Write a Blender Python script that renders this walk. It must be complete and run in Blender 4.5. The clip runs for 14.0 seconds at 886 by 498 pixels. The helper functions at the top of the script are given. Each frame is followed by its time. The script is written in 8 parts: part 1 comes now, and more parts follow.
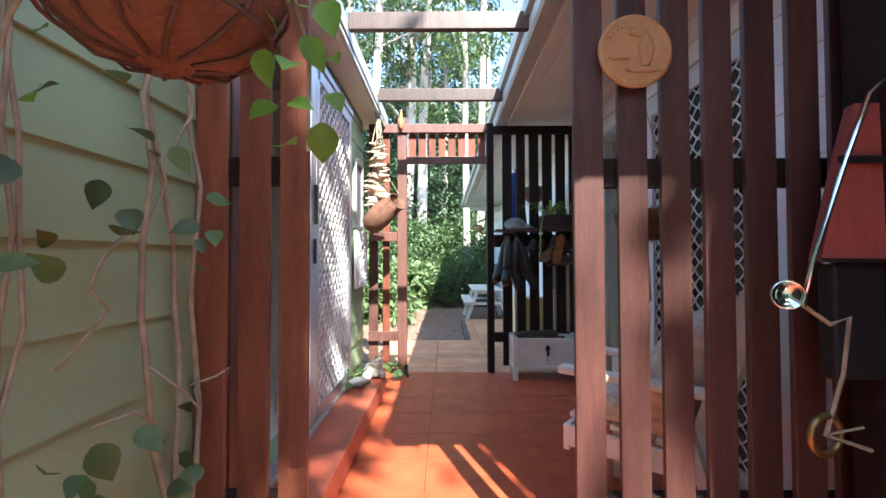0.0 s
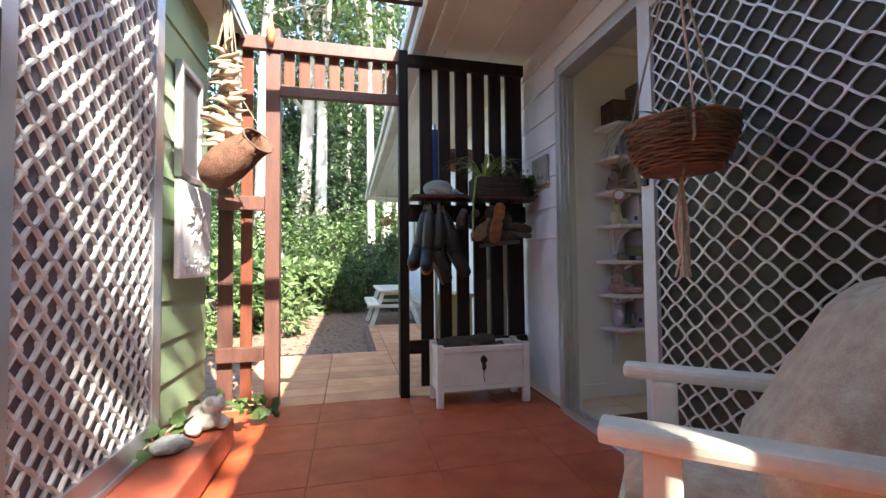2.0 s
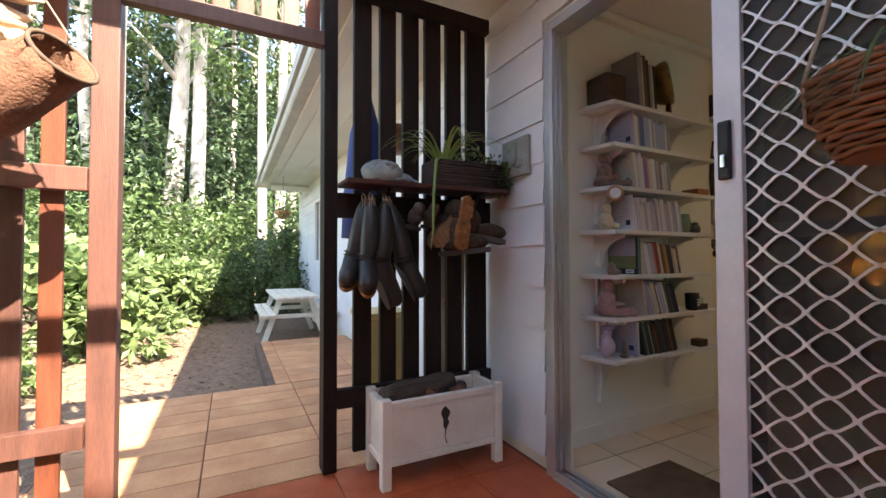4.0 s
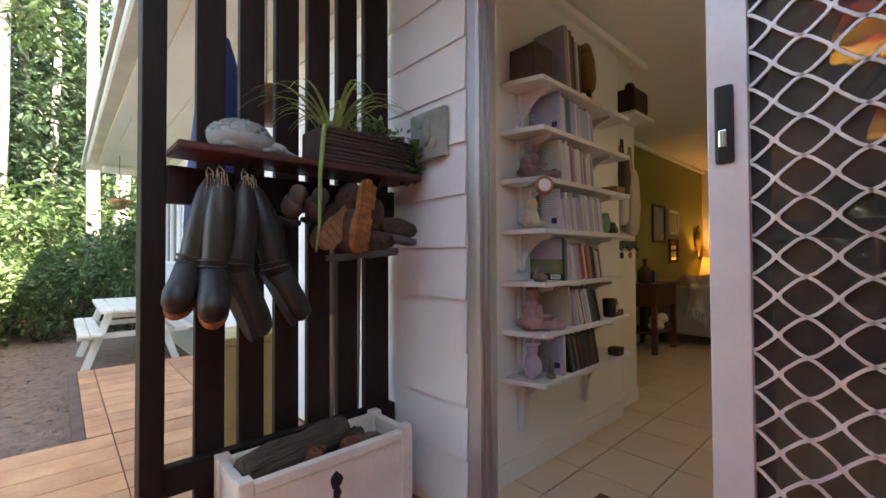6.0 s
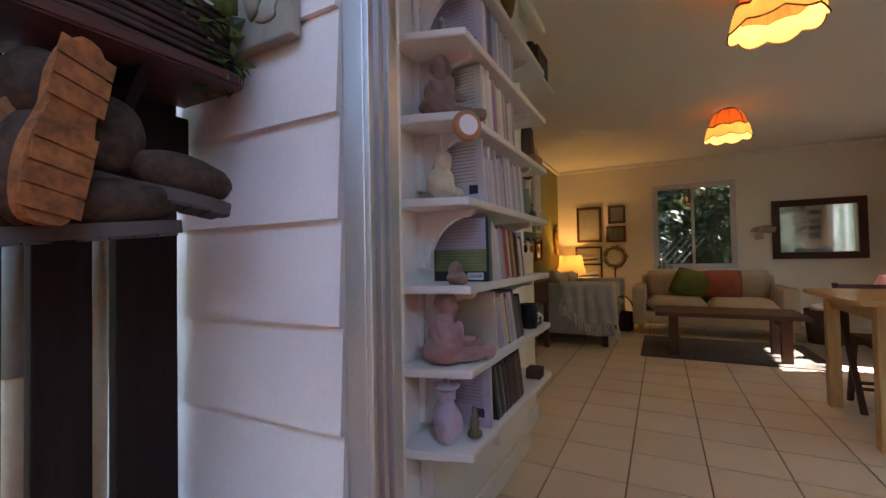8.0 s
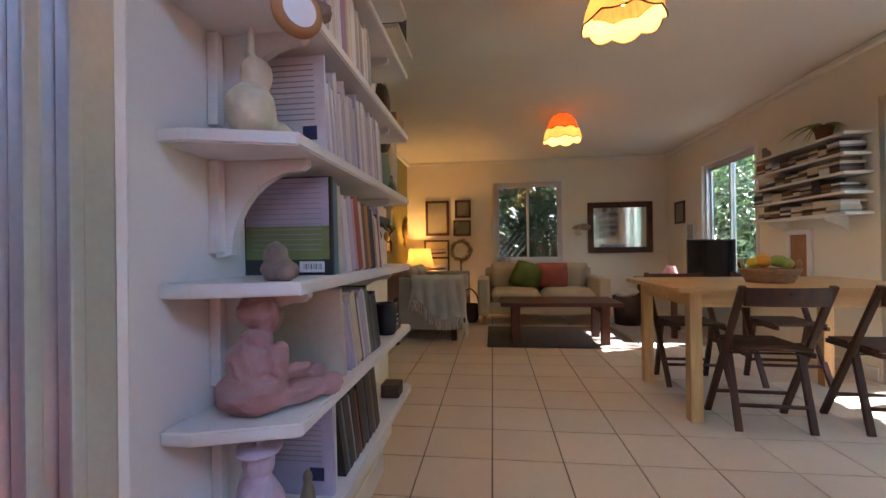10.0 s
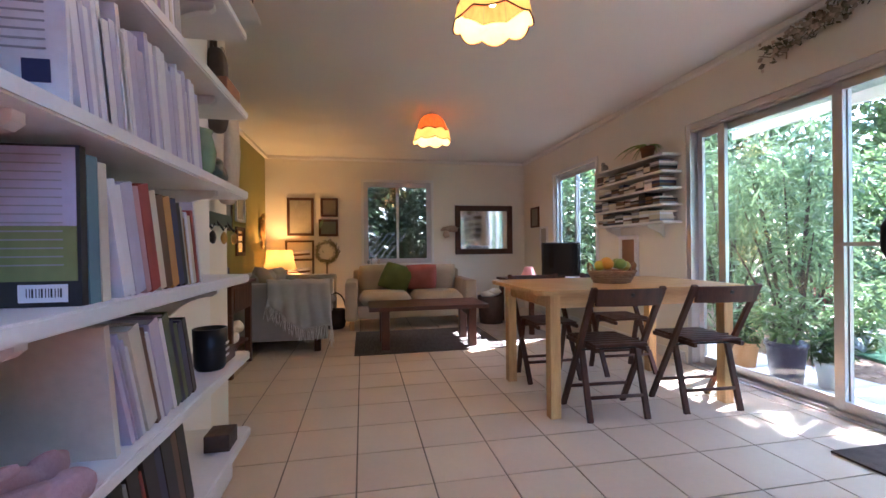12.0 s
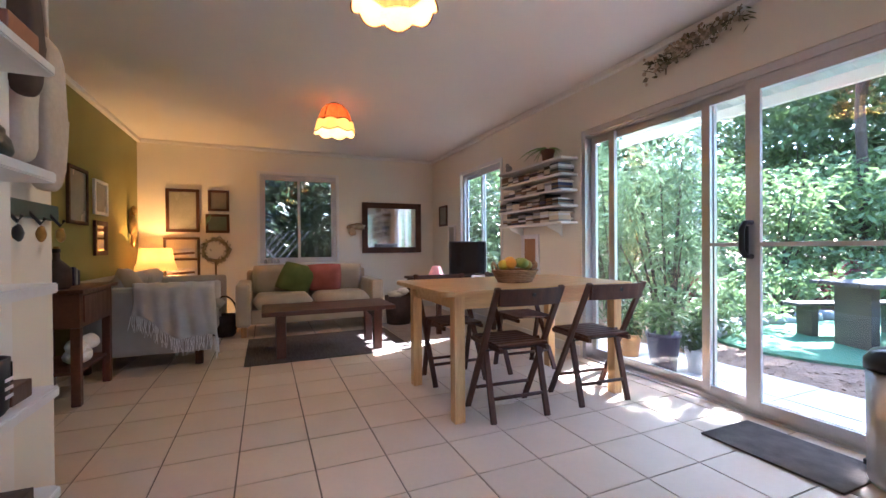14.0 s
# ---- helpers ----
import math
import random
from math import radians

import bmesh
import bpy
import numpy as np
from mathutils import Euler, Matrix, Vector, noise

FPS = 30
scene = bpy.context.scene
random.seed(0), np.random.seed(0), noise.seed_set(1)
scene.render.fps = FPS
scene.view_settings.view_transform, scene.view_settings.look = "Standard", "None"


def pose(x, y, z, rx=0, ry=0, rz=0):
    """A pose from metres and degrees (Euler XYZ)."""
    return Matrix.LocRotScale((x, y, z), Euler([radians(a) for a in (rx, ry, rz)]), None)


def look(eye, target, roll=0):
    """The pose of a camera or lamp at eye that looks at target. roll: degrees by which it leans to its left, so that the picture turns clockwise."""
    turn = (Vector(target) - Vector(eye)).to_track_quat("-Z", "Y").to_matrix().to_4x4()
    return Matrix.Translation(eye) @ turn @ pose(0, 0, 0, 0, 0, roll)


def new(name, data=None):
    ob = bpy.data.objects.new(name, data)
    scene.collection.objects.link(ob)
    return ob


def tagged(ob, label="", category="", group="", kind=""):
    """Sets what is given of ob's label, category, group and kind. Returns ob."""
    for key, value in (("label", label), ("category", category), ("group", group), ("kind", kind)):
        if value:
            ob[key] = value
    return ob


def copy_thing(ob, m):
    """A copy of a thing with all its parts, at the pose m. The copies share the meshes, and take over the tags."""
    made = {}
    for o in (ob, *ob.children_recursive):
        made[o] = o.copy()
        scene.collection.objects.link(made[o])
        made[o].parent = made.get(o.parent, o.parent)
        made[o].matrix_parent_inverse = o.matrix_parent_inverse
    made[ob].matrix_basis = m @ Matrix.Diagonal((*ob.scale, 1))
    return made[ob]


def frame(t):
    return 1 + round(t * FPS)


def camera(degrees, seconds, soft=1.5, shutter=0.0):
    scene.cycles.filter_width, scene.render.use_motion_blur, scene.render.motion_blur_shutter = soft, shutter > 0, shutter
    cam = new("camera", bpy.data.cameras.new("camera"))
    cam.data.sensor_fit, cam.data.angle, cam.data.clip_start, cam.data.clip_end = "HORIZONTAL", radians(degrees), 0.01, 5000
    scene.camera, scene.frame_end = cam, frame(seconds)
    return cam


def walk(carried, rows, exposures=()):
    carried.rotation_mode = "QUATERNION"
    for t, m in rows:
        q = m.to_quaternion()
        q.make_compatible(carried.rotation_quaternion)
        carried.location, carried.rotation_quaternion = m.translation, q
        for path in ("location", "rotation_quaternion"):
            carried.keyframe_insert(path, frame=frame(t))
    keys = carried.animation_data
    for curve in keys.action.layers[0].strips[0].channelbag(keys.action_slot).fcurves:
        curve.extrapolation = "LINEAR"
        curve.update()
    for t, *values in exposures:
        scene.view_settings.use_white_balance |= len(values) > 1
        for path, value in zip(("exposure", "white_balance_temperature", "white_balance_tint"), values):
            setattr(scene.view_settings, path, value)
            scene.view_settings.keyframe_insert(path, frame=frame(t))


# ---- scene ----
EXPO_START, EXPO_OUT, EXPO_IN = 2.5, 2.8, 3.7
cam = camera(93.73, 14.0)
ROWS = [
    (0, 0.520, 0.174, 1.106, 0.21, 1.36, 0.15),
    (0.5, 0.491, 0.424, 1.059, -3.26, 1.39, 0.22),
    (1, 0.483, 0.736, 1.007, -7.30, 1.51, 0.29),
    (1.5, 0.544, 1.062, 0.954, -10.32, 1.81, 0.34),
    (2, 0.593, 1.350, 0.918, -12.80, 2.11, 0.55),
    (2.2, 0.599, 1.461, 0.923, -13.81, 2.20, 0.62),
    (4.3, 0.543, 2.291, 1.041, -29.49, 1.14, 0.21),
    (4.5, 0.562, 2.338, 1.052, -31.03, 1.04, 0.30),
    (5, 0.606, 2.435, 1.054, -34.73, 1.06, 0.21),
    (5.5, 0.662, 2.558, 1.049, -39.11, 1.20, 0.24),
    (6, 0.762, 2.676, 1.046, -42.64, 1.06, 0.27),
    (6.5, 0.855, 2.820, 1.024, -47.43, 1.21, 0.18),
    (7, 0.999, 2.981, 1.020, -52.12, 1.26, 0.53),
    (7.5, 1.177, 3.132, 1.008, -56.90, 1.39, 0.73),
    (8, 1.303, 3.251, 1.006, -62.27, 1.26, 1.09),
    (8.2, 1.350, 3.288, 1.018, -64.60, 0.56, 0.92),
    (10.3, 1.731, 3.405, 0.972, -86.45, 0.36, 0.81),
    (10.5, 1.765, 3.410, 0.970, -88.63, 0.37, 0.78),
    (11, 1.830, 3.400, 0.974, -93.19, 0.25, 0.72),
    (11.5, 1.866, 3.385, 0.984, -97.33, 0.10, 0.65),
    (12, 1.890, 3.376, 0.998, -101.00, -0.01, 0.60),
    (12.5, 1.902, 3.369, 1.009, -104.30, -0.06, 0.49),
    (13, 1.925, 3.350, 1.019, -107.29, -0.17, 0.49),
    (13.5, 1.970, 3.325, 1.016, -110.25, -0.26, 0.47),
    (14, 2.018, 3.285, 1.004, -113.19, -0.38, 0.44),
]
walk(cam, [(t, pose(x, y, z, 90 + pitch, roll, yaw)) for t, x, y, z, yaw, pitch, roll in ROWS],
     [(0.0, EXPO_START, 5950, 6), (0.8, EXPO_START - 0.05, 6050, 5), (2.0, EXPO_OUT - 0.2, 6650, 8), (5.0, EXPO_OUT + 0.25, 7500, 12), (7.0, EXPO_IN - 0.35, 7200, 10), (8.2, EXPO_IN - 0.35, 6300, 12), (10.5, EXPO_IN + 0.22, 5900, 16), (11.5, EXPO_IN + 0.32, 5400, 19), (14.0, EXPO_IN + 0.5, 5300, 21)])

# ---- light ----
SUN_WAY = Vector((-0.33, 0.9, -1.0)).normalized()
world = bpy.data.worlds.new("world")
scene.world = world
world.use_nodes = True
wn = world.node_tree.nodes
sky = wn.new("ShaderNodeTexSky")
sky.sky_type, sky.sun_disc = "NISHITA", False
sky.sun_elevation = math.asin(-SUN_WAY.z)
sky.sun_rotation = math.atan2(-SUN_WAY.x, -SUN_WAY.y)
wn["Background"].inputs[1].default_value = 0.15
world.node_tree.links.new(sky.outputs[0], wn["Background"].inputs[0])
sun = new("sun", bpy.data.lights.new("sun", "SUN"))
sun.data.energy, sun.data.angle, sun.data.color = 4.5, radians(0.6), (1.0, 0.94, 0.84)
sun.matrix_world = look((0, 0, 20), Vector((0, 0, 20)) + SUN_WAY)


def bulb(x, y, z, power, r=0.03, color=(1.0, 0.62, 0.28)):
    d = bpy.data.lights.new("bulb", "POINT")
    d.energy, d.shadow_soft_size, d.color = power, r, color
    new("bulb", d).matrix_world = pose(x, y, z)



# ---- materials ----
def material(name, a, b=None, rough=0.6, metal=0.0, scale=8.0, grain=60.0, bump=0.15, stretch=(1, 1, 1), vary=0.0, coat=0.0, island=False, dist=0.004, sheen=0.0, trans=0.0, world=False, spec=0.5):
    """Two colours mixed by a coarse and a fine noise, with fine relief."""
    b = b or tuple(c * 0.8 for c in a)
    m = bpy.data.materials.new(name)
    m.use_nodes = True
    n, l = m.node_tree.nodes, m.node_tree.links
    p = n["Principled BSDF"]
    tc = n.new("ShaderNodeTexCoord")
    mp = n.new("ShaderNodeMapping")
    mp.inputs["Scale"].default_value = stretch
    l.new(n.new("ShaderNodeNewGeometry").outputs["Position"] if world else tc.outputs["Object"], mp.inputs[0])
    if vary and not island and not world:
        off = n.new("ShaderNodeVectorMath")
        off.operation = "SCALE"
        off.inputs[0].default_value = (37.0, 53.0, 11.0)
        l.new(n.new("ShaderNodeObjectInfo").outputs["Random"], off.inputs["Scale"])
        l.new(off.outputs[0], mp.inputs["Location"])
    big = n.new("ShaderNodeTexNoise")
    big.inputs["Scale"].default_value, big.inputs["Detail"].default_value = scale, 5
    fine = n.new("ShaderNodeTexNoise")
    fine.inputs["Scale"].default_value, fine.inputs["Detail"].default_value = grain, 3
    for k in (big, fine):
        l.new(mp.outputs[0], k.inputs["Vector"])
    add = n.new("ShaderNodeMath")
    add.operation = "MULTIPLY_ADD"
    add.inputs[1].default_value = 0.5
    l.new(fine.outputs[0], add.inputs[0])
    l.new(big.outputs[0], add.inputs[2])
    ramp = n.new("ShaderNodeMapRange")
    ramp.inputs[1].default_value, ramp.inputs[2].default_value = 0.5, 1.0
    l.new(add.outputs[0], ramp.inputs[0])
    mix = n.new("ShaderNodeMix")
    mix.data_type = "RGBA"
    mix.inputs[6].default_value, mix.inputs[7].default_value = (*a, 1), (*b, 1)
    l.new(ramp.outputs[0], mix.inputs[0])
    out = mix.outputs[2]
    if vary:
        src = n.new("ShaderNodeNewGeometry").outputs["Random Per Island"] if island else n.new("ShaderNodeObjectInfo").outputs["Random"]
        hs = n.new("ShaderNodeHueSaturation")
        mr = n.new("ShaderNodeMapRange")
        mr.inputs[3].default_value, mr.inputs[4].default_value = 1 - vary, 1 + vary
        l.new(src, mr.inputs[0])
        l.new(mr.outputs[0], hs.inputs["Value"])
        l.new(out, hs.inputs["Color"])
        out = hs.outputs[0]
    l.new(out, p.inputs["Base Color"])
    rr = n.new("ShaderNodeMapRange")
    rr.inputs[3].default_value, rr.inputs[4].default_value = max(0.02, rough - 0.1), min(1, rough + 0.1)
    l.new(big.outputs[0], rr.inputs[0])
    l.new(rr.outputs[0], p.inputs["Roughness"])
    p.inputs["Metallic"].default_value = metal
    p.inputs["Coat Weight"].default_value = coat
    p.inputs["Specular IOR Level"].default_value = spec
    p.inputs["Sheen Weight"].default_value = sheen
    if trans:
        tr = n.new("ShaderNodeBsdfTranslucent")
        l.new(out, tr.inputs[0])
        ms = n.new("ShaderNodeMixShader")
        ms.inputs[0].default_value = trans
        l.new(p.outputs[0], ms.inputs[1])
        l.new(tr.outputs[0], ms.inputs[2])
        l.new(ms.outputs[0], n["Material Output"].inputs[0])
    if bump:
        bp = n.new("ShaderNodeBump")
        bp.inputs["Strength"].default_value, bp.inputs["Distance"].default_value = bump, dist
        l.new(add.outputs[0], bp.inputs["Height"])
        l.new(bp.outputs[0], p.inputs["Normal"])
    return m


def glass_material():
    m = bpy.data.materials.new("glass")
    m.use_nodes = True
    n, l = m.node_tree.nodes, m.node_tree.links
    t, g, mx = n.new("ShaderNodeBsdfTransparent"), n.new("ShaderNodeBsdfGlossy"), n.new("ShaderNodeMixShader")
    t.inputs[0].default_value = (0.93, 0.96, 0.95, 1)
    g.inputs["Roughness"].default_value = 0.01
    lw = n.new("ShaderNodeLayerWeight")
    lw.inputs[0].default_value = 0.5
    pw = n.new("ShaderNodeMath")
    pw.operation, pw.inputs[1].default_value = "POWER", 4.0
    l.new(lw.outputs["Facing"], pw.inputs[0])
    mr = n.new("ShaderNodeMapRange")
    mr.inputs[3].default_value, mr.inputs[4].default_value = 0.04, 0.7
    l.new(pw.outputs[0], mr.inputs[0])
    l.new(mr.outputs[0], mx.inputs[0])
    l.new(t.outputs[0], mx.inputs[1])
    l.new(g.outputs[0], mx.inputs[2])
    l.new(mx.outputs[0], n["Material Output"].inputs[0])
    return m


def dark_sheet_material(name="fine_fly_mesh", cover=0.6):
    """Dark see-through sheet: fly mesh in the door, a dimming sheet in the end window."""
    m = bpy.data.materials.new(name)
    m.use_nodes = True
    n, l = m.node_tree.nodes, m.node_tree.links
    t, mx = n.new("ShaderNodeBsdfTransparent"), n.new("ShaderNodeMixShader")
    mx.inputs[0].default_value = cover
    n["Principled BSDF"].inputs["Base Color"].default_value = (0.025, 0.02, 0.018, 1)
    n["Principled BSDF"].inputs["Roughness"].default_value = 0.6
    l.new(t.outputs[0], mx.inputs[1])
    l.new(n["Principled BSDF"].outputs[0], mx.inputs[2])
    l.new(mx.outputs[0], n["Material Output"].inputs[0])
    return m


def glow(name, color, strength):
    m = material(name, color, rough=0.7)
    p = m.node_tree.nodes["Principled BSDF"]
    p.inputs["Emission Color"].default_value, p.inputs["Emission Strength"].default_value = (*color, 1), strength
    return m


WOOD = dict(stretch=(6, 6, 0.7), scale=5, grain=40)
M = {
    "green": material("green_paint", (0.30, 0.41, 0.235), (0.25, 0.34, 0.195), 0.55, scale=3, grain=120, bump=0.08),
    "board": material("white_board_paint", (0.74, 0.74, 0.75), (0.64, 0.64, 0.66), 0.5, scale=3, grain=90, bump=0.1),
    "eave": material("soffit_paint", (0.72, 0.72, 0.66), (0.62, 0.62, 0.56), 0.6, scale=2, bump=0.05),
    "gutter": material("gutter_paint", (0.50, 0.49, 0.44), (0.36, 0.36, 0.32), 0.45, scale=4, bump=0.05),
    "dark": material("dark_stained_timber", (0.020, 0.011, 0.009), (0.010, 0.006, 0.005), 0.62, vary=0.3, spec=0.2, bump=0.3, **WOOD),
    "brown": material("brown_stained_timber", (0.13, 0.055, 0.04), (0.07, 0.03, 0.024), 0.5, vary=0.2, bump=0.3, **WOOD),
    "umber": material("umber_stained_timber", (0.075, 0.04, 0.03), (0.04, 0.022, 0.017), 0.5, vary=0.2, bump=0.3, **WOOD),
    "redwood": material("red_brown_timber", (0.20, 0.064, 0.036), (0.11, 0.034, 0.020), 0.42, spec=0.35, vary=0.2, bump=0.3, **WOOD),
    "plum": material("plum_stained_timber", (0.082, 0.032, 0.026), (0.042, 0.017, 0.014), 0.43, spec=0.35, vary=0.15, bump=0.4, **WOOD),
    "rosewood": material("shelf_timber", (0.09, 0.028, 0.02), (0.05, 0.016, 0.012), 0.4, stretch=(1, 8, 8), scale=5, grain=40, bump=0.2),
    "redtile": material("red_sealed_paver", (0.47, 0.10, 0.038), (0.32, 0.058, 0.024), 0.40, scale=7, grain=60, bump=0.12, vary=0.07),
    "redstep": material("red_painted_step", (0.40, 0.095, 0.05), (0.28, 0.06, 0.035), 0.42, scale=5, bump=0.2),
    "paver": material("terracotta_paver", (0.62, 0.33, 0.17), (0.45, 0.20, 0.10), 0.65, scale=5, grain=70, bump=0.25, vary=0.14),
    "joint": material("dark_joint_sand", (0.16, 0.10, 0.075), (0.10, 0.06, 0.045), 0.9, bump=0.3),
    "alu": material("anodised_aluminium", (0.62, 0.62, 0.64), (0.52, 0.52, 0.55), 0.40, 0.85, scale=5, grain=150, bump=0.03),
    "alupaint": material("grey_painted_aluminium", (0.60, 0.59, 0.60), (0.52, 0.51, 0.53), 0.4, 0.2, bump=0.03),
    "mesh": material("aluminium_mesh", (0.72, 0.71, 0.70), (0.62, 0.61, 0.60), 0.4, 0.3, bump=0.02),
    "flymesh": material("fly_screen", (0.08, 0.08, 0.09), rough=0.7),
    "black": material("black_plastic", (0.012, 0.012, 0.014), (0.02, 0.02, 0.022), 0.35, bump=0.03, spec=0.3),
    "rubber": material("black_rubber", (0.016, 0.016, 0.017), (0.03, 0.028, 0.026), 0.5, scale=12, bump=0.15, spec=0.3),
    "glass": glass_material(),
    "finemesh": dark_sheet_material(),
    "dimsheet": dark_sheet_material("thin_dim_sheet", 0.3),
    "cream": material("cream_wall_paint", (0.80, 0.75, 0.65), (0.75, 0.70, 0.60), 0.75, scale=1.5, grain=200, bump=0.04),
    "olive": material("olive_wall_paint", (0.30, 0.27, 0.07), (0.26, 0.235, 0.06), 0.7, scale=1.5, grain=200, bump=0.04),
    "ceil": material("ceiling_paint", (0.80, 0.78, 0.74), (0.76, 0.74, 0.70), 0.8, scale=1.2, grain=200, bump=0.03),
    "white": material("white_gloss_paint", (0.78, 0.77, 0.75), (0.70, 0.69, 0.67), 0.4, scale=6, grain=120, bump=0.06),
    "tile": material("cream_floor_tile", (0.68, 0.56, 0.43), (0.63, 0.515, 0.39), 0.42, scale=3, grain=40, bump=0.03, vary=0.04, world=True),
    "grout": material("brown_grout", (0.22, 0.18, 0.14), (0.15, 0.12, 0.09), 0.9),
    "pine": material("pine", (0.70, 0.42, 0.17), (0.52, 0.27, 0.09), 0.38, stretch=(8, 0.8, 8), scale=4, grain=30, bump=0.08, coat=0.2),
    "pineleg": material("pine_leg", (0.70, 0.42, 0.17), (0.50, 0.26, 0.09), 0.38, stretch=(8, 8, 0.8), scale=4, grain=30, bump=0.08, coat=0.2),
    "walnut": material("dark_walnut", (0.09, 0.034, 0.019), (0.045, 0.017, 0.010), 0.5, spec=0.3, stretch=(5, 5, 1), scale=5, grain=40, bump=0.1, vary=0.15),
    "mahogany": material("dark_mahogany", (0.12, 0.04, 0.022), (0.06, 0.02, 0.012), 0.42, stretch=(5, 1, 1), scale=5, grain=40, bump=0.1),
    "sofa": material("beige_upholstery", (0.50, 0.41, 0.29), (0.41, 0.33, 0.23), 0.95, scale=6, grain=320, bump=0.35, sheen=0.2),
    "sofa2": material("grey_upholstery", (0.40, 0.37, 0.33), (0.32, 0.30, 0.27), 0.95, scale=6, grain=320, bump=0.35, sheen=0.2),
    "throw": material("cream_knit", (0.88, 0.86, 0.83), (0.78, 0.76, 0.73), 0.95, scale=14, grain=180, bump=0.6, sheen=0.3),
    "greenfab": material("green_cushion_cloth", (0.16, 0.20, 0.05), (0.11, 0.14, 0.035), 0.9, grain=260, bump=0.4),
    "redfab": material("red_cushion_cloth", (0.44, 0.13, 0.10), (0.33, 0.095, 0.07), 0.9, grain=260, bump=0.4),
    "rug": material("striped_rug", (0.16, 0.13, 0.11), (0.07, 0.055, 0.05), 1.0, stretch=(1, 9, 1), scale=9, grain=260, bump=0.6),
    "rug2": material("pale_rug", (0.42, 0.40, 0.40), (0.32, 0.30, 0.30), 1.0, scale=9, grain=260, bump=0.6),
    "shelfwall": material("shelf_wall_paint", (0.82, 0.80, 0.76), (0.78, 0.76, 0.72), 0.75, scale=1.5, grain=200, bump=0.04),
    "mat": material("dark_door_mat", (0.12, 0.095, 0.08), (0.055, 0.044, 0.038), 1.0, scale=12, grain=260, bump=0.8),
    "coir": material("coir_mat", (0.14, 0.08, 0.045), (0.075, 0.042, 0.026), 1.0, scale=10, grain=260, bump=0.8),
    "wicker": material("wicker", (0.24, 0.10, 0.038), (0.12, 0.05, 0.02), 0.55, scale=16, grain=90, bump=0.2, vary=0.25, island=True),
    "cane": material("light_cane", (0.40, 0.21, 0.09), (0.22, 0.10, 0.04), 0.5, scale=16, grain=90, bump=0.2, vary=0.25, island=True),
    "darkwicker": material("dark_twig_wicker", (0.055, 0.03, 0.025), (0.03, 0.018, 0.015), 0.7, scale=16, bump=0.3, vary=0.3, island=True),
    "coco": material("coconut_fibre", (0.19, 0.085, 0.048), (0.10, 0.045, 0.026), 0.85, scale=14, grain=120, bump=1.0, dist=0.01, vary=0.2, island=True),
    "terracotta": material("terracotta", (0.46, 0.24, 0.10), (0.36, 0.17, 0.07), 0.75, scale=9, grain=90, bump=0.4),
    "plaster": material("white_plaster", (0.80, 0.80, 0.80), (0.66, 0.66, 0.67), 0.85, scale=10, grain=60, bump=0.8, dist=0.01),
    "stone": material("grey_cast_stone", (0.36, 0.36, 0.35), (0.20, 0.20, 0.19), 0.9, scale=12, grain=70, bump=0.9, dist=0.01),
    "sage": material("sage_stoneware", (0.30, 0.31, 0.27), (0.22, 0.23, 0.20), 0.85, scale=12, grain=60, bump=0.6),
    "planter": material("cream_planter_paint", (0.70, 0.65, 0.58), (0.58, 0.52, 0.46), 0.5, scale=6, grain=60, bump=0.2),
    "chairpaint": material("cream_chair_paint", (0.80, 0.76, 0.66), (0.66, 0.61, 0.51), 0.48, scale=6, grain=60, bump=0.2),
    "fluff": material("faded_floral_cloth", (0.70, 0.61, 0.45), (0.45, 0.30, 0.22), 0.95, scale=26, grain=260, bump=0.25, sheen=0.2),
    "bark": material("pale_eucalypt_bark", (0.56, 0.52, 0.46), (0.20, 0.17, 0.14), 0.9, stretch=(1, 1, 0.25), scale=4, grain=25, bump=0.5, dist=0.02, vary=0.25),
    "log": material("dark_log_bark", (0.09, 0.06, 0.045), (0.035, 0.025, 0.02), 0.95, stretch=(0.4, 3, 3), scale=12, grain=40, bump=1.0, dist=0.02),
    "vine": material("dry_vine", (0.34, 0.28, 0.20), (0.20, 0.16, 0.11), 0.9, scale=20, bump=0.5),
    "leaf": material("leaf", (0.095, 0.15, 0.05), (0.06, 0.10, 0.032), 0.45, scale=6, bump=0.05, vary=0.5, island=True, trans=0.35),
    "leaflight": material("light_leaf", (0.17, 0.24, 0.10), (0.12, 0.18, 0.065), 0.45, scale=6, bump=0.05, vary=0.4, island=True, trans=0.4),
    # brighter leaf: sunlight shining through it is put into the colour
    "leafsunlit": material("sunlit_ivy_leaf", (0.20, 0.36, 0.05), (0.12, 0.25, 0.03), 0.4, scale=9, bump=0.05, vary=0.25, island=True, trans=0.5),
    "leafdark": material("dark_leaf", (0.075, 0.12, 0.055), (0.045, 0.08, 0.035), 0.4, scale=6, bump=0.05, vary=0.5, island=True, trans=0.25),
    "bamboo": material("bamboo_leaf", (0.17, 0.24, 0.12), (0.12, 0.18, 0.08), 0.5, scale=6, bump=0.05, vary=0.4, island=True, trans=0.4),
    "strap": material("variegated_strap_leaf", (0.30, 0.42, 0.14), (0.14, 0.24, 0.05), 0.5, stretch=(9, 9, 1), scale=9, bump=0.05, vary=0.3, island=True, trans=0.3),
    "redleaf": material("red_leaf", (0.30, 0.03, 0.06), (0.20, 0.02, 0.04), 0.5, vary=0.4, island=True, trans=0.3),
    "mulch": material("bark_mulch", (0.30, 0.20, 0.14), (0.15, 0.095, 0.065), 1.0, scale=14, grain=90, bump=1.0, dist=0.03),
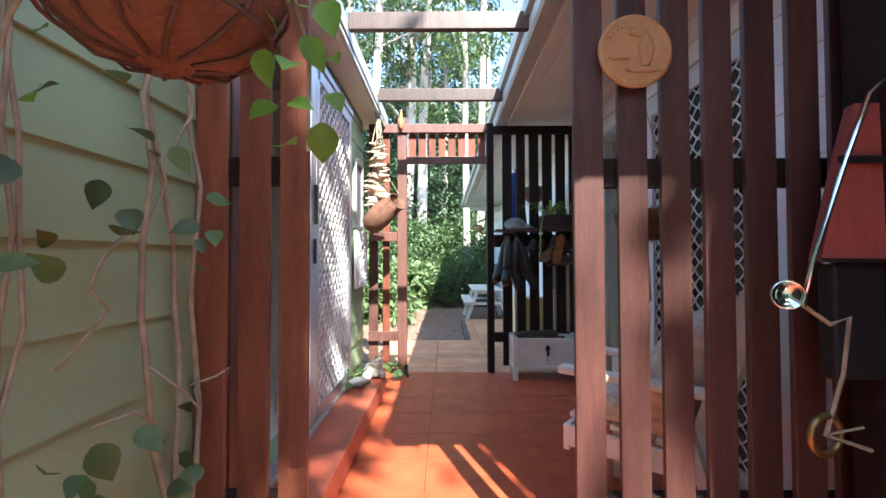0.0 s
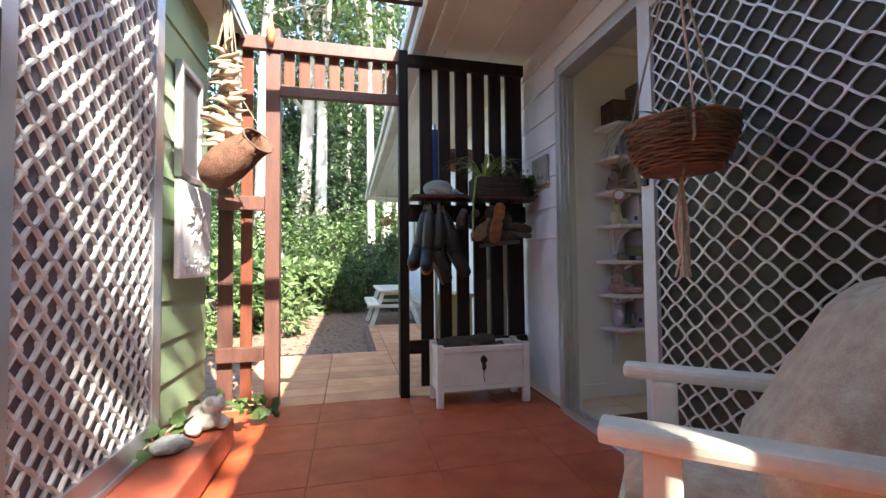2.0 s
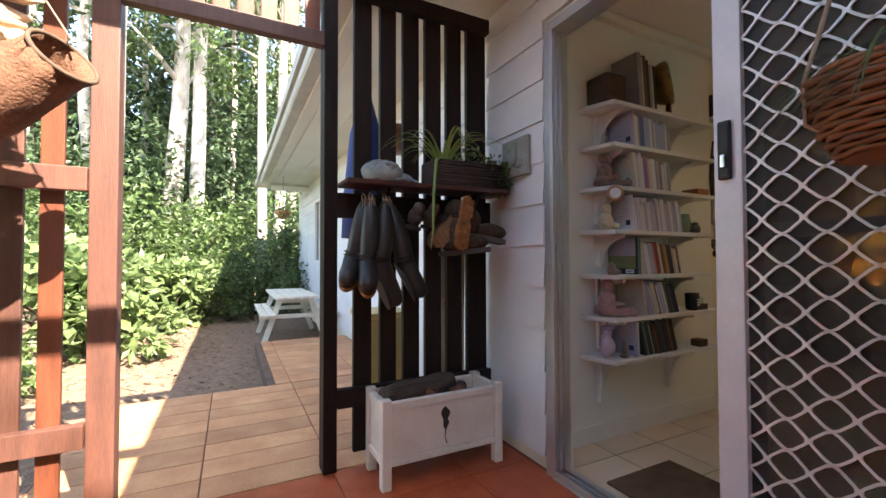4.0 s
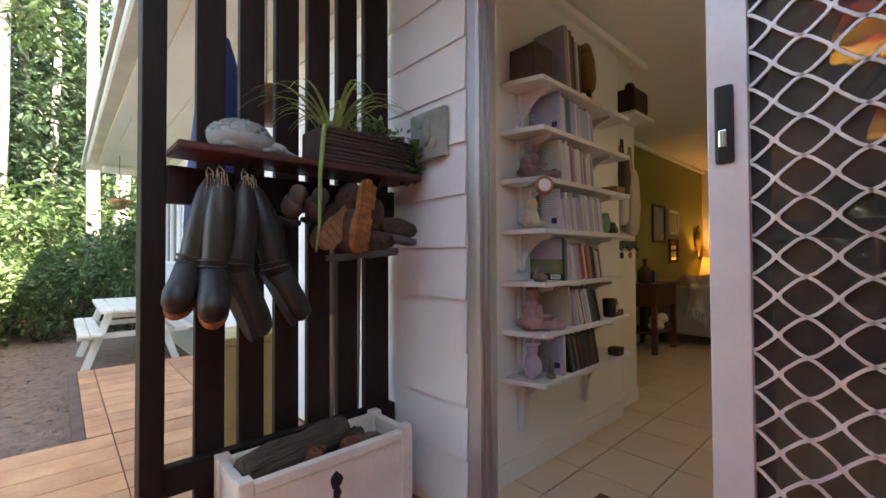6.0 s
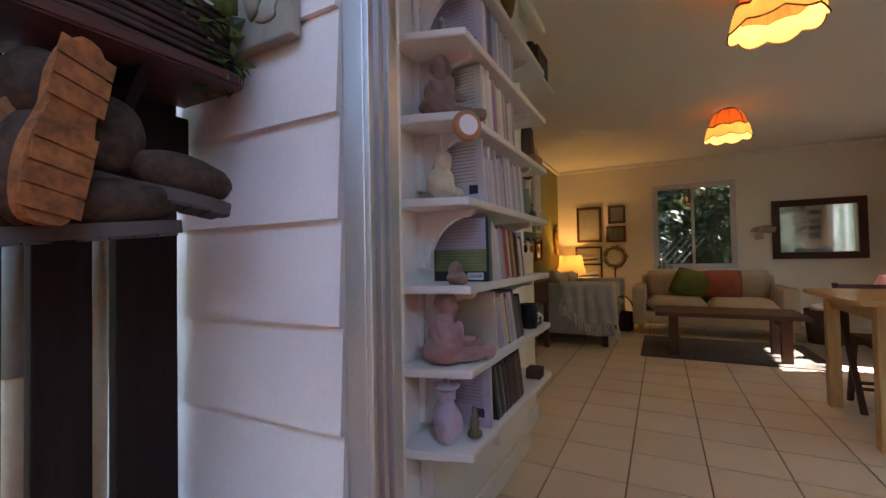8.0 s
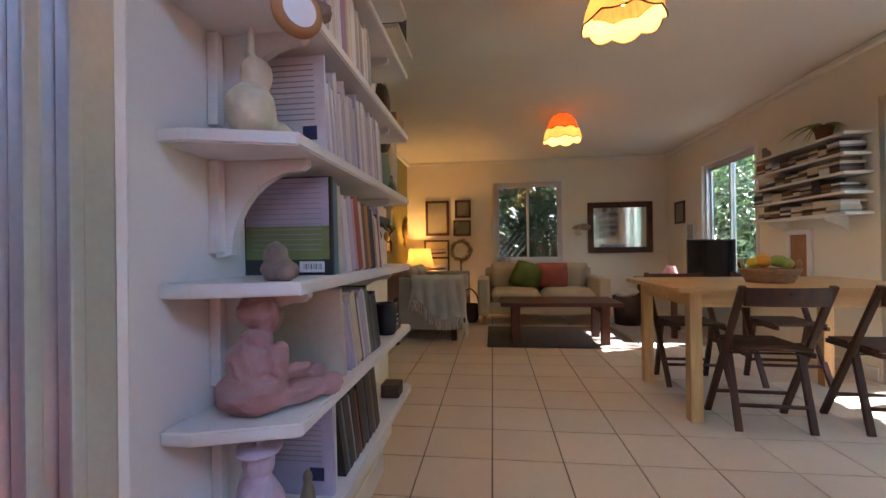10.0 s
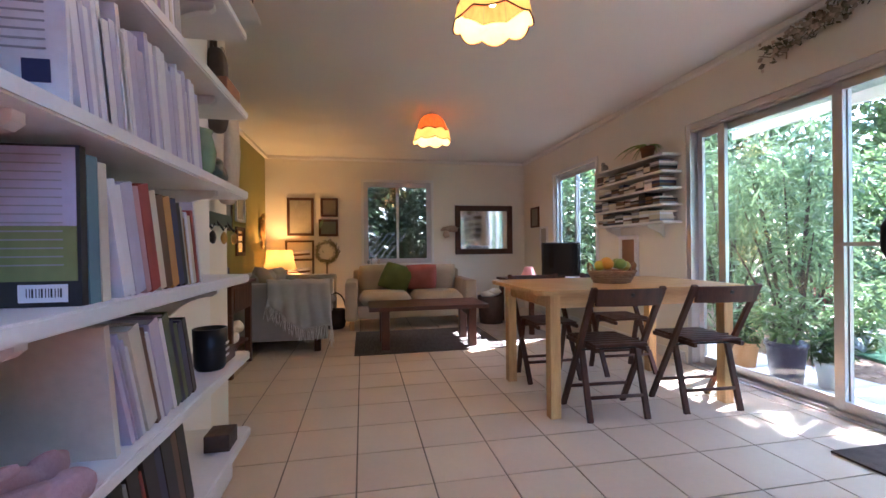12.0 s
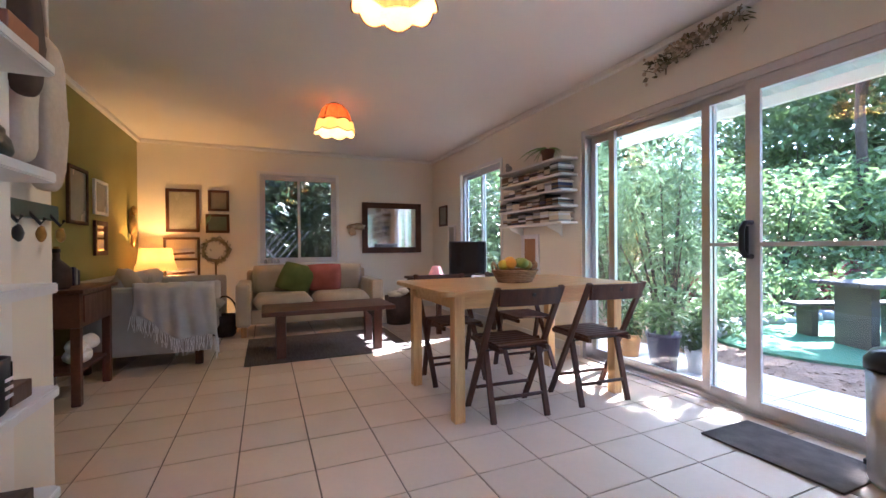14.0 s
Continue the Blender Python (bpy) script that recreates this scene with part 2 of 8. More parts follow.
    "chip": material("bark_chip", (0.25, 0.16, 0.11), (0.12, 0.075, 0.05), 1.0, scale=14, bump=0.6, vary=0.5, island=True),
    "lawn": material("artificial_lawn", (0.10, 0.24, 0.14), (0.08, 0.20, 0.11), 1.0, scale=4, grain=300, bump=1.0, dist=0.02),
    "concrete": material("pale_concrete", (0.66, 0.63, 0.59), (0.56, 0.53, 0.50), 0.85, scale=4, grain=90, bump=0.3),
    "brass": material("aged_brass", (0.35, 0.24, 0.09), (0.20, 0.13, 0.05), 0.4, 0.8, scale=14, bump=0.1),
    "chrome": material("chrome", (0.75, 0.75, 0.75), (0.65, 0.65, 0.65), 0.12, 1.0, bump=0.0),
    "gilt": material("gilt", (0.45, 0.28, 0.07), (0.28, 0.16, 0.04), 0.45, 0.6, scale=30, bump=0.5),
    "mirror": material("mirror_glass", (0.9, 0.9, 0.9), (0.9, 0.9, 0.9), 0.02, 1.0, bump=0.0),
    "screen": material("dark_screen", (0.006, 0.006, 0.007), (0.008, 0.008, 0.009), 0.12, bump=0.0),
    "boot": material("boot_rubber", (0.010, 0.009, 0.009), (0.026, 0.023, 0.020), 0.45, scale=9, grain=60, bump=0.35, spec=0.35),
    "sole": material("tan_boot_sole", (0.36, 0.14, 0.045), (0.10, 0.045, 0.02), 0.75, scale=30, grain=90, bump=0.6, spec=0.25),
    "tanleather": material("worn_brown_leather", (0.12, 0.07, 0.042), (0.05, 0.03, 0.02), 0.75, scale=14, bump=0.4),
    "shoeleather": material("muddy_shoe_leather", (0.075, 0.048, 0.032), (0.022, 0.015, 0.011), 0.8, scale=22, grain=90, bump=0.6, spec=0.25),
    "shade": material("orange_shade_cloth", (0.46, 0.10, 0.015), (0.28, 0.055, 0.008), 0.9, stretch=(3, 3, 0.6), scale=14, grain=120, bump=0.4, trans=0.27),
    "shadetrim": material("cream_shade_frill", (0.80, 0.58, 0.20), (0.66, 0.44, 0.13), 0.9, grain=220, bump=0.3, trans=0.22),
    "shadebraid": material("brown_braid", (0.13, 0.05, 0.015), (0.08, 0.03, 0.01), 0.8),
    "lampshade": material("cream_lampshade", (0.80, 0.60, 0.30), (0.72, 0.52, 0.24), 0.9, grain=220, bump=0.2, trans=0.13),
    "filament": glow("lit_bulb", (1.0, 0.72, 0.36), 5.0),
    "pinkshade": material("pink_lampshade", (0.66, 0.36, 0.38), (0.58, 0.30, 0.32), 0.9, bump=0.2, trans=0.3),
    "driftwood": material("driftwood", (0.52, 0.40, 0.28), (0.28, 0.19, 0.13), 0.9, scale=20, grain=70, bump=0.5, vary=0.4),
    "paper": material("paper", (0.80, 0.78, 0.80), (0.74, 0.72, 0.75), 0.8, bump=0.02),
}


def shade_of(name, c, rough=0.6, **k):
    if name not in M:
        M[name] = material(name, c, tuple(v * 0.75 for v in c), rough, **k)
    return M[name]


# ---- builders ----
def mesh_of(name, bm, mat, smooth=False):
    me = bpy.data.meshes.new(name)
    bm.normal_update()
    bm.to_mesh(me)
    bm.free()
    me.materials.append(mat)
    if smooth:
        me.polygons.foreach_set("use_smooth", [True] * len(me.polygons))
    return me


def part(name, bm, mat, parent=None, label="", smooth=False, at=None):
    ob = new(name, mesh_of(name, bm, mat, smooth))
    if parent:
        ob.parent = parent
    if at is not None:
        ob.matrix_basis = at
    if label:
        ob["label"] = label
    return ob


def thing(name, m, label, category, group=""):
    """An Empty at the base of a thing; its parts are built round it."""
    ob = new(name)
    ob.empty_display_size = 0.05
    ob.matrix_basis = m if isinstance(m, Matrix) else pose(*m)
    return tagged(ob, label, category, group)


def structure(name, bm, mat, label="", smooth=False):
    return tagged(part(name, bm, mat, smooth=smooth), label or name.replace("_", " "), kind="structure")


def piece(name, me, parent, at):
    ob = new(name, me)
    ob.parent = parent
    ob.matrix_basis = at
    return ob


def box(bm, x0, x1, y0, y1, z0, z1, bevel=0.0, m=None):
    t = bmesh.new() if bevel else bm
    vs = [t.verts.new(p) for p in ((x0, y0, z0), (x1, y0, z0), (x1, y1, z0), (x0, y1, z0), (x0, y0, z1), (x1, y0, z1), (x1, y1, z1), (x0, y1, z1))]
    for f in ((3, 2, 1, 0), (4, 5, 6, 7), (0, 1, 5, 4), (1, 2, 6, 5), (2, 3, 7, 6), (3, 0, 4, 7)):
        t.faces.new([vs[i] for i in f])
    if bevel:
        bmesh.ops.bevel(t, geom=t.edges[:], offset=bevel, segments=2, profile=0.6, affect="EDGES")
        if m:
            bmesh.ops.transform(t, matrix=m, verts=t.verts)
        merge(bm, t)
    elif m:
        bmesh.ops.transform(bm, matrix=m, verts=vs)
    return bm


def merge(bm, t):
    me = bpy.data.meshes.new("t")
    t.to_mesh(me)
    t.free()
    bm.from_mesh(me)
    bpy.data.meshes.remove(me)


def block(x0, x1, y0, y1, z0, z1, bevel=0.0, m=None):
    return box(bmesh.new(), x0, x1, y0, y1, z0, z1, bevel, m)


def tube(bm, pts, r, seg=8, caps=True):
    """A round bar through points; r is one radius or one for each point."""
    pts = [Vector(p) for p in pts]
    rs = r if isinstance(r, (list, tuple)) else [r] * len(pts)
    rings, up = [], None
    for i, p in enumerate(pts):
        d = (pts[min(i + 1, len(pts) - 1)] - pts[max(i - 1, 0)]).normalized()
        if up is None:
            up = d.orthogonal().normalized()
        u = (up - d * up.dot(d))
        u = u.normalized() if u.length > 1e-5 else d.orthogonal().normalized()
        up, v = u, d.cross(u)
        rings.append([bm.verts.new(p + (u * math.cos(a) + v * math.sin(a)) * rs[i]) for a in (2 * math.pi * k / seg for k in range(seg))])
    for a, b in zip(rings, rings[1:]):
        for k in range(seg):
            bm.faces.new((a[k], a[(k + 1) % seg], b[(k + 1) % seg], b[k]))
    if caps:
        bm.faces.new(rings[0][::-1])
        bm.faces.new(rings[-1])
    return bm


def lathe(bm, prof, seg=24, close=True, wave=None, at=(0, 0, 0)):
    """A turned body: prof is (radius, height) from the bottom up."""
    rings = []
    for j, (r, z) in enumerate(prof):
        ring = []
        for k in range(seg):
            a = 2 * math.pi * k / seg
            dr, dz = wave(a, j) if wave else (0, 0)
            ring.append(bm.verts.new((at[0] + (r + dr) * math.cos(a), at[1] + (r + dr) * math.sin(a), at[2] + z + dz)))
        rings.append(ring)
    for a, b in zip(rings, rings[1:]):
        for k in range(seg):
            bm.faces.new((a[k], a[(k + 1) % seg], b[(k + 1) % seg], b[k]))
    if close:
        bm.faces.new(rings[0][::-1])
        bm.faces.new(rings[-1])
    return bm


def blob(bm, c, r, seed=0, rough=0.12, sub=3, m=None):
    """A lumpy rounded body with radii r."""
    t = bmesh.new()
    bmesh.ops.create_icosphere(t, subdivisions=sub, radius=1)
    for v in t.verts:
        n = noise.noise(v.co * 1.7 + Vector((seed * 3.1, seed, 0))) * rough
        v.co = Vector((v.co.x * r[0], v.co.y * r[1], v.co.z * r[2])) * (1 + n)
    if m:
        bmesh.ops.transform(t, matrix=m, verts=t.verts)
    bmesh.ops.translate(t, verts=t.verts, vec=c)
    merge(bm, t)
    return bm


def cushion(bm, w, d, h, m=None, n=10, puff=0.5):
    """A soft pad w x d x h, pinched at the corners."""
    grid = {}
    t = bmesh.new()
    for s in (1, -1):
        for i in range(n + 1):
            for j in range(n + 1):
                u, v = 2 * i / n - 1, 2 * j / n - 1
                edge = abs(u) > 0.999 or abs(v) > 0.999
                if edge and s < 0:
                    grid[s, i, j] = grid[1, i, j]
                    continue
                k = (max(0, 1 - u ** 4) * max(0, 1 - v ** 4)) ** puff
                q = 1 - 0.06 * (u * u * v * v)
                grid[s, i, j] = t.verts.new((u * w / 2 * q, v * d / 2 * q, s * h / 2 * k))
        for i in range(n):
            for j in range(n):
                f = [grid[s, i, j], grid[s, i + 1, j], grid[s, i + 1, j + 1], grid[s, i, j + 1]]
                t.faces.new(f if s > 0 else f[::-1])
    if m:
        bmesh.ops.transform(t, matrix=m, verts=t.verts)
    merge(bm, t)
    return bm


def sweep(bm, outline, z0, z1, bevel=0.0, m=None):
    """An upright prism over an outline of (x, y)."""
    t = bmesh.new()
    lo = [t.verts.new((x, y, z0)) for x, y in outline]
    hi = [t.verts.new((x, y, z1)) for x, y in outline]
    t.faces.new(lo[::-1])
    t.faces.new(hi)
    n = len(lo)
    for i in range(n):
        t.faces.new((lo[i], lo[(i + 1) % n], hi[(i + 1) % n], hi[i]))
    if bevel:
        bmesh.ops.bevel(t, geom=t.edges[:], offset=bevel, segments=2, affect="EDGES")
    if m:
        bmesh.ops.transform(t, matrix=m, verts=t.verts)
    merge(bm, t)
    return bm


def leaf_face(bm, p, way, up, length, width):
    """One leaf: a folded blade of four triangles."""
    side = way.cross(up).normalized() * width / 2
    a, b = bm.verts.new(p), bm.verts.new(p + way * length)
    mid = p + way * length * 0.45 - up * width * 0.12
    c, l, r = bm.verts.new(mid), bm.verts.new(mid + side + up * width * 0.2), bm.verts.new(mid - side + up * width * 0.2)
    for f in ((a, c, l), (a, r, c), (c, b, l), (c, r, b)):
        bm.faces.new(f)


def broad_leaf(bm, p, way, up, length, width):
    """A rounded leaf with a point, a raised midrib fold and a drooping tip."""
    side = way.cross(up).normalized()
    prof = ((0.0, 0.10), (0.12, 0.36), (0.3, 0.5), (0.5, 0.47), (0.72, 0.30), (0.9, 0.10), (1.0, 0.0))
    prev = None
    for u, w in prof:
        c = p + way * length * u - up * length * 0.16 * u * u
        e = up * width * w * 0.28
        cur = (bm.verts.new(c + side * width * w + e), bm.verts.new(c), bm.verts.new(c - side * width * w + e))
        if prev:
            bm.faces.new((prev[0], prev[1], cur[1], cur[0]))
            bm.faces.new((prev[1], prev[2], cur[2], cur[1]))
        prev = cur


def rnd_dir(rng, flat=1.0):
    v = Vector((rng.gauss(0, 1), rng.gauss(0, 1), rng.gauss(0, flat)))
    return v.normalized()


def leaf_cloud(rng, centres, count, length, width, flat=0.7, droop=0.3):
    """Leaves strewn through clumps (centre, radii)."""
    bm = bmesh.new()
    for _ in range(count):
        c, r = rng.choice(centres)
        d = rnd_dir(rng) * (0.55 + 0.45 * rng.random())
        p = Vector((c[0] + d.x * r[0], c[1] + d.y * r[1], c[2] + d.z * r[2]))
        way = (rnd_dir(rng, flat) + d * 0.6 - Vector((0, 0, droop))).normalized()
        up = rnd_dir(rng) + Vector((0, 0, 1.2))
        up = (up - way * up.dot(way)).normalized()
        s = 0.6 + 0.8 * rng.random()
        leaf_face(bm, p, way, up, length * s, width * s)
    return bm


def hold(ob, label, category, group="", kind=""):
    return tagged(ob, label, category, group, kind)


# ---- structure: ground, walls, roofs ----
XW, XI, XF, YS, YN, ZC = 1.9, 2.0, 8.52, 0.68, 4.80, 2.43

structure("ground", block(-60, 70, -60, 80, -0.5, -0.13), M["mulch"], "brown bark mulch ground under trees")
floor = structure("floor", block(2.0, 8.52, 0.68, 4.8, -0.12, -0.004), M["grout"], "cream square ceramic floor tiles with brown grout")
tile_me = {}


def floor_tile(x0, x1, y0, y1):
    w, h = round(x1 - x0, 3), round(y1 - y0, 3)
    if (w, h) not in tile_me:
        t = block(-w / 2, w / 2, -h / 2, h / 2, -0.008, 0.0)
        tile_me[w, h] = mesh_of("tile", t, M["tile"])
    piece("tile", tile_me[w, h], floor, pose((x0 + x1) / 2, (y0 + y1) / 2, 0.002))


# west wall of the house, between passage and room, with the sliding door's opening
D0, D1, DT = 1.96, 3.76, 2.15
b = bmesh.new()
box(b, 1.925, XI, 0.55, D0, -0.13, 2.46)
box(b, 1.925, XI, D1, 12.0, -0.13, 2.46)
box(b, 1.925, XI, D0, D1, DT, 2.46)
box(b, 1.925, XI, D0, D1, -0.13, 0.0)
wall_west = structure("wall_west", b, M["cream"], "white weatherboard wall of the house beside the passage")


def weatherboards(parent, mat, x, side, spans, z0, z1, pitch=0.205, name="weatherboard"):
    """Lapped boards on a wall in the plane x; each board leans out at its foot."""
    z = z0
    while z < z1 - 0.02:
        h = min(pitch, z1 - z)
        for y0, y1, lo, hi in spans:
            a, c = max(z, lo), min(z + h, hi)
            if c - a < 0.02:
                continue
            t = bmesh.new()
            out = 0.022 * side
            vs = [t.verts.new(p) for p in ((x, y0, a), (x + out, y0, a), (x + out * 0.45, y0, c), (x, y0, c), (x, y1, a), (x + out, y1, a), (x + out * 0.45, y1, c), (x, y1, c))]
            for f in ((0, 1, 2, 3), (7, 6, 5, 4), (0, 4, 5, 1), (1, 5, 6, 2), (2, 6, 7, 3), (3, 7, 4, 0)):
                t.faces.new([vs[i] for i in f])
            bmesh.ops.recalc_face_normals(t, faces=t.faces)
            part(name, t, mat, parent)
        z += pitch


weatherboards(wall_west, M["board"], 1.925, -1, [(0.55, D0 - 0.05, 0, 3), (D1 + 0.03, 7.2, 0, 3), (7.2, 12, 0, 3), (D0 - 0.05, D1 + 0.03, DT + 0.04, 3)], 0.06, 2.46)

# other walls of the room
b = bmesh.new()
box(b, XF, XF + 0.12, 0.56, 2.276, -0.13, 2.5)
box(b, XF, XF + 0.12, 3.351, 4.92, -0.13, 2.5)
box(b, XF, XF + 0.12, 2.276, 3.351, -0.13, 0.775)
box(b, XF, XF + 0.12, 2.276, 3.351, 2.066, 2.5)
structure("wall_east", b, M["cream"], "cream painted living room wall with window")
b = bmesh.new()
box(b, XI, 2.1, 0.56, YS, -0.13, 2.5)
box(b, 4.95, 6.31, 0.56, YS, -0.13, 2.5)
box(b, 7.40, XF, 0.56, YS, -0.13, 2.5)
box(b, 6.31, 7.40, 0.56, YS, -0.13, 0.56)
box(b, 6.31, 7.40, 0.56, YS, 2.02, 2.5)
box(b, 2.1, 4.95, 0.56, YS, 2.02, 2.5)
box(b, 2.1, 4.95, 0.56, YS, -0.13, -0.03)
structure("wall_south", b, M["cream"], "cream painted wall with a wide sliding door")
structure("wall_north", block(3.86, XF, YN, YN + 0.12, -0.13, 2.5), M["olive"], "olive green painted feature wall")
structure("wall_shelves", block(XI, 3.47, 3.9, 4.0, -0.13, 2.5), M["shelfwall"], "off-white painted wall carrying white shelves")
structure("wall_nib", block(3.47, 3.86, 3.96, 4.0, -0.13, 2.5), M["cream"], "cream painted end of the shelf wall")
structure("wall_return", block(3.78, 3.86, 4.0, 4.92, -0.13, 2.5), M["cream"], "cream painted return wall beside the side table")
structure("ceiling", block(XI, XF, YS, YN, ZC, ZC + 0.05), M["ceil"], "off-white painted ceiling")
b = bmesh.new()
for x0, x1, y0, y1 in ((XI, XF, YS, YS + 0.05), (3.86, XF, YN - 0.05, YN), (XF - 0.05, XF, YS + 0.05, YN - 0.05), (XI, 3.86, 3.85, 3.9)):
    box(b, x0, x1, y0, y1, ZC - 0.05, ZC - 0.002, 0.012)
structure("cornice", b, M["ceil"], "white ceiling cornice")
b = bmesh.new()
box(b, XI, 3.47, 3.885, 3.898, 0.004, 0.10, 0.004)
box(b, 3.47, 3.86, 3.945, 3.958, 0.004, 0.10, 0.004)
box(b, 3.88, XF, YN - 0.015, YN - 0.002, 0.004, 0.10, 0.004)
box(b, XF - 0.015, XF - 0.002, YS + 0.02, YN - 0.02, 0.004, 0.10, 0.004)
box(b, 4.97, XF - 0.02, YS + 0.002, YS + 0.015, 0.004, 0.10, 0.004)
structure("baseboard", b, M["white"], "white painted skirting board")

# roof of the house: soffit, fascia, gutter
b = bmesh.new()
box(b, 1.17, 2.0, 0.45, 10.6, 2.465, 2.48)
structure("soffit", b, M["eave"], "pale painted soffit lining under the eave")
b = bmesh.new()
box(b, 1.0, 9.3, 0.45, 12.0, 2.56, 2.66)
structure("roof", b, M["gutter"], "grey sheet metal roof")
b = bmesh.new()
box(b, 1.145, 1.168, 0.45, 10.6, 2.42, 2.56)
structure("fascia", b, M["eave"], "painted timber fascia board")
b = bmesh.new()
prof = [(0, 0.0), (-0.10, 0.0), (-0.115, 0.02), (-0.115, 0.10), (-0.105, 0.10), (-0.103, 0.022), (0, 0.012)]
sweep(b, prof, 0.45, 10.62, m=Matrix.Translation((1.144, 0, 2.44)) @ Matrix(((1, 0, 0, 0), (0, 0, 1, 0), (0, 1, 0, 0), (0, 0, 0, 1))))
bmesh.ops.recalc_face_normals(b, faces=b.faces)
structure("gutter", b, M["gutter"], "dull grey metal roof gutter")
b = bmesh.new()
for x in (1.28, 1.60):
    box(b, x, x + 0.025, 0.45, 10.6, 2.452, 2.464)
structure("trim", b, M["eave"], "thin cover strips under the soffit")

# the green house on the other side of the passage
XG = -0.25
L0, L1, LT = 1.62, 3.28, 2.22
b = bmesh.new()
box(b, XG - 0.12, XG - 0.022, -6, L0, -0.13, 2.5)
box(b, XG - 0.12, XG - 0.022, L0, L1, LT, 2.5)
box(b, XG - 0.12, XG - 0.022, L0, L1, -0.13, 0.18)
box(b, XG - 0.12, XG - 0.022, L1, 4.14, -0.13, 2.5)
box(b, XG - 4, XG - 0.12, 4.02, 4.14, -0.13, 2.5)
wall_green = structure("wall_green", b, M["green"], "sage green weatherboard wall of the second house")
weatherboards(wall_green, M["green"], XG - 0.022, 1, [(-6, -0.6, 0, 3), (-0.6, L0 - 0.03, 0, 3), (L0 - 0.03, 3.40, LT + 0.03, 3), (3.40, 4.14, 0, 3)], 0.175, 2.42, 0.1945)
b = bmesh.new()
box(b, -3.5, -0.06, -6, 4.4, 2.43, 2.455)
structure("soffit_green", b, M["eave"], "pale soffit of the second house")
b = bmesh.new()
box(b, -0.085, -0.06, -6, 4.42, 2.40, 2.56)
box(b, -3.5, -0.085, -6, 4.4, 2.54, 2.60)
structure("fascia_green", b, M["gutter"], "grey fascia and roof edge of the second house")
b = bmesh.new()
box(b, -1.7, -1.6, 0.6, 4.02, 0.0, 2.43)
box(b, -1.6, XG - 0.12, 3.4, 3.5, 0.0, 2.43)
box(b, -1.6, XG - 0.12, 0.6, 0.7, 0.0, 2.43)
structure("wall_inside_green", b, M["cream"], "plain off-white walls inside the second house")
structure("floor_green", block(-1.6, XG - 0.12, 0.7, 3.4, 0.0, 0.18), M["concrete"], "pale floor inside the second house")

# passage floor
passage = structure("pavement", block(-0.25, 1.925, -3.0, 5.86, -0.2, -0.006), shade_of("red_brown_joint", (0.20, 0.06, 0.035), 0.7), "red sealed pavers of the passage and terracotta pavers behind the gate")
terrace = structure("pavement_terrace", block(0.88, 1.925, 5.86, 7.8, -0.2, -0.012), M["joint"], "raised terracotta paved terrace with a brick edge")
structure("step", block(-0.24, 0.03, -1.0, 3.66, 0.02, 0.16, 0.012), M["redstep"], "red painted timber step along the green wall")
# dark strip, set back in the gap below the step board
structure("step_base", block(-0.24, -0.02, -1.0, 3.6, -0.01, 0.02), M["joint"], "dark strip in the gap under the step")


def pavers(parent, mat, xs, y0, y1, dy, gap=0.006, top=0.0):
    y = y0
    while y < y1 - 0.03:
        h = min(dy, y1 - y)
        for xa, xb in zip(xs, xs[1:]):
            w = round(xb - xa - gap, 3)
            key = (mat.name, w, round(h, 3))
            if key not in tile_me:
                tile_me[key] = mesh_of("paver", block(-w / 2, w / 2, -h / 2 + gap / 2, h / 2 - gap / 2, -0.02, 0, 0.003), mat)
            piece("paver", tile_me[key], parent, pose((xa + xb) / 2, y + h / 2, top, random.uniform(-0.12, 0.12), random.uniform(-0.12, 0.12), 0))
        y += dy


# ---- near slat fence, pergola beams, gate ----
def slat_part(parent, mat, x0, x1, y0, y1, z0, z1, name="slat", bevel=0.004):
    return part(name, block(x0, x1, y0, y1, z0, z1, bevel), mat, parent)


fence = thing("slat_fence", (0, 1.47, 0), "red-brown stained vertical timber slats beside the green wall", "fence")
for a, c in ((-0.25, -0.155), (-0.115, -0.02), (0.01, 0.10)):
    slat_part(fence, M["redwood"], a, c, -0.02, 0.0, 0.0, 2.46)
slat_part(fence, M["dark"], -0.225, 0.07, 0.002, 0.04, 1.34, 1.43, "rail")
slat_part(fence, M["dark"], -0.225, 0.07, 0.002, 0.04, 0.3, 0.38, "rail")
slat_part(fence, M["brown"], -0.225, -0.17, 0.045, 0.12, 0.0, 2.46, "post")
fence2 = thing("slat_fence", (0, 1.47, 0), "plum-brown stained vertical timber slat screen with rails", "fence")
for a, c in ((0.92, 1.012), (1.057, 1.148), (1.19, 1.28), (1.322, 1.412), (1.45, 1.545), (1.585, 1.68), (1.715, 1.81)):
    slat_part(fence2, M["plum"], a, c, -0.02, 0.0, 0.0, 2.46)
slat_part(fence2, M["dark"], 0.93, 1.9, 0.002, 0.045, 1.33, 1.42, "rail")
slat_part(fence2, M["dark"], 0.93, 1.9, 0.002, 0.045, 0.28, 0.37, "rail")
slat_part(fence2, M["dark"], 1.83, 1.895, -0.05, 0.05, 0.0, 2.46, "post")

for y, z, mat in ((2.62, 2.481, M["umber"]), (3.74, 2.481, M["umber"])):
    beam = part("pergola_beam", block(-0.05, 1.14, y, y + 0.045, z, z + 0.105, 0.005), mat)
    tagged(beam, "brown stained timber pergola beam between the two eaves", "beam", "pergola beams")

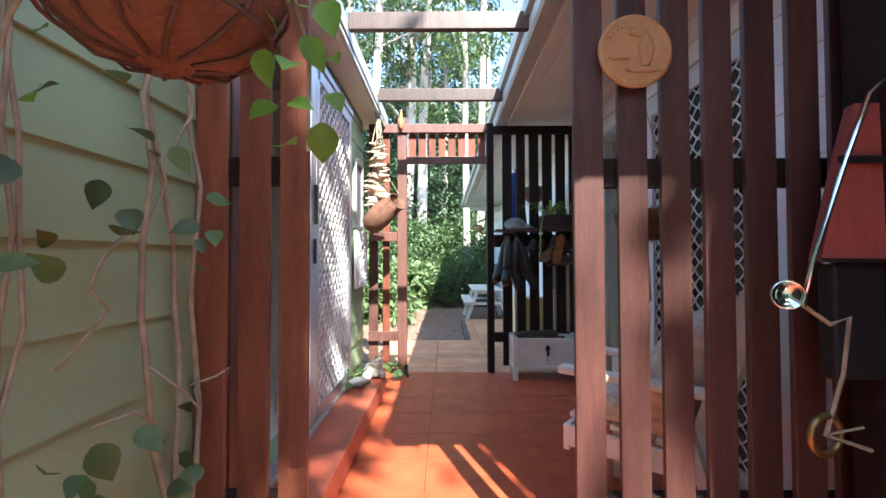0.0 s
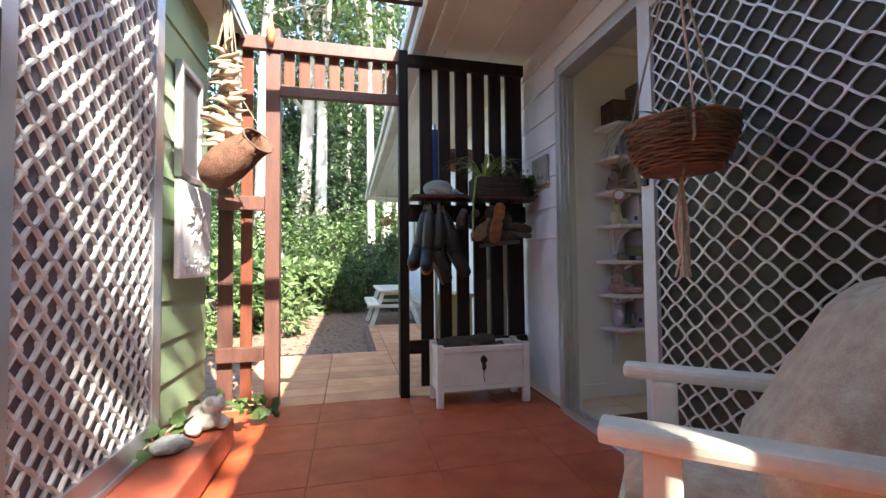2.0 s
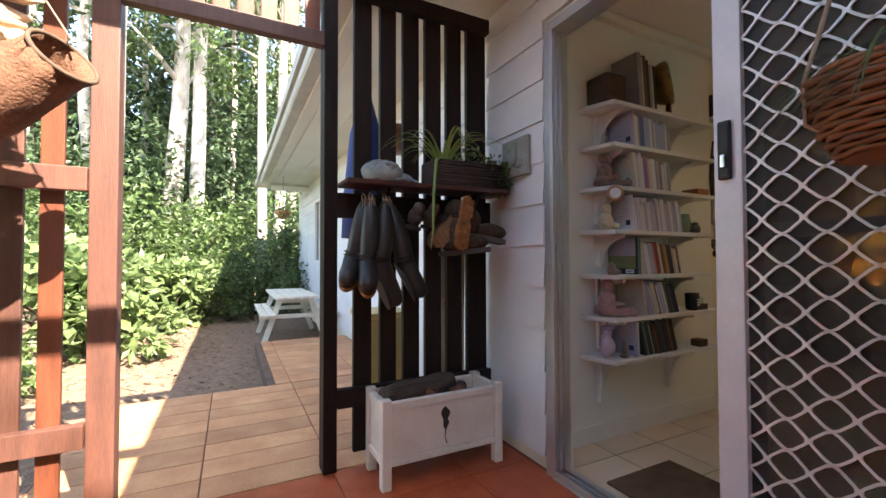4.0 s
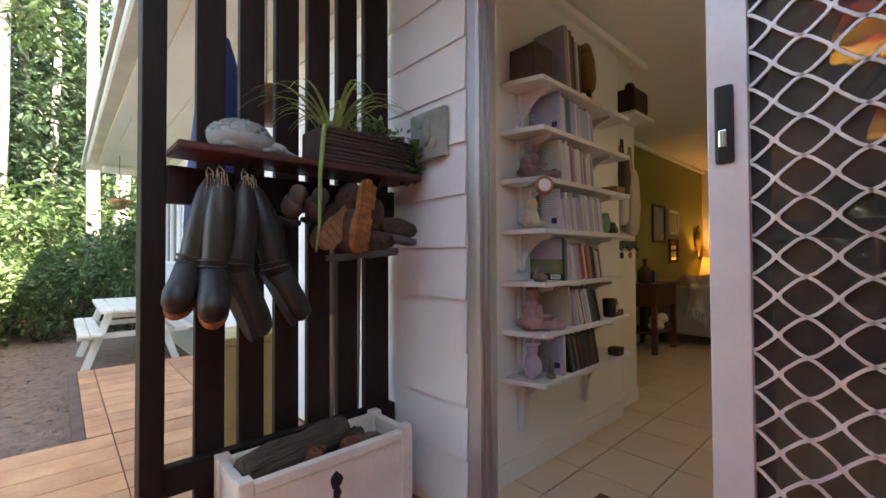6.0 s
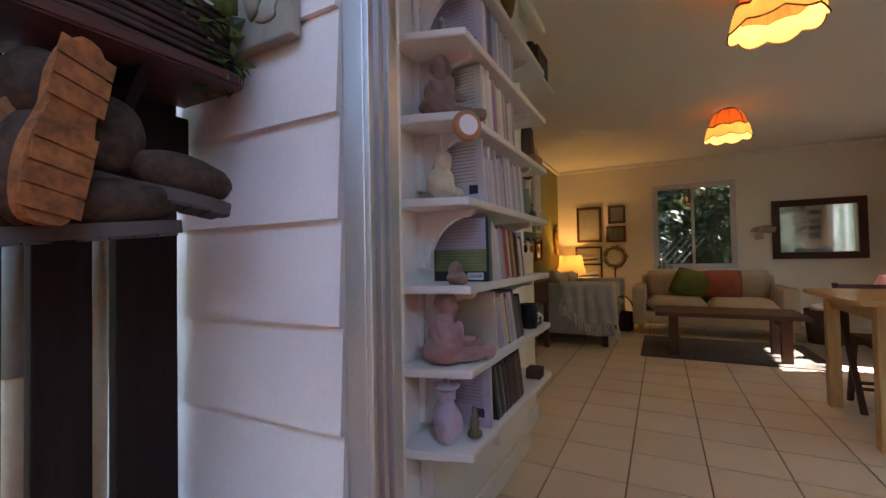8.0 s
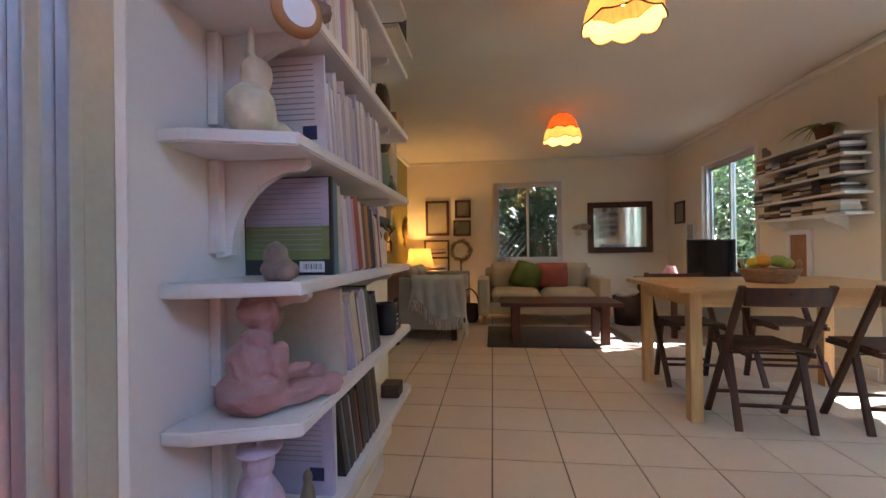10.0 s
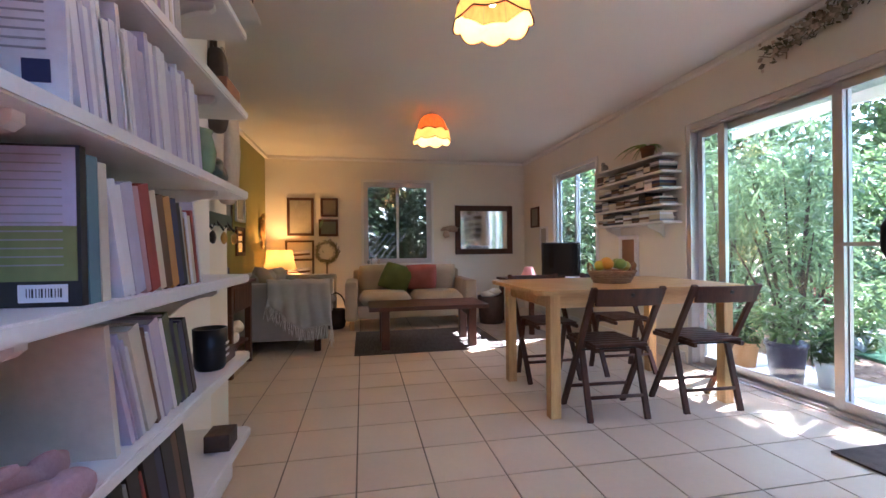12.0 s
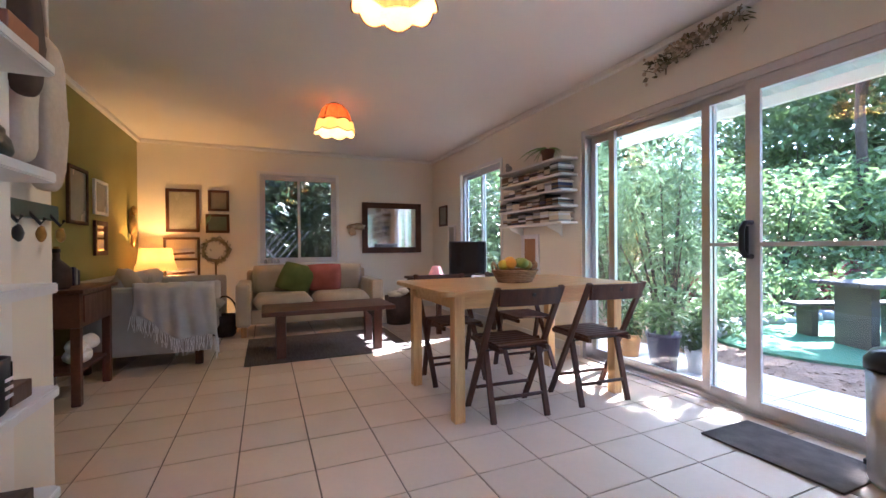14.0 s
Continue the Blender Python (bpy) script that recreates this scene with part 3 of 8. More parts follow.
gate = thing("gate_frame", (0, 4.275, 0), "brown timber gateway with short slats over the opening", "gateway")
slat_part(gate, M["brown"], 0.06, 0.15, -0.04, 0.05, 0.0, 2.50, "post")
slat_part(gate, M["dark"], 0.94, 1.005, -0.05, 0.05, 0.0, 2.44, "post")
slat_part(gate, M["brown"], -0.22, 0.939, -0.06, -0.015, 2.345, 2.43, "rail")
slat_part(gate, M["brown"], 0.151, 0.939, -0.06, -0.015, 2.04, 2.11, "rail")
for i in range(8):
    slat_part(gate, M["redwood"], 0.17 + 0.098 * i, 0.24 + 0.098 * i, -0.012, 0.008, 2.05, 2.38)
for a, c, m in ((-0.225, -0.135, M["brown"]), (-0.09, -0.02, M["redwood"])):
    slat_part(gate, m, a, c, -0.012, 0.01, 0.0, 2.40)
slat_part(gate, M["brown"], -0.22, 0.059, -0.06, -0.015, 1.28, 1.37, "rail")
slat_part(gate, M["brown"], -0.22, 0.059, -0.06, -0.015, 0.31, 0.40, "rail")

privacy = thing("slat_screen", (0, 4.275, 0), "dark stained timber slat screen with a shelf and hanging boots", "screen")
for a, c in ((1.095, 1.187), (1.232, 1.32), (1.36, 1.452), (1.49, 1.585), (1.622, 1.715), (1.755, 1.88)):
    slat_part(privacy, M["dark"], a, c, -0.012, 0.022, 0.06, 2.37)
slat_part(privacy, M["dark"], 1.006, 1.88, -0.06, -0.014, 2.33, 2.41, "rail")
slat_part(privacy, M["dark"], 1.006, 1.88, -0.06, -0.014, 1.22, 1.34, "rail")
slat_part(privacy, M["dark"], 1.006, 1.88, -0.06, -0.014, 0.30, 0.39, "rail")

# wall shelf on the screen
shelf = thing("wall_shelf", (0, 0, 1.36), "dark red-brown timber shelf fixed to the slat screen", "shelf")
part("board", sweep(bmesh.new(), [(1.0, 4.03), (1.85, 3.99), (1.87, 4.01), (1.87, 4.214), (1.0, 4.214)], 0, 0.022, 0.004), M["rosewood"], shelf)
for x in (1.2, 1.7):
    part("bracket", sweep(bmesh.new(), [(0, 0), (0.16, 0), (0, -0.16)], x, x + 0.02, m=Matrix(((0, 0, 1, 0), (-1, 0, 0, 4.214), (0, 1, 0, 0), (0, 0, 0, 1)))), M["dark"], shelf)


# ---- aluminium doors and windows ----
def mesh_grid(y0, y1, z0, z1, dy, dz, r, x, flat=0.006):
    """Expanded diamond mesh in the plane x: strands along both diagonals."""
    bm = bmesh.new()
    ny, nz = round((y1 - y0) / dy), round((z1 - z0) / dz)
    dy, dz = (y1 - y0) / ny, (z1 - z0) / nz

    def strand(p, q):
        d = (q - p)
        n = Vector((0, -d.z, d.y)).normalized() * r
        ax = Vector((flat / 2, 0, 0))
        vs = [bm.verts.new(v) for v in (p + n + ax, p - n + ax, p - n - ax, p + n - ax, q + n + ax, q - n + ax, q - n - ax, q + n - ax)]
        for f in ((0, 1, 5, 4), (1, 2, 6, 5), (2, 3, 7, 6), (3, 0, 4, 7)):
            bm.faces.new([vs[i] for i in f])

    for i in range(ny):
        for j in range(nz):
            a, c = y0 + i * dy, z0 + j * dz
            m0, m1 = Vector((x, a, c + dz / 2)), Vector((x, a + dy, c + dz / 2))
            lo, hi = Vector((x, a + dy / 2, c)), Vector((x, a + dy / 2, c + dz))
            for u in (m0, m1):
                for v in (lo, hi):
                    # the strand runs level near the knuckles at the sides
                    d = v - u
                    w1 = u + Vector((0, d.y * 0.30, d.z * 0.18))
                    w2 = u + Vector((0, d.y * 0.78, d.z * 0.70))
                    strand(u, w1)
                    strand(w1, w2)
                    strand(w2, v)
            box(bm, x - flat * 0.7, x + flat * 0.7, a + dy / 2 - r * 2.4, a + dy / 2 + r * 2.4, c - r * 1.6, c + r * 1.6)
    return bm


# sliding door of the room: outer frame, screen panel, glass panel
door = tagged(new("door_1"), "grey aluminium sliding door with a diamond security screen", kind="structure")
part("door_frame", block(1.885, 1.995, D1 - 0.05, D1 - 0.002, 0.0, DT - 0.002, 0.003), M["alu"], door)
for dx in (0.0, 0.03, 0.06):
    part("track", block(1.885 + dx, 1.897 + dx, D1 - 0.062, D1 - 0.05, 0.02, DT - 0.05, 0.002), M["alu"], door)
    part("track", block(1.885 + dx, 1.897 + dx, D0 + 0.03, D1 - 0.05, 0.006, 0.035, 0.002), M["alu"], door)
part("door_frame", block(1.885, 1.995, D0 + 0.002, D0 + 0.03, 0.0, DT - 0.002, 0.003), M["alu"], door)
part("door_frame", block(1.885, 1.995, D0 + 0.03, D1 - 0.05, DT - 0.05, DT - 0.002, 0.003), M["alu"], door)
part("sill", block(1.88, 2.02, D0 + 0.03, D1 - 0.05, -0.01, 0.006, 0.002), M["alu"], door)
part("reveal", block(1.996, 2.012, D1 - 0.045, D1 + 0.02, 0.004, DT + 0.05, 0.003), M["white"], door)
screen = part("security_screen", mesh_grid(2.03, 2.895, 0.12, 2.05, 0.095, 0.084, 0.0032, 1.895), M["mesh"], door, "silver diamond mesh")
# cover is chosen to dim the room seen through the door
part("fly_screen", block(1.903, 1.904, 2.05, 2.89, 0.12, 2.04), M["finemesh"], door, "fine dark screen sheet dimming the view behind")
for y0, y1, z0, z1 in ((2.89, 2.97, 0.045, 2.10), (1.99, 2.05, 0.045, 2.10)):
    part("stile", block(1.882, 1.912, y0, y1, z0, z1, 0.004), M["alupaint"], door)
for z0, z1 in ((0.045, 0.12), (2.04, 2.10)):
    part("stile", block(1.882, 1.912, 2.05, 2.89, z0, z1, 0.004), M["alupaint"], door)
handle = part("door_handle", block(1.868, 1.884, 2.915, 2.953, 1.255, 1.435, 0.008), M["black"], door, "black plastic latch plate with a chrome lock")
part("lock", lathe(bmesh.new(), [(0.009, 0), (0.009, 0.008), (0.006, 0.009)], 12), M["chrome"], handle, at=pose(1.868, 2.934, 1.30, 0, -90, 0))
part("latch", block(1.858, 1.868, 2.926, 2.942, 1.29, 1.33, 0.003), M["chrome"], handle)
gp = part("pane", block(1.938, 1.943, 2.03, 2.86, 0.10, 2.06), M["glass"], door)
gp.visible_shadow = False
for y0, y1, z0, z1 in ((2.86, 2.91, 0.045, 2.10), (1.99, 2.03, 0.045, 2.10), (2.03, 2.86, 0.045, 0.10), (2.03, 2.86, 2.06, 2.10), (2.03, 2.86, 1.08, 1.12)):
    part("stile", block(1.93, 1.952, y0, y1, z0, z1, 0.003), M["alu"], door)

# sliding screen door of the green house
ldoor = tagged(new("door_2"), "silver aluminium security screen door on the green wall", kind="structure")
for y0, y1, z0, z1 in ((2.41, 2.50, 0.19, 2.21), (2.505, 2.56, 0.19, 2.21), (3.31, 3.385, 0.19, 2.21), (2.52, 3.31, 0.19, 0.27), (2.52, 3.31, 2.14, 2.21)):
    part("stile", block(-0.235, -0.20, y0, y1, z0, z1, 0.004), M["alu"], ldoor)
part("security_screen", mesh_grid(2.56, 3.31, 0.27, 2.14, 0.084, 0.088, 0.0042, -0.214, 0.012), M["mesh"], ldoor, "silver diamond mesh")
part("fly_screen", block(-0.228, -0.225, 2.56, 3.31, 0.27, 2.14), shade_of("lilac_grey_screen", (0.15, 0.145, 0.175), 0.8), ldoor, "grey woven fly screen")
part("door_frame", block(-0.30, -0.215, L0 - 0.03, L0, 0.18, LT, 0.003), M["alu"], ldoor)
part("door_frame", block(-0.30, -0.19, L0 - 0.03, 3.40, LT, LT + 0.04, 0.003), M["alu"], ldoor)
part("track", block(-0.262, -0.19, L0 - 0.03, 3.40, 0.162, 0.188, 0.003), M["alu"], ldoor)
part("door_handle", block(-0.20, -0.185, 2.455, 2.49, 1.30, 1.52, 0.006), M["black"], ldoor, "black plastic pull handle")
part("door_handle", block(-0.20, -0.19, 2.455, 2.485, 1.08, 1.22, 0.004), M["black"], ldoor, "black lock plate")

# wide sliding door of the south wall
sdoor = tagged(new("door_3"), "grey aluminium three-panel glass sliding door to the garden", kind="structure")
y0, y1 = 0.57, 0.675
part("door_frame", block(4.905, 4.948, y0, y1, 0, 2.018, 0.003), M["alu"], sdoor)
part("door_frame", block(2.102, 2.145, y0, y1, 0, 2.018, 0.003), M["alu"], sdoor)
part("door_frame", block(2.145, 4.905, y0, y1, 1.965, 2.018, 0.003), M["alu"], sdoor)
part("sill", block(2.145, 4.905, y0 - 0.02, y1 + 0.02, -0.03, 0.012, 0.003), M["alu"], sdoor)
for k in range(3):
    part("track", block(2.145, 4.905, y0 + 0.02 + 0.035 * k, y0 + 0.026 + 0.035 * k, 0.012, 0.03), M["alu"], sdoor)
    part("track", block(2.145, 4.905, y0 + 0.02 + 0.035 * k, y0 + 0.026 + 0.035 * k, 1.945, 1.965), M["alu"], sdoor)


def glass_panel(parent, xa, xb, y, z0, z1, st=0.05, mat=None, mid=None):
    mat = mat or M["alu"]
    for a, c, lo, hi in ((xa, xa + st, z0, z1), (xb - st, xb, z0, z1), (xa + st, xb - st, z0, z0 + 0.06), (xa + st, xb - st, z1 - 0.05, z1)):
        part("stile", block(a, c, y - 0.014, y + 0.014, lo, hi, 0.003), mat, parent)
    if mid:
        part("stile", block(xa + st, xb - st, y - 0.012, y + 0.012, mid - 0.018, mid + 0.018, 0.003), mat, parent)
    g = part("pane", block(xa + st, xb - st, y - 0.002, y + 0.002, z0 + 0.06, z1 - 0.05), M["glass"], parent)
    g.visible_shadow = False


glass_panel(sdoor, 3.80, 4.90, 0.593, 0.03, 1.945)
part("stile", block(4.60, 4.66, 0.612, 0.645, 0.03, 1.945, 0.003), M["alu"], sdoor)
glass_panel(sdoor, 2.15, 3.86, 0.628, 0.03, 1.945, 0.055)
for a, c, lo, hi in ((3.49, 3.57, 0.03, 1.945), (2.16, 2.22, 0.03, 1.945), (2.22, 3.49, 0.03, 0.09), (2.22, 3.49, 1.89, 1.945), (2.22, 3.49, 0.99, 1.015), (3.57, 3.82, 0.99, 1.012)):
    part("stile", block(a, c, 0.650, 0.674, lo, hi, 0.003), M["alupaint"], sdoor)
b = bmesh.new()
tube(b, [(3.535, 0.676, 0.93), (3.54, 0.73, 0.935), (3.545, 0.752, 0.97), (3.545, 0.752, 1.09), (3.54, 0.73, 1.125), (3.535, 0.676, 1.13)], 0.015, 10)
part("door_handle", b, M["black"], sdoor, "black plastic pull handle", smooth=True)
part("latch", block(3.55, 3.575, 0.675, 0.70, 0.94, 1.11, 0.004), M["black"], sdoor)


def slide_window(name, label, horizontal, a, c, z0, z1, at, rot):
    """A two-pane aluminium window in its own frame: width along x, built at the origin."""
    w = tagged(new(name), label, kind="structure")
    w.matrix_basis = pose(*at, 0, 0, rot)
    width = c - a
    for x0, x1, lo, hi in ((0, 0.04, z0, z1), (width - 0.04, width, z0, z1), (0.04, width - 0.04, z0, z0 + 0.04), (0.04, width - 0.04, z1 - 0.04, z1)):
        part("window_frame", block(x0, x1, -0.04, 0.04, lo, hi, 0.003), M["alu"], w)
    half = width / 2
    for x0, x1, y in ((0.04, half + 0.02, 0.015), (half - 0.02, width - 0.04, -0.015)):
        for p, q, lo, hi in ((x0, x0 + 0.03, z0 + 0.04, z1 - 0.04), (x1 - 0.03, x1, z0 + 0.04, z1 - 0.04), (x0 + 0.03, x1 - 0.03, z0 + 0.04, z0 + 0.075), (x0 + 0.03, x1 - 0.03, z1 - 0.075, z1 - 0.04)):
            part("stile", block(p, q, y - 0.012, y + 0.012, lo, hi, 0.002), M["alu"], w)
        g = part("pane", block(x0 + 0.03, x1 - 0.03, y - 0.002, y + 0.002, z0 + 0.075, z1 - 0.075), M["glass"], w)
        g.visible_shadow = False
    part("window_sill", block(-0.03, width + 0.03, 0.05, 0.13, z0 - 0.03, z0 - 0.004, 0.005), M["white"], w)
    for x0, x1, lo, hi in ((-0.04, 0, z0, z1 + 0.04), (width, width + 0.04, z0, z1 + 0.04), (0, width, z1, z1 + 0.04)):
        part("architrave", block(x0, x1, 0.062, 0.078, lo, hi, 0.003), M["white"], w)
    return w


end_window = slide_window("window_1", "two-pane aluminium sliding window over the sofa", True, 2.278, 3.349, 0.777, 2.064, (XF + 0.06, 2.278, 0), 90)
# added dark sheet: no screen is known here, it dims the window view
dim_sheet = part("fly_screen", block(0.04, 1.03, -0.034, -0.032, 0.817, 2.024), M["dimsheet"], end_window, "fine dark screen sheet dimming the view behind")
slide_window("window_2", "two-pane aluminium sliding window beside the desk", True, 6.312, 7.398, 0.562, 2.018, (6.312, 0.62, 0), 0)


# ---- the room: book shelves ----
SHELF_Z = [1.843, 1.622, 1.397, 1.168, 0.932, 0.71, 0.493]
SX0, SX1, SYF, SYB = 2.25, 3.18, 3.696, 3.898
TO_YZ = Matrix(((0, 0, 1, 0), (-1, 0, 0, 0), (0, 1, 0, 0), (0, 0, 0, 1)))


def bracket_outline(n=8):
    """Curved gusset: (out from the wall, height), top at 0."""
    pts = [(0, 0), (0.175, 0), (0.175, -0.012)]
    for k in range(n + 1):
        a = math.pi / 2 * k / n
        pts.append((0.165 - 0.135 * math.sin(a), -0.02 - 0.15 * (1 - math.cos(a))))
    return pts + [(0, -0.175)]


for k, z in enumerate(SHELF_Z):
    sh = thing("bookshelf", (0, 0, z), "white painted wall shelf on curved timber brackets", "shelf", "book shelves")
    part("board", sweep(bmesh.new(), [(SX0, SYB), (SX0, SYB - 0.05), (SX0 + 0.05, SYF), (SX1 - 0.012, SYF), (SX1, SYF + 0.015), (SX1, SYB)][::-1], -0.022, 0, 0.003), M["white"], sh)
    for x in (2.385, 2.98):
        part("bracket", sweep(bmesh.new(), bracket_outline(), 0, 0.018, m=Matrix.Translation((x, SYB, -0.023)) @ TO_YZ), M["white"], sh)
    for x in (2.365, 2.96):
        if k == 6:
            part("cleat", block(x, x + 0.018, SYB - 0.03, SYB, -0.27, -0.024, 0.002), M["white"], sh)
        else:
            part("cleat", block(x, x + 0.018, SYB - 0.02, SYB, -0.19, -0.024, 0.002), M["white"], sh)

BOOKC = {"white": (0.74, 0.73, 0.76), "cream": (0.66, 0.60, 0.48), "blue": (0.06, 0.11, 0.30), "sky": (0.34, 0.42, 0.58), "purple": (0.28, 0.15, 0.34), "green": (0.10, 0.14, 0.07),
         "black": (0.02, 0.02, 0.022), "brown": (0.16, 0.08, 0.045), "red": (0.34, 0.06, 0.05), "orange": (0.52, 0.25, 0.06), "navy": (0.03, 0.035, 0.10), "lilac": (0.50, 0.48, 0.62), "teal": (0.12, 0.22, 0.26), "grey": (0.33, 0.33, 0.35), "pink": (0.55, 0.32, 0.34)}
BOOKM = {k: material("cover_" + k, c, tuple(v * 0.8 for v in c), 0.45, scale=9, bump=0.05) for k, c in BOOKC.items()}


def book(x, z, t, h, d, col, lean=0.0, y=None, kind="book", extra=None, flat=None):
    """A standing book: boards, spine to the front, pages within. lean: degrees its top goes towards -x."""
    y = SYF + 0.02 if y is None else y
    m = pose(x, y, z, 0, -lean, 0) if flat is None else flat
    words = {"book": "%s covered book standing on the white shelf", "folder": "%s card folder standing on the white shelf", "magazine": "%s magazine standing on the white shelf"}[kind]
    bk = thing(kind, m, words % col, kind, "books on the shelves")
    k = 0.003
    c = sweep(bmesh.new(), [(0, d), (0, 0), (t, 0), (t, d), (t - k, d), (t - k, k), (k, k), (k, d)], 0, h)
    bmesh.ops.recalc_face_normals(c, faces=c.faces)
    part("cover", c, BOOKM[col], bk)
    part("pages", block(0.0032, t - 0.0032, 0.004, d - 0.004, 0.003, h - 0.004), M["paper"], bk)
    if extra:
        extra(bk, t, h, d)
    return bk


def printed(bk, t, h, d):
    """Unreadable lines of print and a small picture on the side cover."""
    b = bmesh.new()
    for i in range(11):
        w = d * (0.72 if i % 4 else 0.5)
        box(b, -0.0012, -0.0002, d * 0.12, d * 0.12 + w, h * 0.92 - i * h * 0.055, h * 0.92 - i * h * 0.055 - 0.0022)
    part("print", b, BOOKM["grey"], bk)
    part("picture", block(-0.0014, -0.0002, d * 0.10, d * 0.26, h * 0.16, h * 0.30), BOOKM["navy"], bk)


def landscape(bk, t, h, d):
    """Back cover: lilac sky, green fields, dark foot and a white label."""
    part("picture", block(-0.0010, -0.0002, 0.004, d - 0.004, h * 0.50, h * 0.985), BOOKM["lilac"], bk)
    part("picture", block(-0.0012, -0.0002, 0.004, d - 0.004, h * 0.16, h * 0.499), shade_of("field_green", (0.22, 0.26, 0.09), 0.45), bk)
    b = bmesh.new()
    for i in range(14):
        box(b, -0.0018, -0.0013, d * 0.1, d * 0.9, h * 0.94 - i * h * 0.052, h * 0.94 - i * h * 0.052 - 0.0018)
    part("print", b, BOOKM["grey"], bk)
    part("label", block(-0.002, -0.0002, d * 0.08, d * 0.36, h * 0.03, h * 0.14), M["paper"], bk)
    b = bmesh.new()
    for i in range(12):
        box(b, -0.0026, -0.0021, d * 0.11 + i * d * 0.018, d * 0.11 + i * d * 0.018 + (0.0008 if i % 3 else 0.0018), h * 0.06, h * 0.115)
    part("barcode", b, BOOKM["black"], bk)


rng = random.Random(4)


def row(z, x, items, lean=5.0, step=0.001):
    for it in items:
        col, t, h, d, kind = it[:5]
        le = it[6] if len(it) > 6 else lean
        book(x + h * math.sin(radians(le)), z, t, h, d, col, le, kind=kind, extra=it[5] if len(it) > 5 else None)
        x += t / max(0.5, math.cos(radians(le))) + step
    return x


def some(cols, n, kind, h=(0.16, 0.195), t=(0.008, 0.02), d=(0.14, 0.17)):
    return [(rng.choice(cols), rng.uniform(*t), rng.uniform(*h), rng.uniform(*d), kind) for _ in range(n)]


row(SHELF_Z[0], 2.50, [("grey", 0.03, 0.30, 0.17, "book"), ("cream", 0.012, 0.28, 0.17, "magazine"), ("brown", 0.025, 0.29, 0.17, "book"), ("black", 0.022, 0.27, 0.16, "book"), ("grey", 0.02, 0.25, 0.16, "book"), ("white", 0.01, 0.26, 0.16, "magazine"), ("black", 0.02, 0.25, 0.15, "book")], 5)
row(SHELF_Z[1], 2.46, [("lilac", 0.012, 0.195, 0.175, "folder", printed, 2)] + [("white", 0.012, 0.17, 0.16, "magazine"), ("white", 0.01, 0.165, 0.16, "magazine"), ("grey", 0.012, 0.165, 0.15, "magazine"), ("blue", 0.035, 0.17, 0.16, "folder"), ("sky", 0.02, 0.17, 0.16, "folder"), ("sky", 0.025, 0.165, 0.16, "folder"), ("white", 0.015, 0.165, 0.16, "magazine"), ("sky", 0.02, 0.17, 0.16, "folder"), ("cream", 0.012, 0.15, 0.15, "magazine")] + some(["sky", "white", "grey"], 9, "folder", (0.14, 0.17)), 5)
row(SHELF_Z[2], 2.45, [("cream", 0.01, 0.19, 0.175, "magazine", printed, 3)] + some(["white", "cream", "white"], 5, "magazine") + [("purple", 0.03, 0.18, 0.16, "book"), ("pink", 0.012, 0.17, 0.15, "book"), ("cream", 0.02, 0.165, 0.15, "book"), ("white", 0.03, 0.17, 0.15, "book"), ("grey", 0.02, 0.16, 0.15, "book")] + some(["white", "cream", "grey", "purple"], 8, "book", (0.14, 0.17)), 7)
row(SHELF_Z[3], 2.45, [("white", 0.006, 0.192, 0.18, "magazine", printed, 3)] + some(["white", "lilac", "white"], 30, "magazine", (0.14, 0.185), (0.006, 0.018)), 10)
row(SHELF_Z[4], 2.475, [("black", 0.012, 0.198, 0.185, "book", landscape, 1), ("teal", 0.022, 0.19, 0.165, "book", None, 2), ("cream", 0.018, 0.185, 0.16, "book", None, 3)] + [("white", 0.018, 0.17, 0.16, "book"), ("white", 0.012, 0.165, 0.16, "book"), ("lilac", 0.03, 0.17, 0.15, "book"), ("pink", 0.015, 0.17, 0.15, "book"), ("red", 0.03, 0.175, 0.15, "book"), ("cream", 0.02, 0.17, 0.15, "book"), ("brown", 0.025, 0.165, 0.15, "book"), ("orange", 0.025, 0.165, 0.15, "book"), ("navy", 0.022, 0.165, 0.15, "book"), ("black", 0.015, 0.16, 0.15, "book")] + some(["white", "orange", "navy", "red", "cream"], 6, "book", (0.13, 0.175)), 14)
row(SHELF_Z[5], 2.52, [("cream", 0.012, 0.19, 0.175, "folder", None, 8)] + some(["white", "lilac"], 4, "magazine", (0.15, 0.185), (0.006, 0.014)) + [("cream", 0.03, 0.18, 0.15, "book"), ("brown", 0.012, 0.175, 0.15, "book"), ("white", 0.012, 0.165, 0.16, "book", printed), ("lilac", 0.03, 0.18, 0.16, "folder"), ("white", 0.012, 0.18, 0.16, "folder"), ("green", 0.022, 0.185, 0.16, "book"), ("navy", 0.015, 0.17, 0.15, "book"), ("green", 0.015, 0.16, 0.15, "book"), ("navy", 0.02, 0.16, 0.15, "book"), ("black", 0.015, 0.165, 0.15, "book")], 19)
row(SHELF_Z[6], 2.47, [("lilac", 0.012, 0.188, 0.185, "folder", printed, 1), ("white", 0.006, 0.185, 0.175, "magazine", None, 2)] + [(c, t, h, 0.16, k) for c, t, h, k in (("black", 0.02, 0.19, "folder"), ("teal", 0.012, 0.18, "folder"), ("black", 0.03, 0.185, "folder"), ("grey", 0.01, 0.175, "magazine"), ("black", 0.03, 0.185, "folder"), ("red", 0.01, 0.17, "magazine"), ("black", 0.035, 0.19, "folder"), ("navy", 0.02, 0.18, "folder"), ("black", 0.035, 0.19, "folder"), ("brown", 0.02, 0.18, "folder"), ("black", 0.03, 0.185, "folder"))], 17)




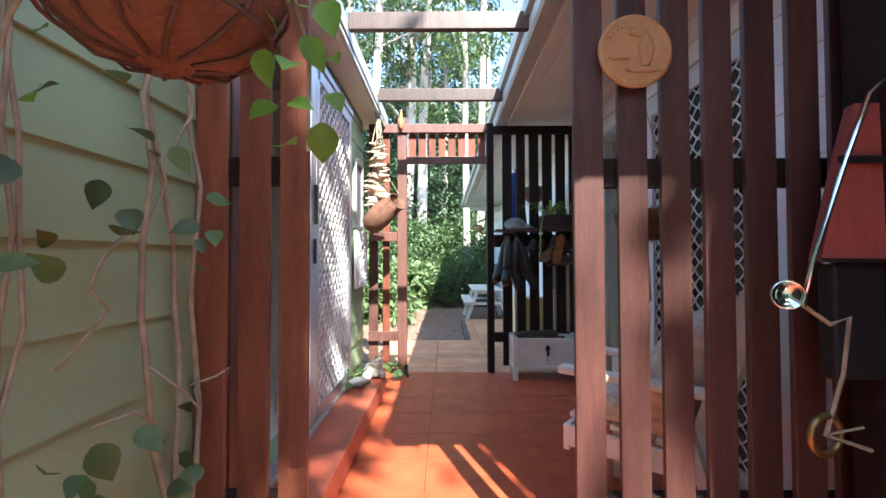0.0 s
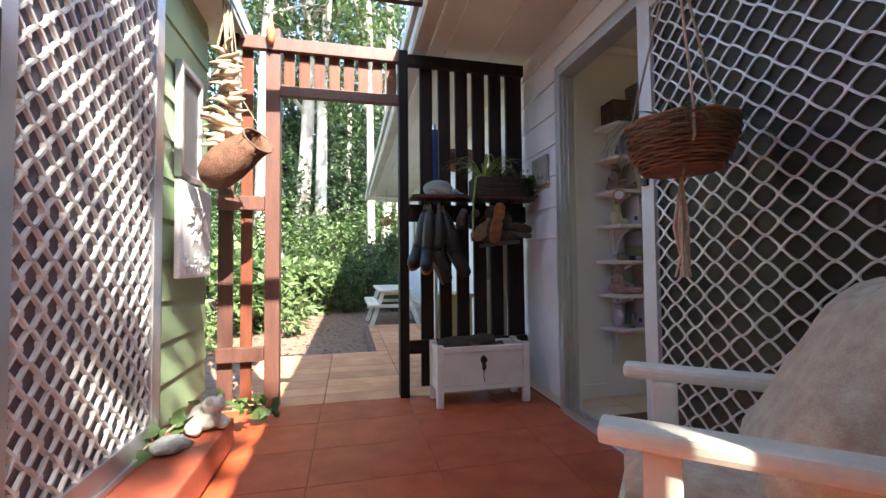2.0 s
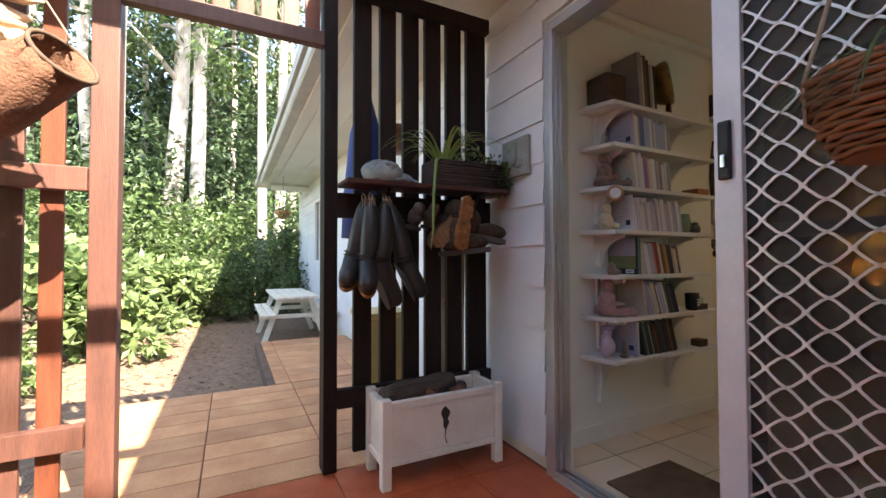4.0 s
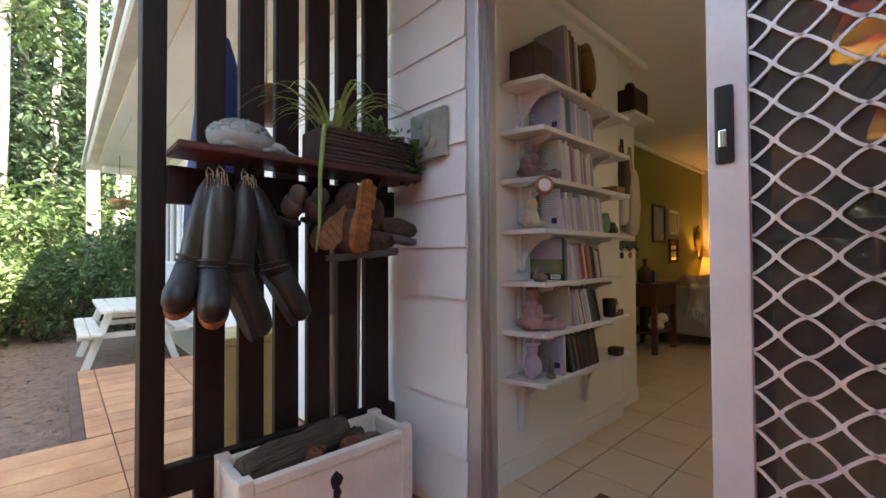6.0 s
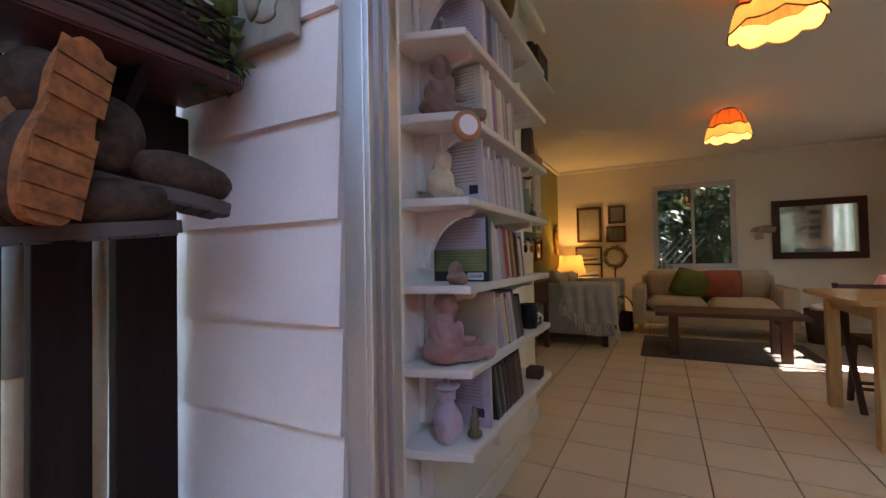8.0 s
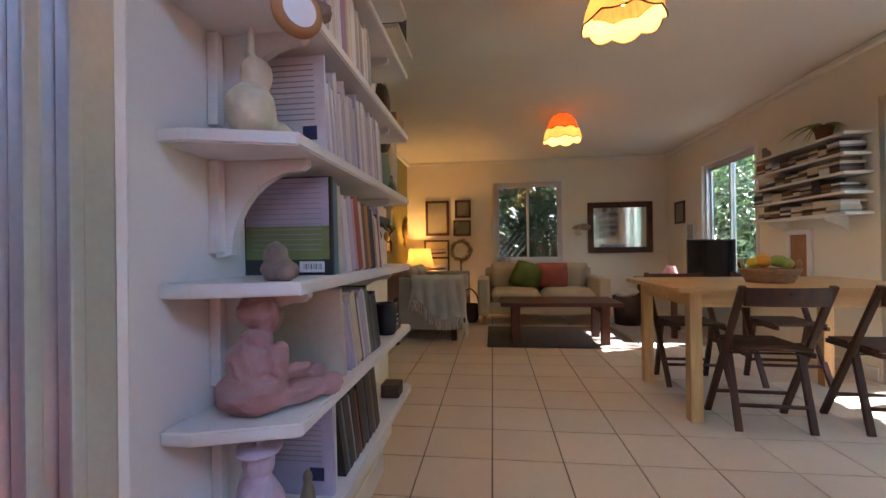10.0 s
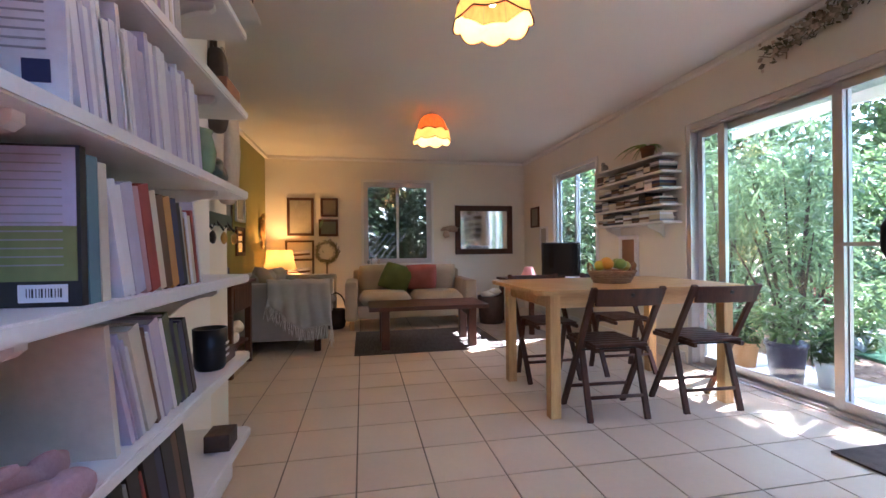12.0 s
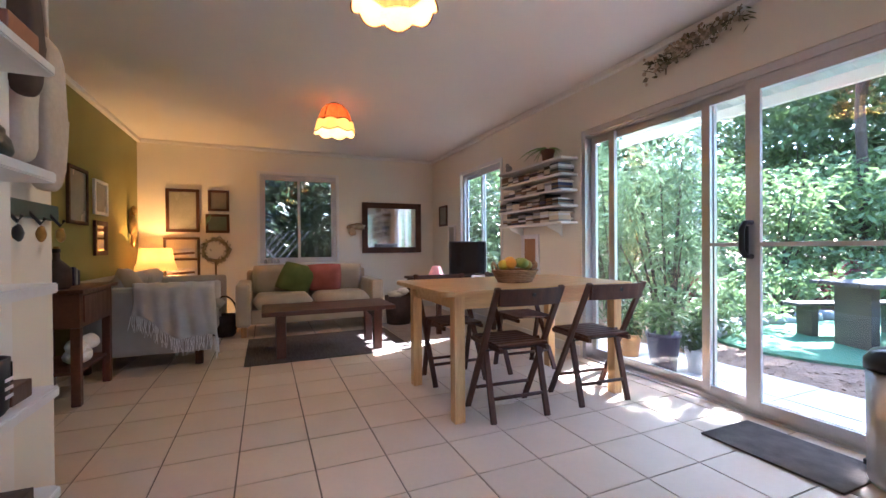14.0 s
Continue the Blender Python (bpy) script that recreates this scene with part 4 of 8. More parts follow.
def fuse(ob, size):
    """Melts overlapping bodies into one skin."""
    md = ob.modifiers.new("skin", "REMESH")
    md.mode, md.voxel_size, md.use_smooth_shade = "VOXEL", size, True


def doll(name, at, bodies, mat, label, category="doll", turn=0):
    b = bmesh.new()
    for i, (c, r) in enumerate(bodies):
        blob(b, c, r, i + len(label), 0.16, 3)
    ob = part(name, b, mat, smooth=True, at=pose(*at, 0, 0, turn))
    fuse(ob, 0.0035)
    return tagged(ob, label, category)


def rag_doll(at, k, cloth, skin, label, turn):
    """A seated cloth doll: gathered skirt, arms, bonnet; one mesh with folds."""
    b = bmesh.new()
    for c, r, s in (((0, 0.02, 0.038), (0.066, 0.060, 0.042), 1), ((0, 0.018, 0.085), (0.048, 0.042, 0.050), 2), ((0, 0.012, 0.128), (0.034, 0.028, 0.024), 14), ((0, -0.004, 0.166), (0.029, 0.029, 0.032), 3), ((0, 0.012, 0.184), (0.040, 0.036, 0.030), 4), ((0, -0.008, 0.176), (0.044, 0.010, 0.028), 5),
                    ((0.034, -0.052, 0.026), (0.026, 0.070, 0.024), 6), ((-0.028, -0.048, 0.024), (0.026, 0.066, 0.023), 7), ((0.050, 0.0, 0.098), (0.017, 0.020, 0.036), 8), ((-0.048, -0.004, 0.096), (0.017, 0.020, 0.036), 9), ((0.038, -0.034, 0.070), (0.014, 0.034, 0.014), 10), ((-0.034, -0.038, 0.068), (0.014, 0.034, 0.014), 15),
                    ((0.040, -0.128, 0.026), (0.018, 0.026, 0.024), 11), ((-0.032, -0.120, 0.024), (0.018, 0.026, 0.023), 12)):
        blob(b, c, r, s, 0.25, 3)
    for v in b.verts:
        f = 0.0025 * math.sin(v.co.x * 230 + 6 * math.sin(v.co.z * 90)) + 0.006 * noise.noise(v.co * 38) + 0.004 * noise.noise(v.co * 95)
        v.co *= k
        v.co += v.co.normalized() * f
    ob = part("rag_doll", b, cloth, smooth=True, at=pose(*at, 0, 0, turn))
    fuse(ob, 0.003)
    return tagged(ob, label, "doll")


ROSE = material("dusty_rose_cloth", (0.42, 0.25, 0.245), (0.34, 0.20, 0.20), 0.95, scale=16, grain=240, bump=0.7)
LAV = shade_of("lavender_print_cloth", (0.56, 0.46, 0.58), 0.95, bump=0.5, grain=180)
IVORY = shade_of("ivory_resin", (0.66, 0.58, 0.42), 0.5, bump=0.3)
BROWNY = shade_of("brown_doll_cloth", (0.26, 0.18, 0.15), 0.95, bump=0.5, grain=180)
rag_doll((2.355, 3.79, SHELF_Z[5]), 0.93, ROSE, None, "seated rag doll in dusty pink clothes and bonnet", 55)
rag_doll((2.345, 3.79, SHELF_Z[2]), 0.85, BROWNY, None, "seated brown-haired rag doll in pale clothes", 50)
doll("rabbit_figurine", (2.34, 3.80, SHELF_Z[3]), [((0, 0, 0.05), (0.045, 0.04, 0.05)), ((0, -0.01, 0.11), (0.028, 0.026, 0.035)), ((-0.008, 0, 0.16), (0.009, 0.007, 0.03)), ((0.012, 0, 0.155), (0.009, 0.007, 0.028)), ((0.03, -0.045, 0.025), (0.035, 0.03, 0.022))], IVORY, "ivory coloured seated rabbit figurine", "figurine", 40)
doll("rabbit_doll", (2.335, 3.79, SHELF_Z[6]), [((0, 0, 0.06), (0.042, 0.04, 0.062)), ((0, 0, 0.135), (0.026, 0.026, 0.028)), ((0, 0, 0.158), (0.04, 0.038, 0.01)), ((-0.012, 0, 0.185), (0.008, 0.006, 0.03)), ((0.014, 0, 0.182), (0.008, 0.006, 0.028))], LAV, "small rabbit doll in a lavender print dress", "doll", 40)
doll("bird_figurine", (2.40, 3.735, SHELF_Z[6]), [((0, 0, 0.012), (0.03, 0.022, 0.012)), ((0, 0, 0.04), (0.015, 0.014, 0.03)), ((0.004, 0, 0.075), (0.009, 0.009, 0.014))], shade_of("bronze_resin", (0.16, 0.14, 0.09), 0.5), "small bronze-green bird figurine", "figurine", 30)
doll("rock", (2.345, 3.755, SHELF_Z[4]), [((0, 0, 0.016), (0.040, 0.030, 0.022)), ((-0.006, 0.004, 0.042), (0.022, 0.019, 0.022)), ((0.032, -0.012, 0.014), (0.021, 0.018, 0.015)), ((-0.034, -0.014, 0.014), (0.019, 0.016, 0.015)), ((0.014, 0.008, 0.036), (0.015, 0.014, 0.016))], shade_of("brown_quartz", (0.24, 0.18, 0.15), 0.6, scale=30, bump=0.8), "lumpy grey-brown quartz rock on the white shelf", "rock", 20)
doll("figurine", (2.36, 3.80, SHELF_Z[1]), [((0, 0, 0.03), (0.014, 0.012, 0.03)), ((0, 0, 0.07), (0.01, 0.009, 0.014))], M["stone"], "tiny grey metal figurine", "figurine")

cl = thing("round_clock", (2.30, 3.70, SHELF_Z[3] + 0.185), "small round wooden clock hanging below the shelf edge", "clock")
part("rim", lathe(bmesh.new(), [(0.036, 0), (0.040, 0.004), (0.040, 0.014), (0.028, 0.018)], 24), M["terracotta"], cl, at=pose(0, 0, 0, 90, 0, -40), smooth=True)
part("dial", lathe(bmesh.new(), [(0.027, 0.0185), (0.001, 0.019)], 24), M["paper"], cl, at=pose(0, 0, 0, 90, 0, -40))

jar = thing("glass_jar", (2.93, 3.745, SHELF_Z[3]), "pale green glass jar with a rolled rim", "jar")
part("body", lathe(bmesh.new(), [(0.022, 0), (0.036, 0.02), (0.04, 0.06), (0.033, 0.09), (0.03, 0.10), (0.034, 0.108), (0.030, 0.108), (0.027, 0.10)], 20), shade_of("pale_green_glass", (0.24, 0.32, 0.18), 0.15), jar, smooth=True)
doll("ornament_box", (3.03, 3.74, SHELF_Z[3]), [((0, 0, 0.025), (0.04, 0.03, 0.028)), ((0, 0, 0.055), (0.025, 0.02, 0.012))], shade_of("dark_green_glaze", (0.05, 0.07, 0.05), 0.3), "small dark green glazed ornament", "ornament")
mug = thing("mug", (3.00, 3.745, SHELF_Z[5]), "black mug with white lettering bars", "mug")
part("body", lathe(bmesh.new(), [(0.030, 0), (0.036, 0.01), (0.039, 0.10), (0.035, 0.10), (0.032, 0.012), (0.001, 0.012)], 24, close=False), M["black"], mug, smooth=True)
part("print", block(-0.012, 0.012, -0.0395, -0.0385, 0.03, 0.036), M["paper"], mug)
part("print", block(-0.012, 0.012, -0.0395, -0.0385, 0.045, 0.051), M["paper"], mug)
part("print", block(-0.012, 0.012, -0.0395, -0.0385, 0.06, 0.066), M["paper"], mug)
pen = thing("pen_holder", (3.04, 3.72, SHELF_Z[5]), "dark red wooden pen block with upright pegs", "pen holder")
part("block", block(0.0, 0.075, 0, 0.05, 0, 0.035, 0.003), M["mahogany"], pen)
for i in range(3):
    part("peg", tube(bmesh.new(), [(0.015 + 0.022 * i, 0.025, 0.035), (0.015 + 0.022 * i, 0.025, 0.075)], 0.002, 6), M["black"], pen)
tagged(part("wooden_box", block(3.02, 3.09, 3.71, 3.77, SHELF_Z[6], SHELF_Z[6] + 0.042, 0.002), M["tanleather"]), "small plain wooden box on the lowest shelf", "box")
tagged(part("wooden_box", block(3.0, 3.11, 3.70, 3.80, SHELF_Z[2], SHELF_Z[2] + 0.035, 0.003), shade_of("orange_brown_box", (0.34, 0.13, 0.05), 0.5)), "orange-brown wooden box on the shelf end", "box")
tagged(part("cardboard_box", block(2.30, 2.44, 3.74, 3.88, SHELF_Z[0], SHELF_Z[0] + 0.16, 0.003), M["tanleather"]), "brown cardboard box on the top shelf", "box")
fan = thing("desk_fan", (2.86, 3.78, SHELF_Z[0]), "antique brass desk fan with a round face", "fan")
part("cage", lathe(bmesh.new(), [(0.02, -0.09), (0.10, -0.08), (0.125, -0.03), (0.13, 0.0), (0.12, 0.012), (0.112, 0.004)], 28), M["brass"], fan, at=pose(0, 0, 0.22, 0, 80, -55), smooth=True)
part("dial", lathe(bmesh.new(), [(0.112, 0.006), (0.02, 0.012), (0.001, 0.012)], 28), shade_of("aged_cream_dial", (0.40, 0.36, 0.24), 0.5), fan, at=pose(0, 0, 0.22, 0, 80, -55), smooth=True)
part("stand", lathe(bmesh.new(), [(0.06, 0), (0.06, 0.012), (0.018, 0.03), (0.014, 0.10)], 20), M["brass"], fan, smooth=True)
bsk = thing("wicker_box", (3.62, 3.88, 2.0), "dark wicker box with a small bird on the wall ledge", "basket")
part("body", block(-0.10, 0.12, -0.07, 0.07, 0, 0.16, 0.008), M["darkwicker"], bsk)
part("ledge", block(-0.12, 0.2, -0.08, 0.075, -0.02, 0, 0.003), M["white"], bsk)
part("toy_bird", blob(bmesh.new(), (0.0, 0, 0.195), (0.05, 0.03, 0.035), 3), M["black"], bsk, smooth=True)
# bags on hooks at the end of the wall
for i, (x, z, w, h, mat, words) in enumerate(((3.56, 1.80, 0.10, 0.55, "floralcloth", "cream floral cloth bag hanging on a wall hook"), (3.67, 1.80, 0.11, 0.62, "linen", "pale linen cloth bag hanging on a wall hook"), (3.50, 1.82, 0.06, 0.40, "darkbag", "dark brown strap bag hanging on a wall hook"))):
    mat = shade_of(mat, {"floralcloth": (0.62, 0.55, 0.46), "linen": (0.54, 0.46, 0.38), "darkbag": (0.10, 0.07, 0.055)}[mat], 0.95, bump=0.5)
    bag = thing("cloth_bag", (x, 3.93 - 0.02 * i, z), words, "bag")
    part("body", cushion(bmesh.new(), w * 1.4, 0.07, h * 0.75, pose(0, -0.01, -h * 0.62) , puff=0.35), mat, bag, smooth=True)
    part("strap", tube(bmesh.new(), [(-w * 0.4, 0, -h * 0.3), (-0.01, 0, 0), (0.01, 0, 0), (w * 0.4, 0, -h * 0.3)], 0.006, 6), mat, bag)
bar = thing("coat_rack", (3.6, 3.957, 1.10), "dark green painted hook rail on the wall", "hook rail")
part("rail", block(-0.12, 0.24, -0.025, 0, 0, 0.05, 0.004), shade_of("dark_green_paint", (0.06, 0.09, 0.06), 0.5), bar)
for i in range(3):
    part("hook", tube(bmesh.new(), [(-0.08 + 0.13 * i, -0.02, 0.02), (-0.08 + 0.13 * i, -0.05, -0.02), (-0.08 + 0.13 * i, -0.06, 0.0)], 0.005, 6), M["black"], bar)
    part("charm", blob(bmesh.new(), (-0.08 + 0.13 * i, -0.05, -0.05), (0.018, 0.012, 0.025), i, 0.2, 2), M["gilt"] if i else M["black"], bar, smooth=True)


# ---- the room: dining ----
table = thing("dining_table", (0, 0, 0.002), "pine dining table with square legs", "table")
TX0, TX1, TY0, TY1 = 4.05, 4.94, 1.02, 2.42
out = []
for cx, cy, a0 in ((TX1, TY1, 0), (TX0, TY1, 90), (TX0, TY0, 180), (TX1, TY0, 270)):
    sx, sy = (1 if cx == TX1 else -1), (1 if cy == TY1 else -1)
    for a in (0, 30, 60, 90):
        r = radians(a0 + a)
        out.append((cx - sx * 0.06 + 0.06 * math.cos(r), cy - sy * 0.06 + 0.06 * math.sin(r)))
part("tabletop", sweep(bmesh.new(), out, 0.728, 0.755, 0.004), M["pine"], table)
for x in (4.125, 4.83):
    for y in (1.07, 2.25):
        part("leg", block(x, x + 0.065, y, y + 0.065, 0, 0.727, 0.005), M["pineleg"], table)
for x0, x1, y0, y1 in ((4.19, 4.83, 1.09, 1.11), (4.19, 4.83, 2.275, 2.295), (4.145, 4.165, 1.135, 2.25), (4.855, 4.875, 1.135, 2.25)):
    part("apron", block(x0, x1, y0, y1, 0.64, 0.727, 0.002), M["pine"], table)


def bar_between(p, q, w, d, mat, parent, name):
    """A flat bar from p to q: w across (along y), d deep."""
    p, q = Vector(p), Vector(q)
    L = (q - p).length
    rot = (q - p).to_track_quat("Z", "Y").to_matrix().to_4x4()
    return part(name, block(-d / 2, d / 2, -w / 2, w / 2, 0, L, 0.004), mat, parent, at=Matrix.Translation(p) @ rot)


def folding_chair(m):
    ch = thing("folding_chair", m, "dark walnut slatted folding chair at the pine table", "chair", "folding chairs round the table")
    hw = 0.19
    for s in (-1, 1):
        bar_between((0.38, s * (hw + 0.012), 0.0), (-0.035, s * (hw + 0.012), 0.775), 0.022, 0.034, M["walnut"], ch, "leg")
        bar_between((0.075, s * (hw - 0.014), 0.0), (0.19, s * (hw - 0.014), 0.45), 0.022, 0.034, M["walnut"], ch, "leg")
    for i in range(7):
        x = 0.045 + 0.052 * i
        part("seat_slat", block(x, x + 0.042, -hw + 0.03, hw - 0.03, 0.432, 0.448, 0.003), M["walnut"], ch)
    for s in (-1, 1):
        part("seat_rail", block(0.03, 0.42, s * (hw - 0.04) - 0.011, s * (hw - 0.04) + 0.011, 0.405, 0.431, 0.003), M["walnut"], ch)
    b = bmesh.new()
    n = 8
    for i in range(n):
        u0, u1 = -1 + 2 * i / n, -1 + 2 * (i + 1) / n
        for u, v in ((u0, u1),):
            a0, a1 = 0.025 * u * u, 0.025 * v * v
            vs = [b.verts.new(p) for p in ((-0.055 + a0, u * hw, 0.675), (-0.055 + a1, v * hw, 0.675), (-0.07 + a1, v * hw, 0.768), (-0.07 + a0, u * hw, 0.768), (-0.035 + a0, u * hw, 0.675), (-0.035 + a1, v * hw, 0.675), (-0.05 + a1, v * hw, 0.768), (-0.05 + a0, u * hw, 0.768))]
            for f in ((0, 3, 2, 1), (4, 5, 6, 7), (3, 7, 6, 2), (0, 1, 5, 4)):
                b.faces.new([vs[k] for k in f])
            if i == 0:
                b.faces.new([vs[k] for k in (0, 4, 7, 3)])
            if i == n - 1:
                b.faces.new([vs[k] for k in (1, 2, 6, 5)])
    bmesh.ops.remove_doubles(b, verts=b.verts, dist=0.0004)
    part("backrest", b, M["walnut"], ch)
    # a black plug stands for the dark hole in the backrest
    part("hole", lathe(bmesh.new(), [(0.011, 0), (0.011, 0.04)], 14), M["black"], ch, at=pose(-0.071, 0, 0.735, 0, 80, 0))
    for x, z, y in ((0.305, 0.14, hw - 0.002), (0.105, 0.13, hw - 0.028), (0.05, 0.62, 0)):
        if y:
            part("stretcher", tube(bmesh.new(), [(x, -y, z), (x, y, z)], 0.011, 8), M["walnut"], ch, smooth=True)
    part("pivot", tube(bmesh.new(), [(0.168, -hw - 0.03, 0.395), (0.168, hw + 0.03, 0.395)], 0.006, 8), M["black"], ch)
    return ch


ch = folding_chair(pose(3.955, 1.945, 0.002, 0, 0, -3))
for x, y, r in ((3.945, 1.325, -4), (5.12, 1.98, 180), (5.14, 1.32, 177)):
    copy_thing(ch, pose(x, y, 0.002, 0, 0, r))

# fruit basket
fb = thing("fruit_basket", (4.43, 1.72, 0.757), "oval wicker basket filled with fruit on the table", "basket")
b = bmesh.new()
for k in range(7):
    z, rr = 0.008 + 0.012 * k, 0.105 + 0.012 * k / 6 * 3
    pts = [(rr * math.cos(a) * 0.9 + 0.004 * math.sin(a * 12 + k * math.pi), rr * math.sin(a) * 1.15, z) for a in (2 * math.pi * i / 40 for i in range(41))]
    tube(b, pts, 0.0065, 6, False)
part("weave", b, M["cane"], fb, smooth=True)
part("base", lathe(bmesh.new(), [(0.10, 0), (0.105, 0.01)], 24), M["wicker"], fb)
for s in (-1, 1):
    part("handle", tube(bmesh.new(), [(-0.03, s * 0.15, 0.075), (-0.02, s * 0.165, 0.12), (0.0, s * 0.168, 0.135), (0.02, s * 0.165, 0.12), (0.03, s * 0.15, 0.075)], 0.008, 8), M["cane"], fb, smooth=True)
for i, (x, y, z, r, c, nm) in enumerate(((-0.03, 0.05, 0.095, 0.040, (0.75, 0.30, 0.02), "orange"), (0.03, 0.02, 0.10, 0.042, (0.78, 0.42, 0.03), "orange"), (-0.04, -0.04, 0.095, 0.038, (0.25, 0.32, 0.05), "apple"), (0.03, -0.06, 0.095, 0.038, (0.32, 0.36, 0.07), "apple"), (0.0, 0.09, 0.085, 0.036, (0.72, 0.50, 0.04), "lemon"), (0.0, -0.10, 0.08, 0.036, (0.50, 0.36, 0.06), "pear"))):
    fr = part(nm, blob(bmesh.new(), (0, 0, 0), (r, r, r * 0.95), i, 0.04, 3), shade_of("fruit_%s_%d" % (nm, i), c, 0.4, bump=0.1), smooth=True, at=pose(4.43 + x, 1.72 + y, 0.79 + z))
    tagged(fr, {"orange": "ripe orange in the wicker basket", "apple": "green apple in the wicker basket", "lemon": "yellow lemon in the wicker basket", "pear": "yellow-green pear in the wicker basket"}[nm], "fruit", "fruit in the basket")


# ---- the room: seating ----
def sofa(m, w, d, mat, label, seats=2, arm_h=0.60, back_h=0.78, leg_mat=None):
    """Built facing -x: front at x = 0, back at x = d, width along y from 0."""
    s = thing("sofa", m, label, "sofa")
    a = 0.15
    part("base", block(0.04, d - 0.02, a, w - a, 0.14, 0.30, 0.02), mat, s)
    for y in (0, w - a):
        part("arm", block(0, d - 0.04, y, y + a, 0.12, arm_h, 0.035), mat, s, smooth=False)
    part("back", block(d - 0.20, d, a * 0.6, w - a * 0.6, 0.14, back_h - 0.06, 0.04), mat, s)
    sw = (w - 2 * a) / seats
    for i in range(seats):
        yc = a + sw * (i + 0.5)
        part("seat_cushion", cushion(bmesh.new(), d - 0.22, sw - 0.008, 0.17, pose((d - 0.22) / 2 - 0.01, yc, 0.375), puff=0.16), mat, s, smooth=True)
        part("back_cushion", cushion(bmesh.new(), 0.40, sw - 0.01, 0.17, pose(d - 0.26, yc, 0.60, 0, 72, 0), puff=0.22), mat, s, smooth=True)
    for x in (0.07, d - 0.12):
        for y in (0.05, w - 0.11):
            part("leg", block(x, x + 0.06, y, y + 0.06, 0, 0.125, 0.004), leg_mat or M["pineleg"], s)
    return s


sofa(pose(7.05, 1.93, 0.002), 1.66, 0.86, M["sofa"], "beige two-seat fabric sofa under the window")
for y, rot, mat, words in ((2.93, 10, "greenfab", "olive green square cushion leaning on the sofa"), (2.60, -8, "redfab", "dull red square cushion leaning on the sofa")):
    c = part("cushion", cushion(bmesh.new(), 0.40, 0.42, 0.15, pose(0, 0, 0, 0, 62, 0), puff=0.5), M[mat], smooth=True, at=pose(7.45, y, 0.62, 0, 0, rot) @ pose(0, 0, 0, 18 if rot > 0 else 0, 0, 0))
    tagged(c, words, "cushion", "sofa cushions")
# second sofa along the olive wall, its arm towards the door
s2 = sofa(pose(7.72, 3.72, 0.002, 0, 0, 90), 1.62, 0.98, M["sofa2"], "grey fabric sofa along the olive wall", arm_h=0.68, back_h=0.80, leg_mat=M["walnut"])
pl = part("cushion", cushion(bmesh.new(), 0.40, 0.40, 0.15, puff=0.5), M["sofa"], smooth=True, at=pose(6.45, 4.35, 0.66, 60, 0, 20))
tagged(pl, "pale patterned cushion on the grey sofa", "cushion")
# knitted throw over the sofa arm, wrapped round its front corner
def throw_point(u, v):
    """u along the arm from the back to round the corner, v from behind the arm to the hanging hem."""
    run = 0.70 * u
    hem = 0.42 - 0.27 * u + 0.05 * math.sin(u * 9 + 0.6)
    prof = [(6.36, 0.52), (6.29, 0.67), (6.22, 0.696), (6.13, 0.696), (6.085, 0.66), (6.078, (0.62 + hem) / 2), (6.074, hem)]
    t_ = v * (len(prof) - 1)
    k = min(int(t_), len(prof) - 2)
    f = t_ - k
    x = prof[k][0] * (1 - f) + prof[k + 1][0] * f
    z = prof[k][1] * (1 - f) + prof[k + 1][1] * f
    hang = max(0.0, v - 0.55) / 0.45
    fold = (0.014 + 0.022 * hang) * abs(math.sin(u * 17 + 1.2 * math.sin(v * 4))) + 0.012 * noise.noise(Vector((u * 9, v * 8, 0)))
    y = 4.28 - run
    if y < 3.71:
        x += (3.71 - y) * 0.9
        y = 3.71 - fold * 0.8 - 0.012
    return Vector((x - fold * (0.3 + 0.7 * hang) - 0.006, y + 0.015 * math.sin(v * 6 + u * 4), z + 0.010 + fold * 0.5 * (1 - hang)))


b = bmesh.new()
n, mm = 44, 34
grid = [[b.verts.new(throw_point(i / n, j / mm)) for j in range(mm + 1)] for i in range(n + 1)]
for i in range(n):
    for j in range(mm):
        b.faces.new((grid[i][j], grid[i][j + 1], grid[i + 1][j + 1], grid[i + 1][j]))
bmesh.ops.solidify(b, geom=b.faces[:], thickness=0.007)
th = thing("throw", (0, 0, 0.003), "cream knitted throw with a fringe over the sofa arm", "throw")
part("cloth", b, M["throw"], th, smooth=True)
b = bmesh.new()
for i in range(70):
    p = throw_point(i / 69, 1.0)
    tube(b, [p, p + Vector((rng.uniform(-0.012, 0.004), rng.uniform(-0.012, 0.012), -0.06)), p + Vector((rng.uniform(-0.016, 0.006), rng.uniform(-0.02, 0.02), -0.11 - 0.03 * rng.random()))], [0.004, 0.003, 0.002], 4)
part("fringe", b, M["throw"], th)

# coffee table, rugs
ct = thing("coffee_table", (0, 0, 0.012), "dark wood coffee table on the striped rug", "table")
part("tabletop", block(5.92, 6.52, 2.12, 3.32, 0.385, 0.425, 0.006), M["mahogany"], ct)
for x in (5.98, 6.39):
    for y in (2.24, 3.12):
        part("leg", block(x, x + 0.07, y, y + 0.08, 0, 0.384, 0.004), M["mahogany"], ct)
for y in (2.26, 3.14):
    part("stretcher", block(6.05, 6.39, y, y + 0.04, 0.30, 0.383, 0.003), M["mahogany"], ct)
tagged(part("rug", block(5.86, 6.98, 1.95, 3.46, 0.003, 0.012, 0.003), M["rug"]), "dark striped woven rug under the coffee table", "rug")
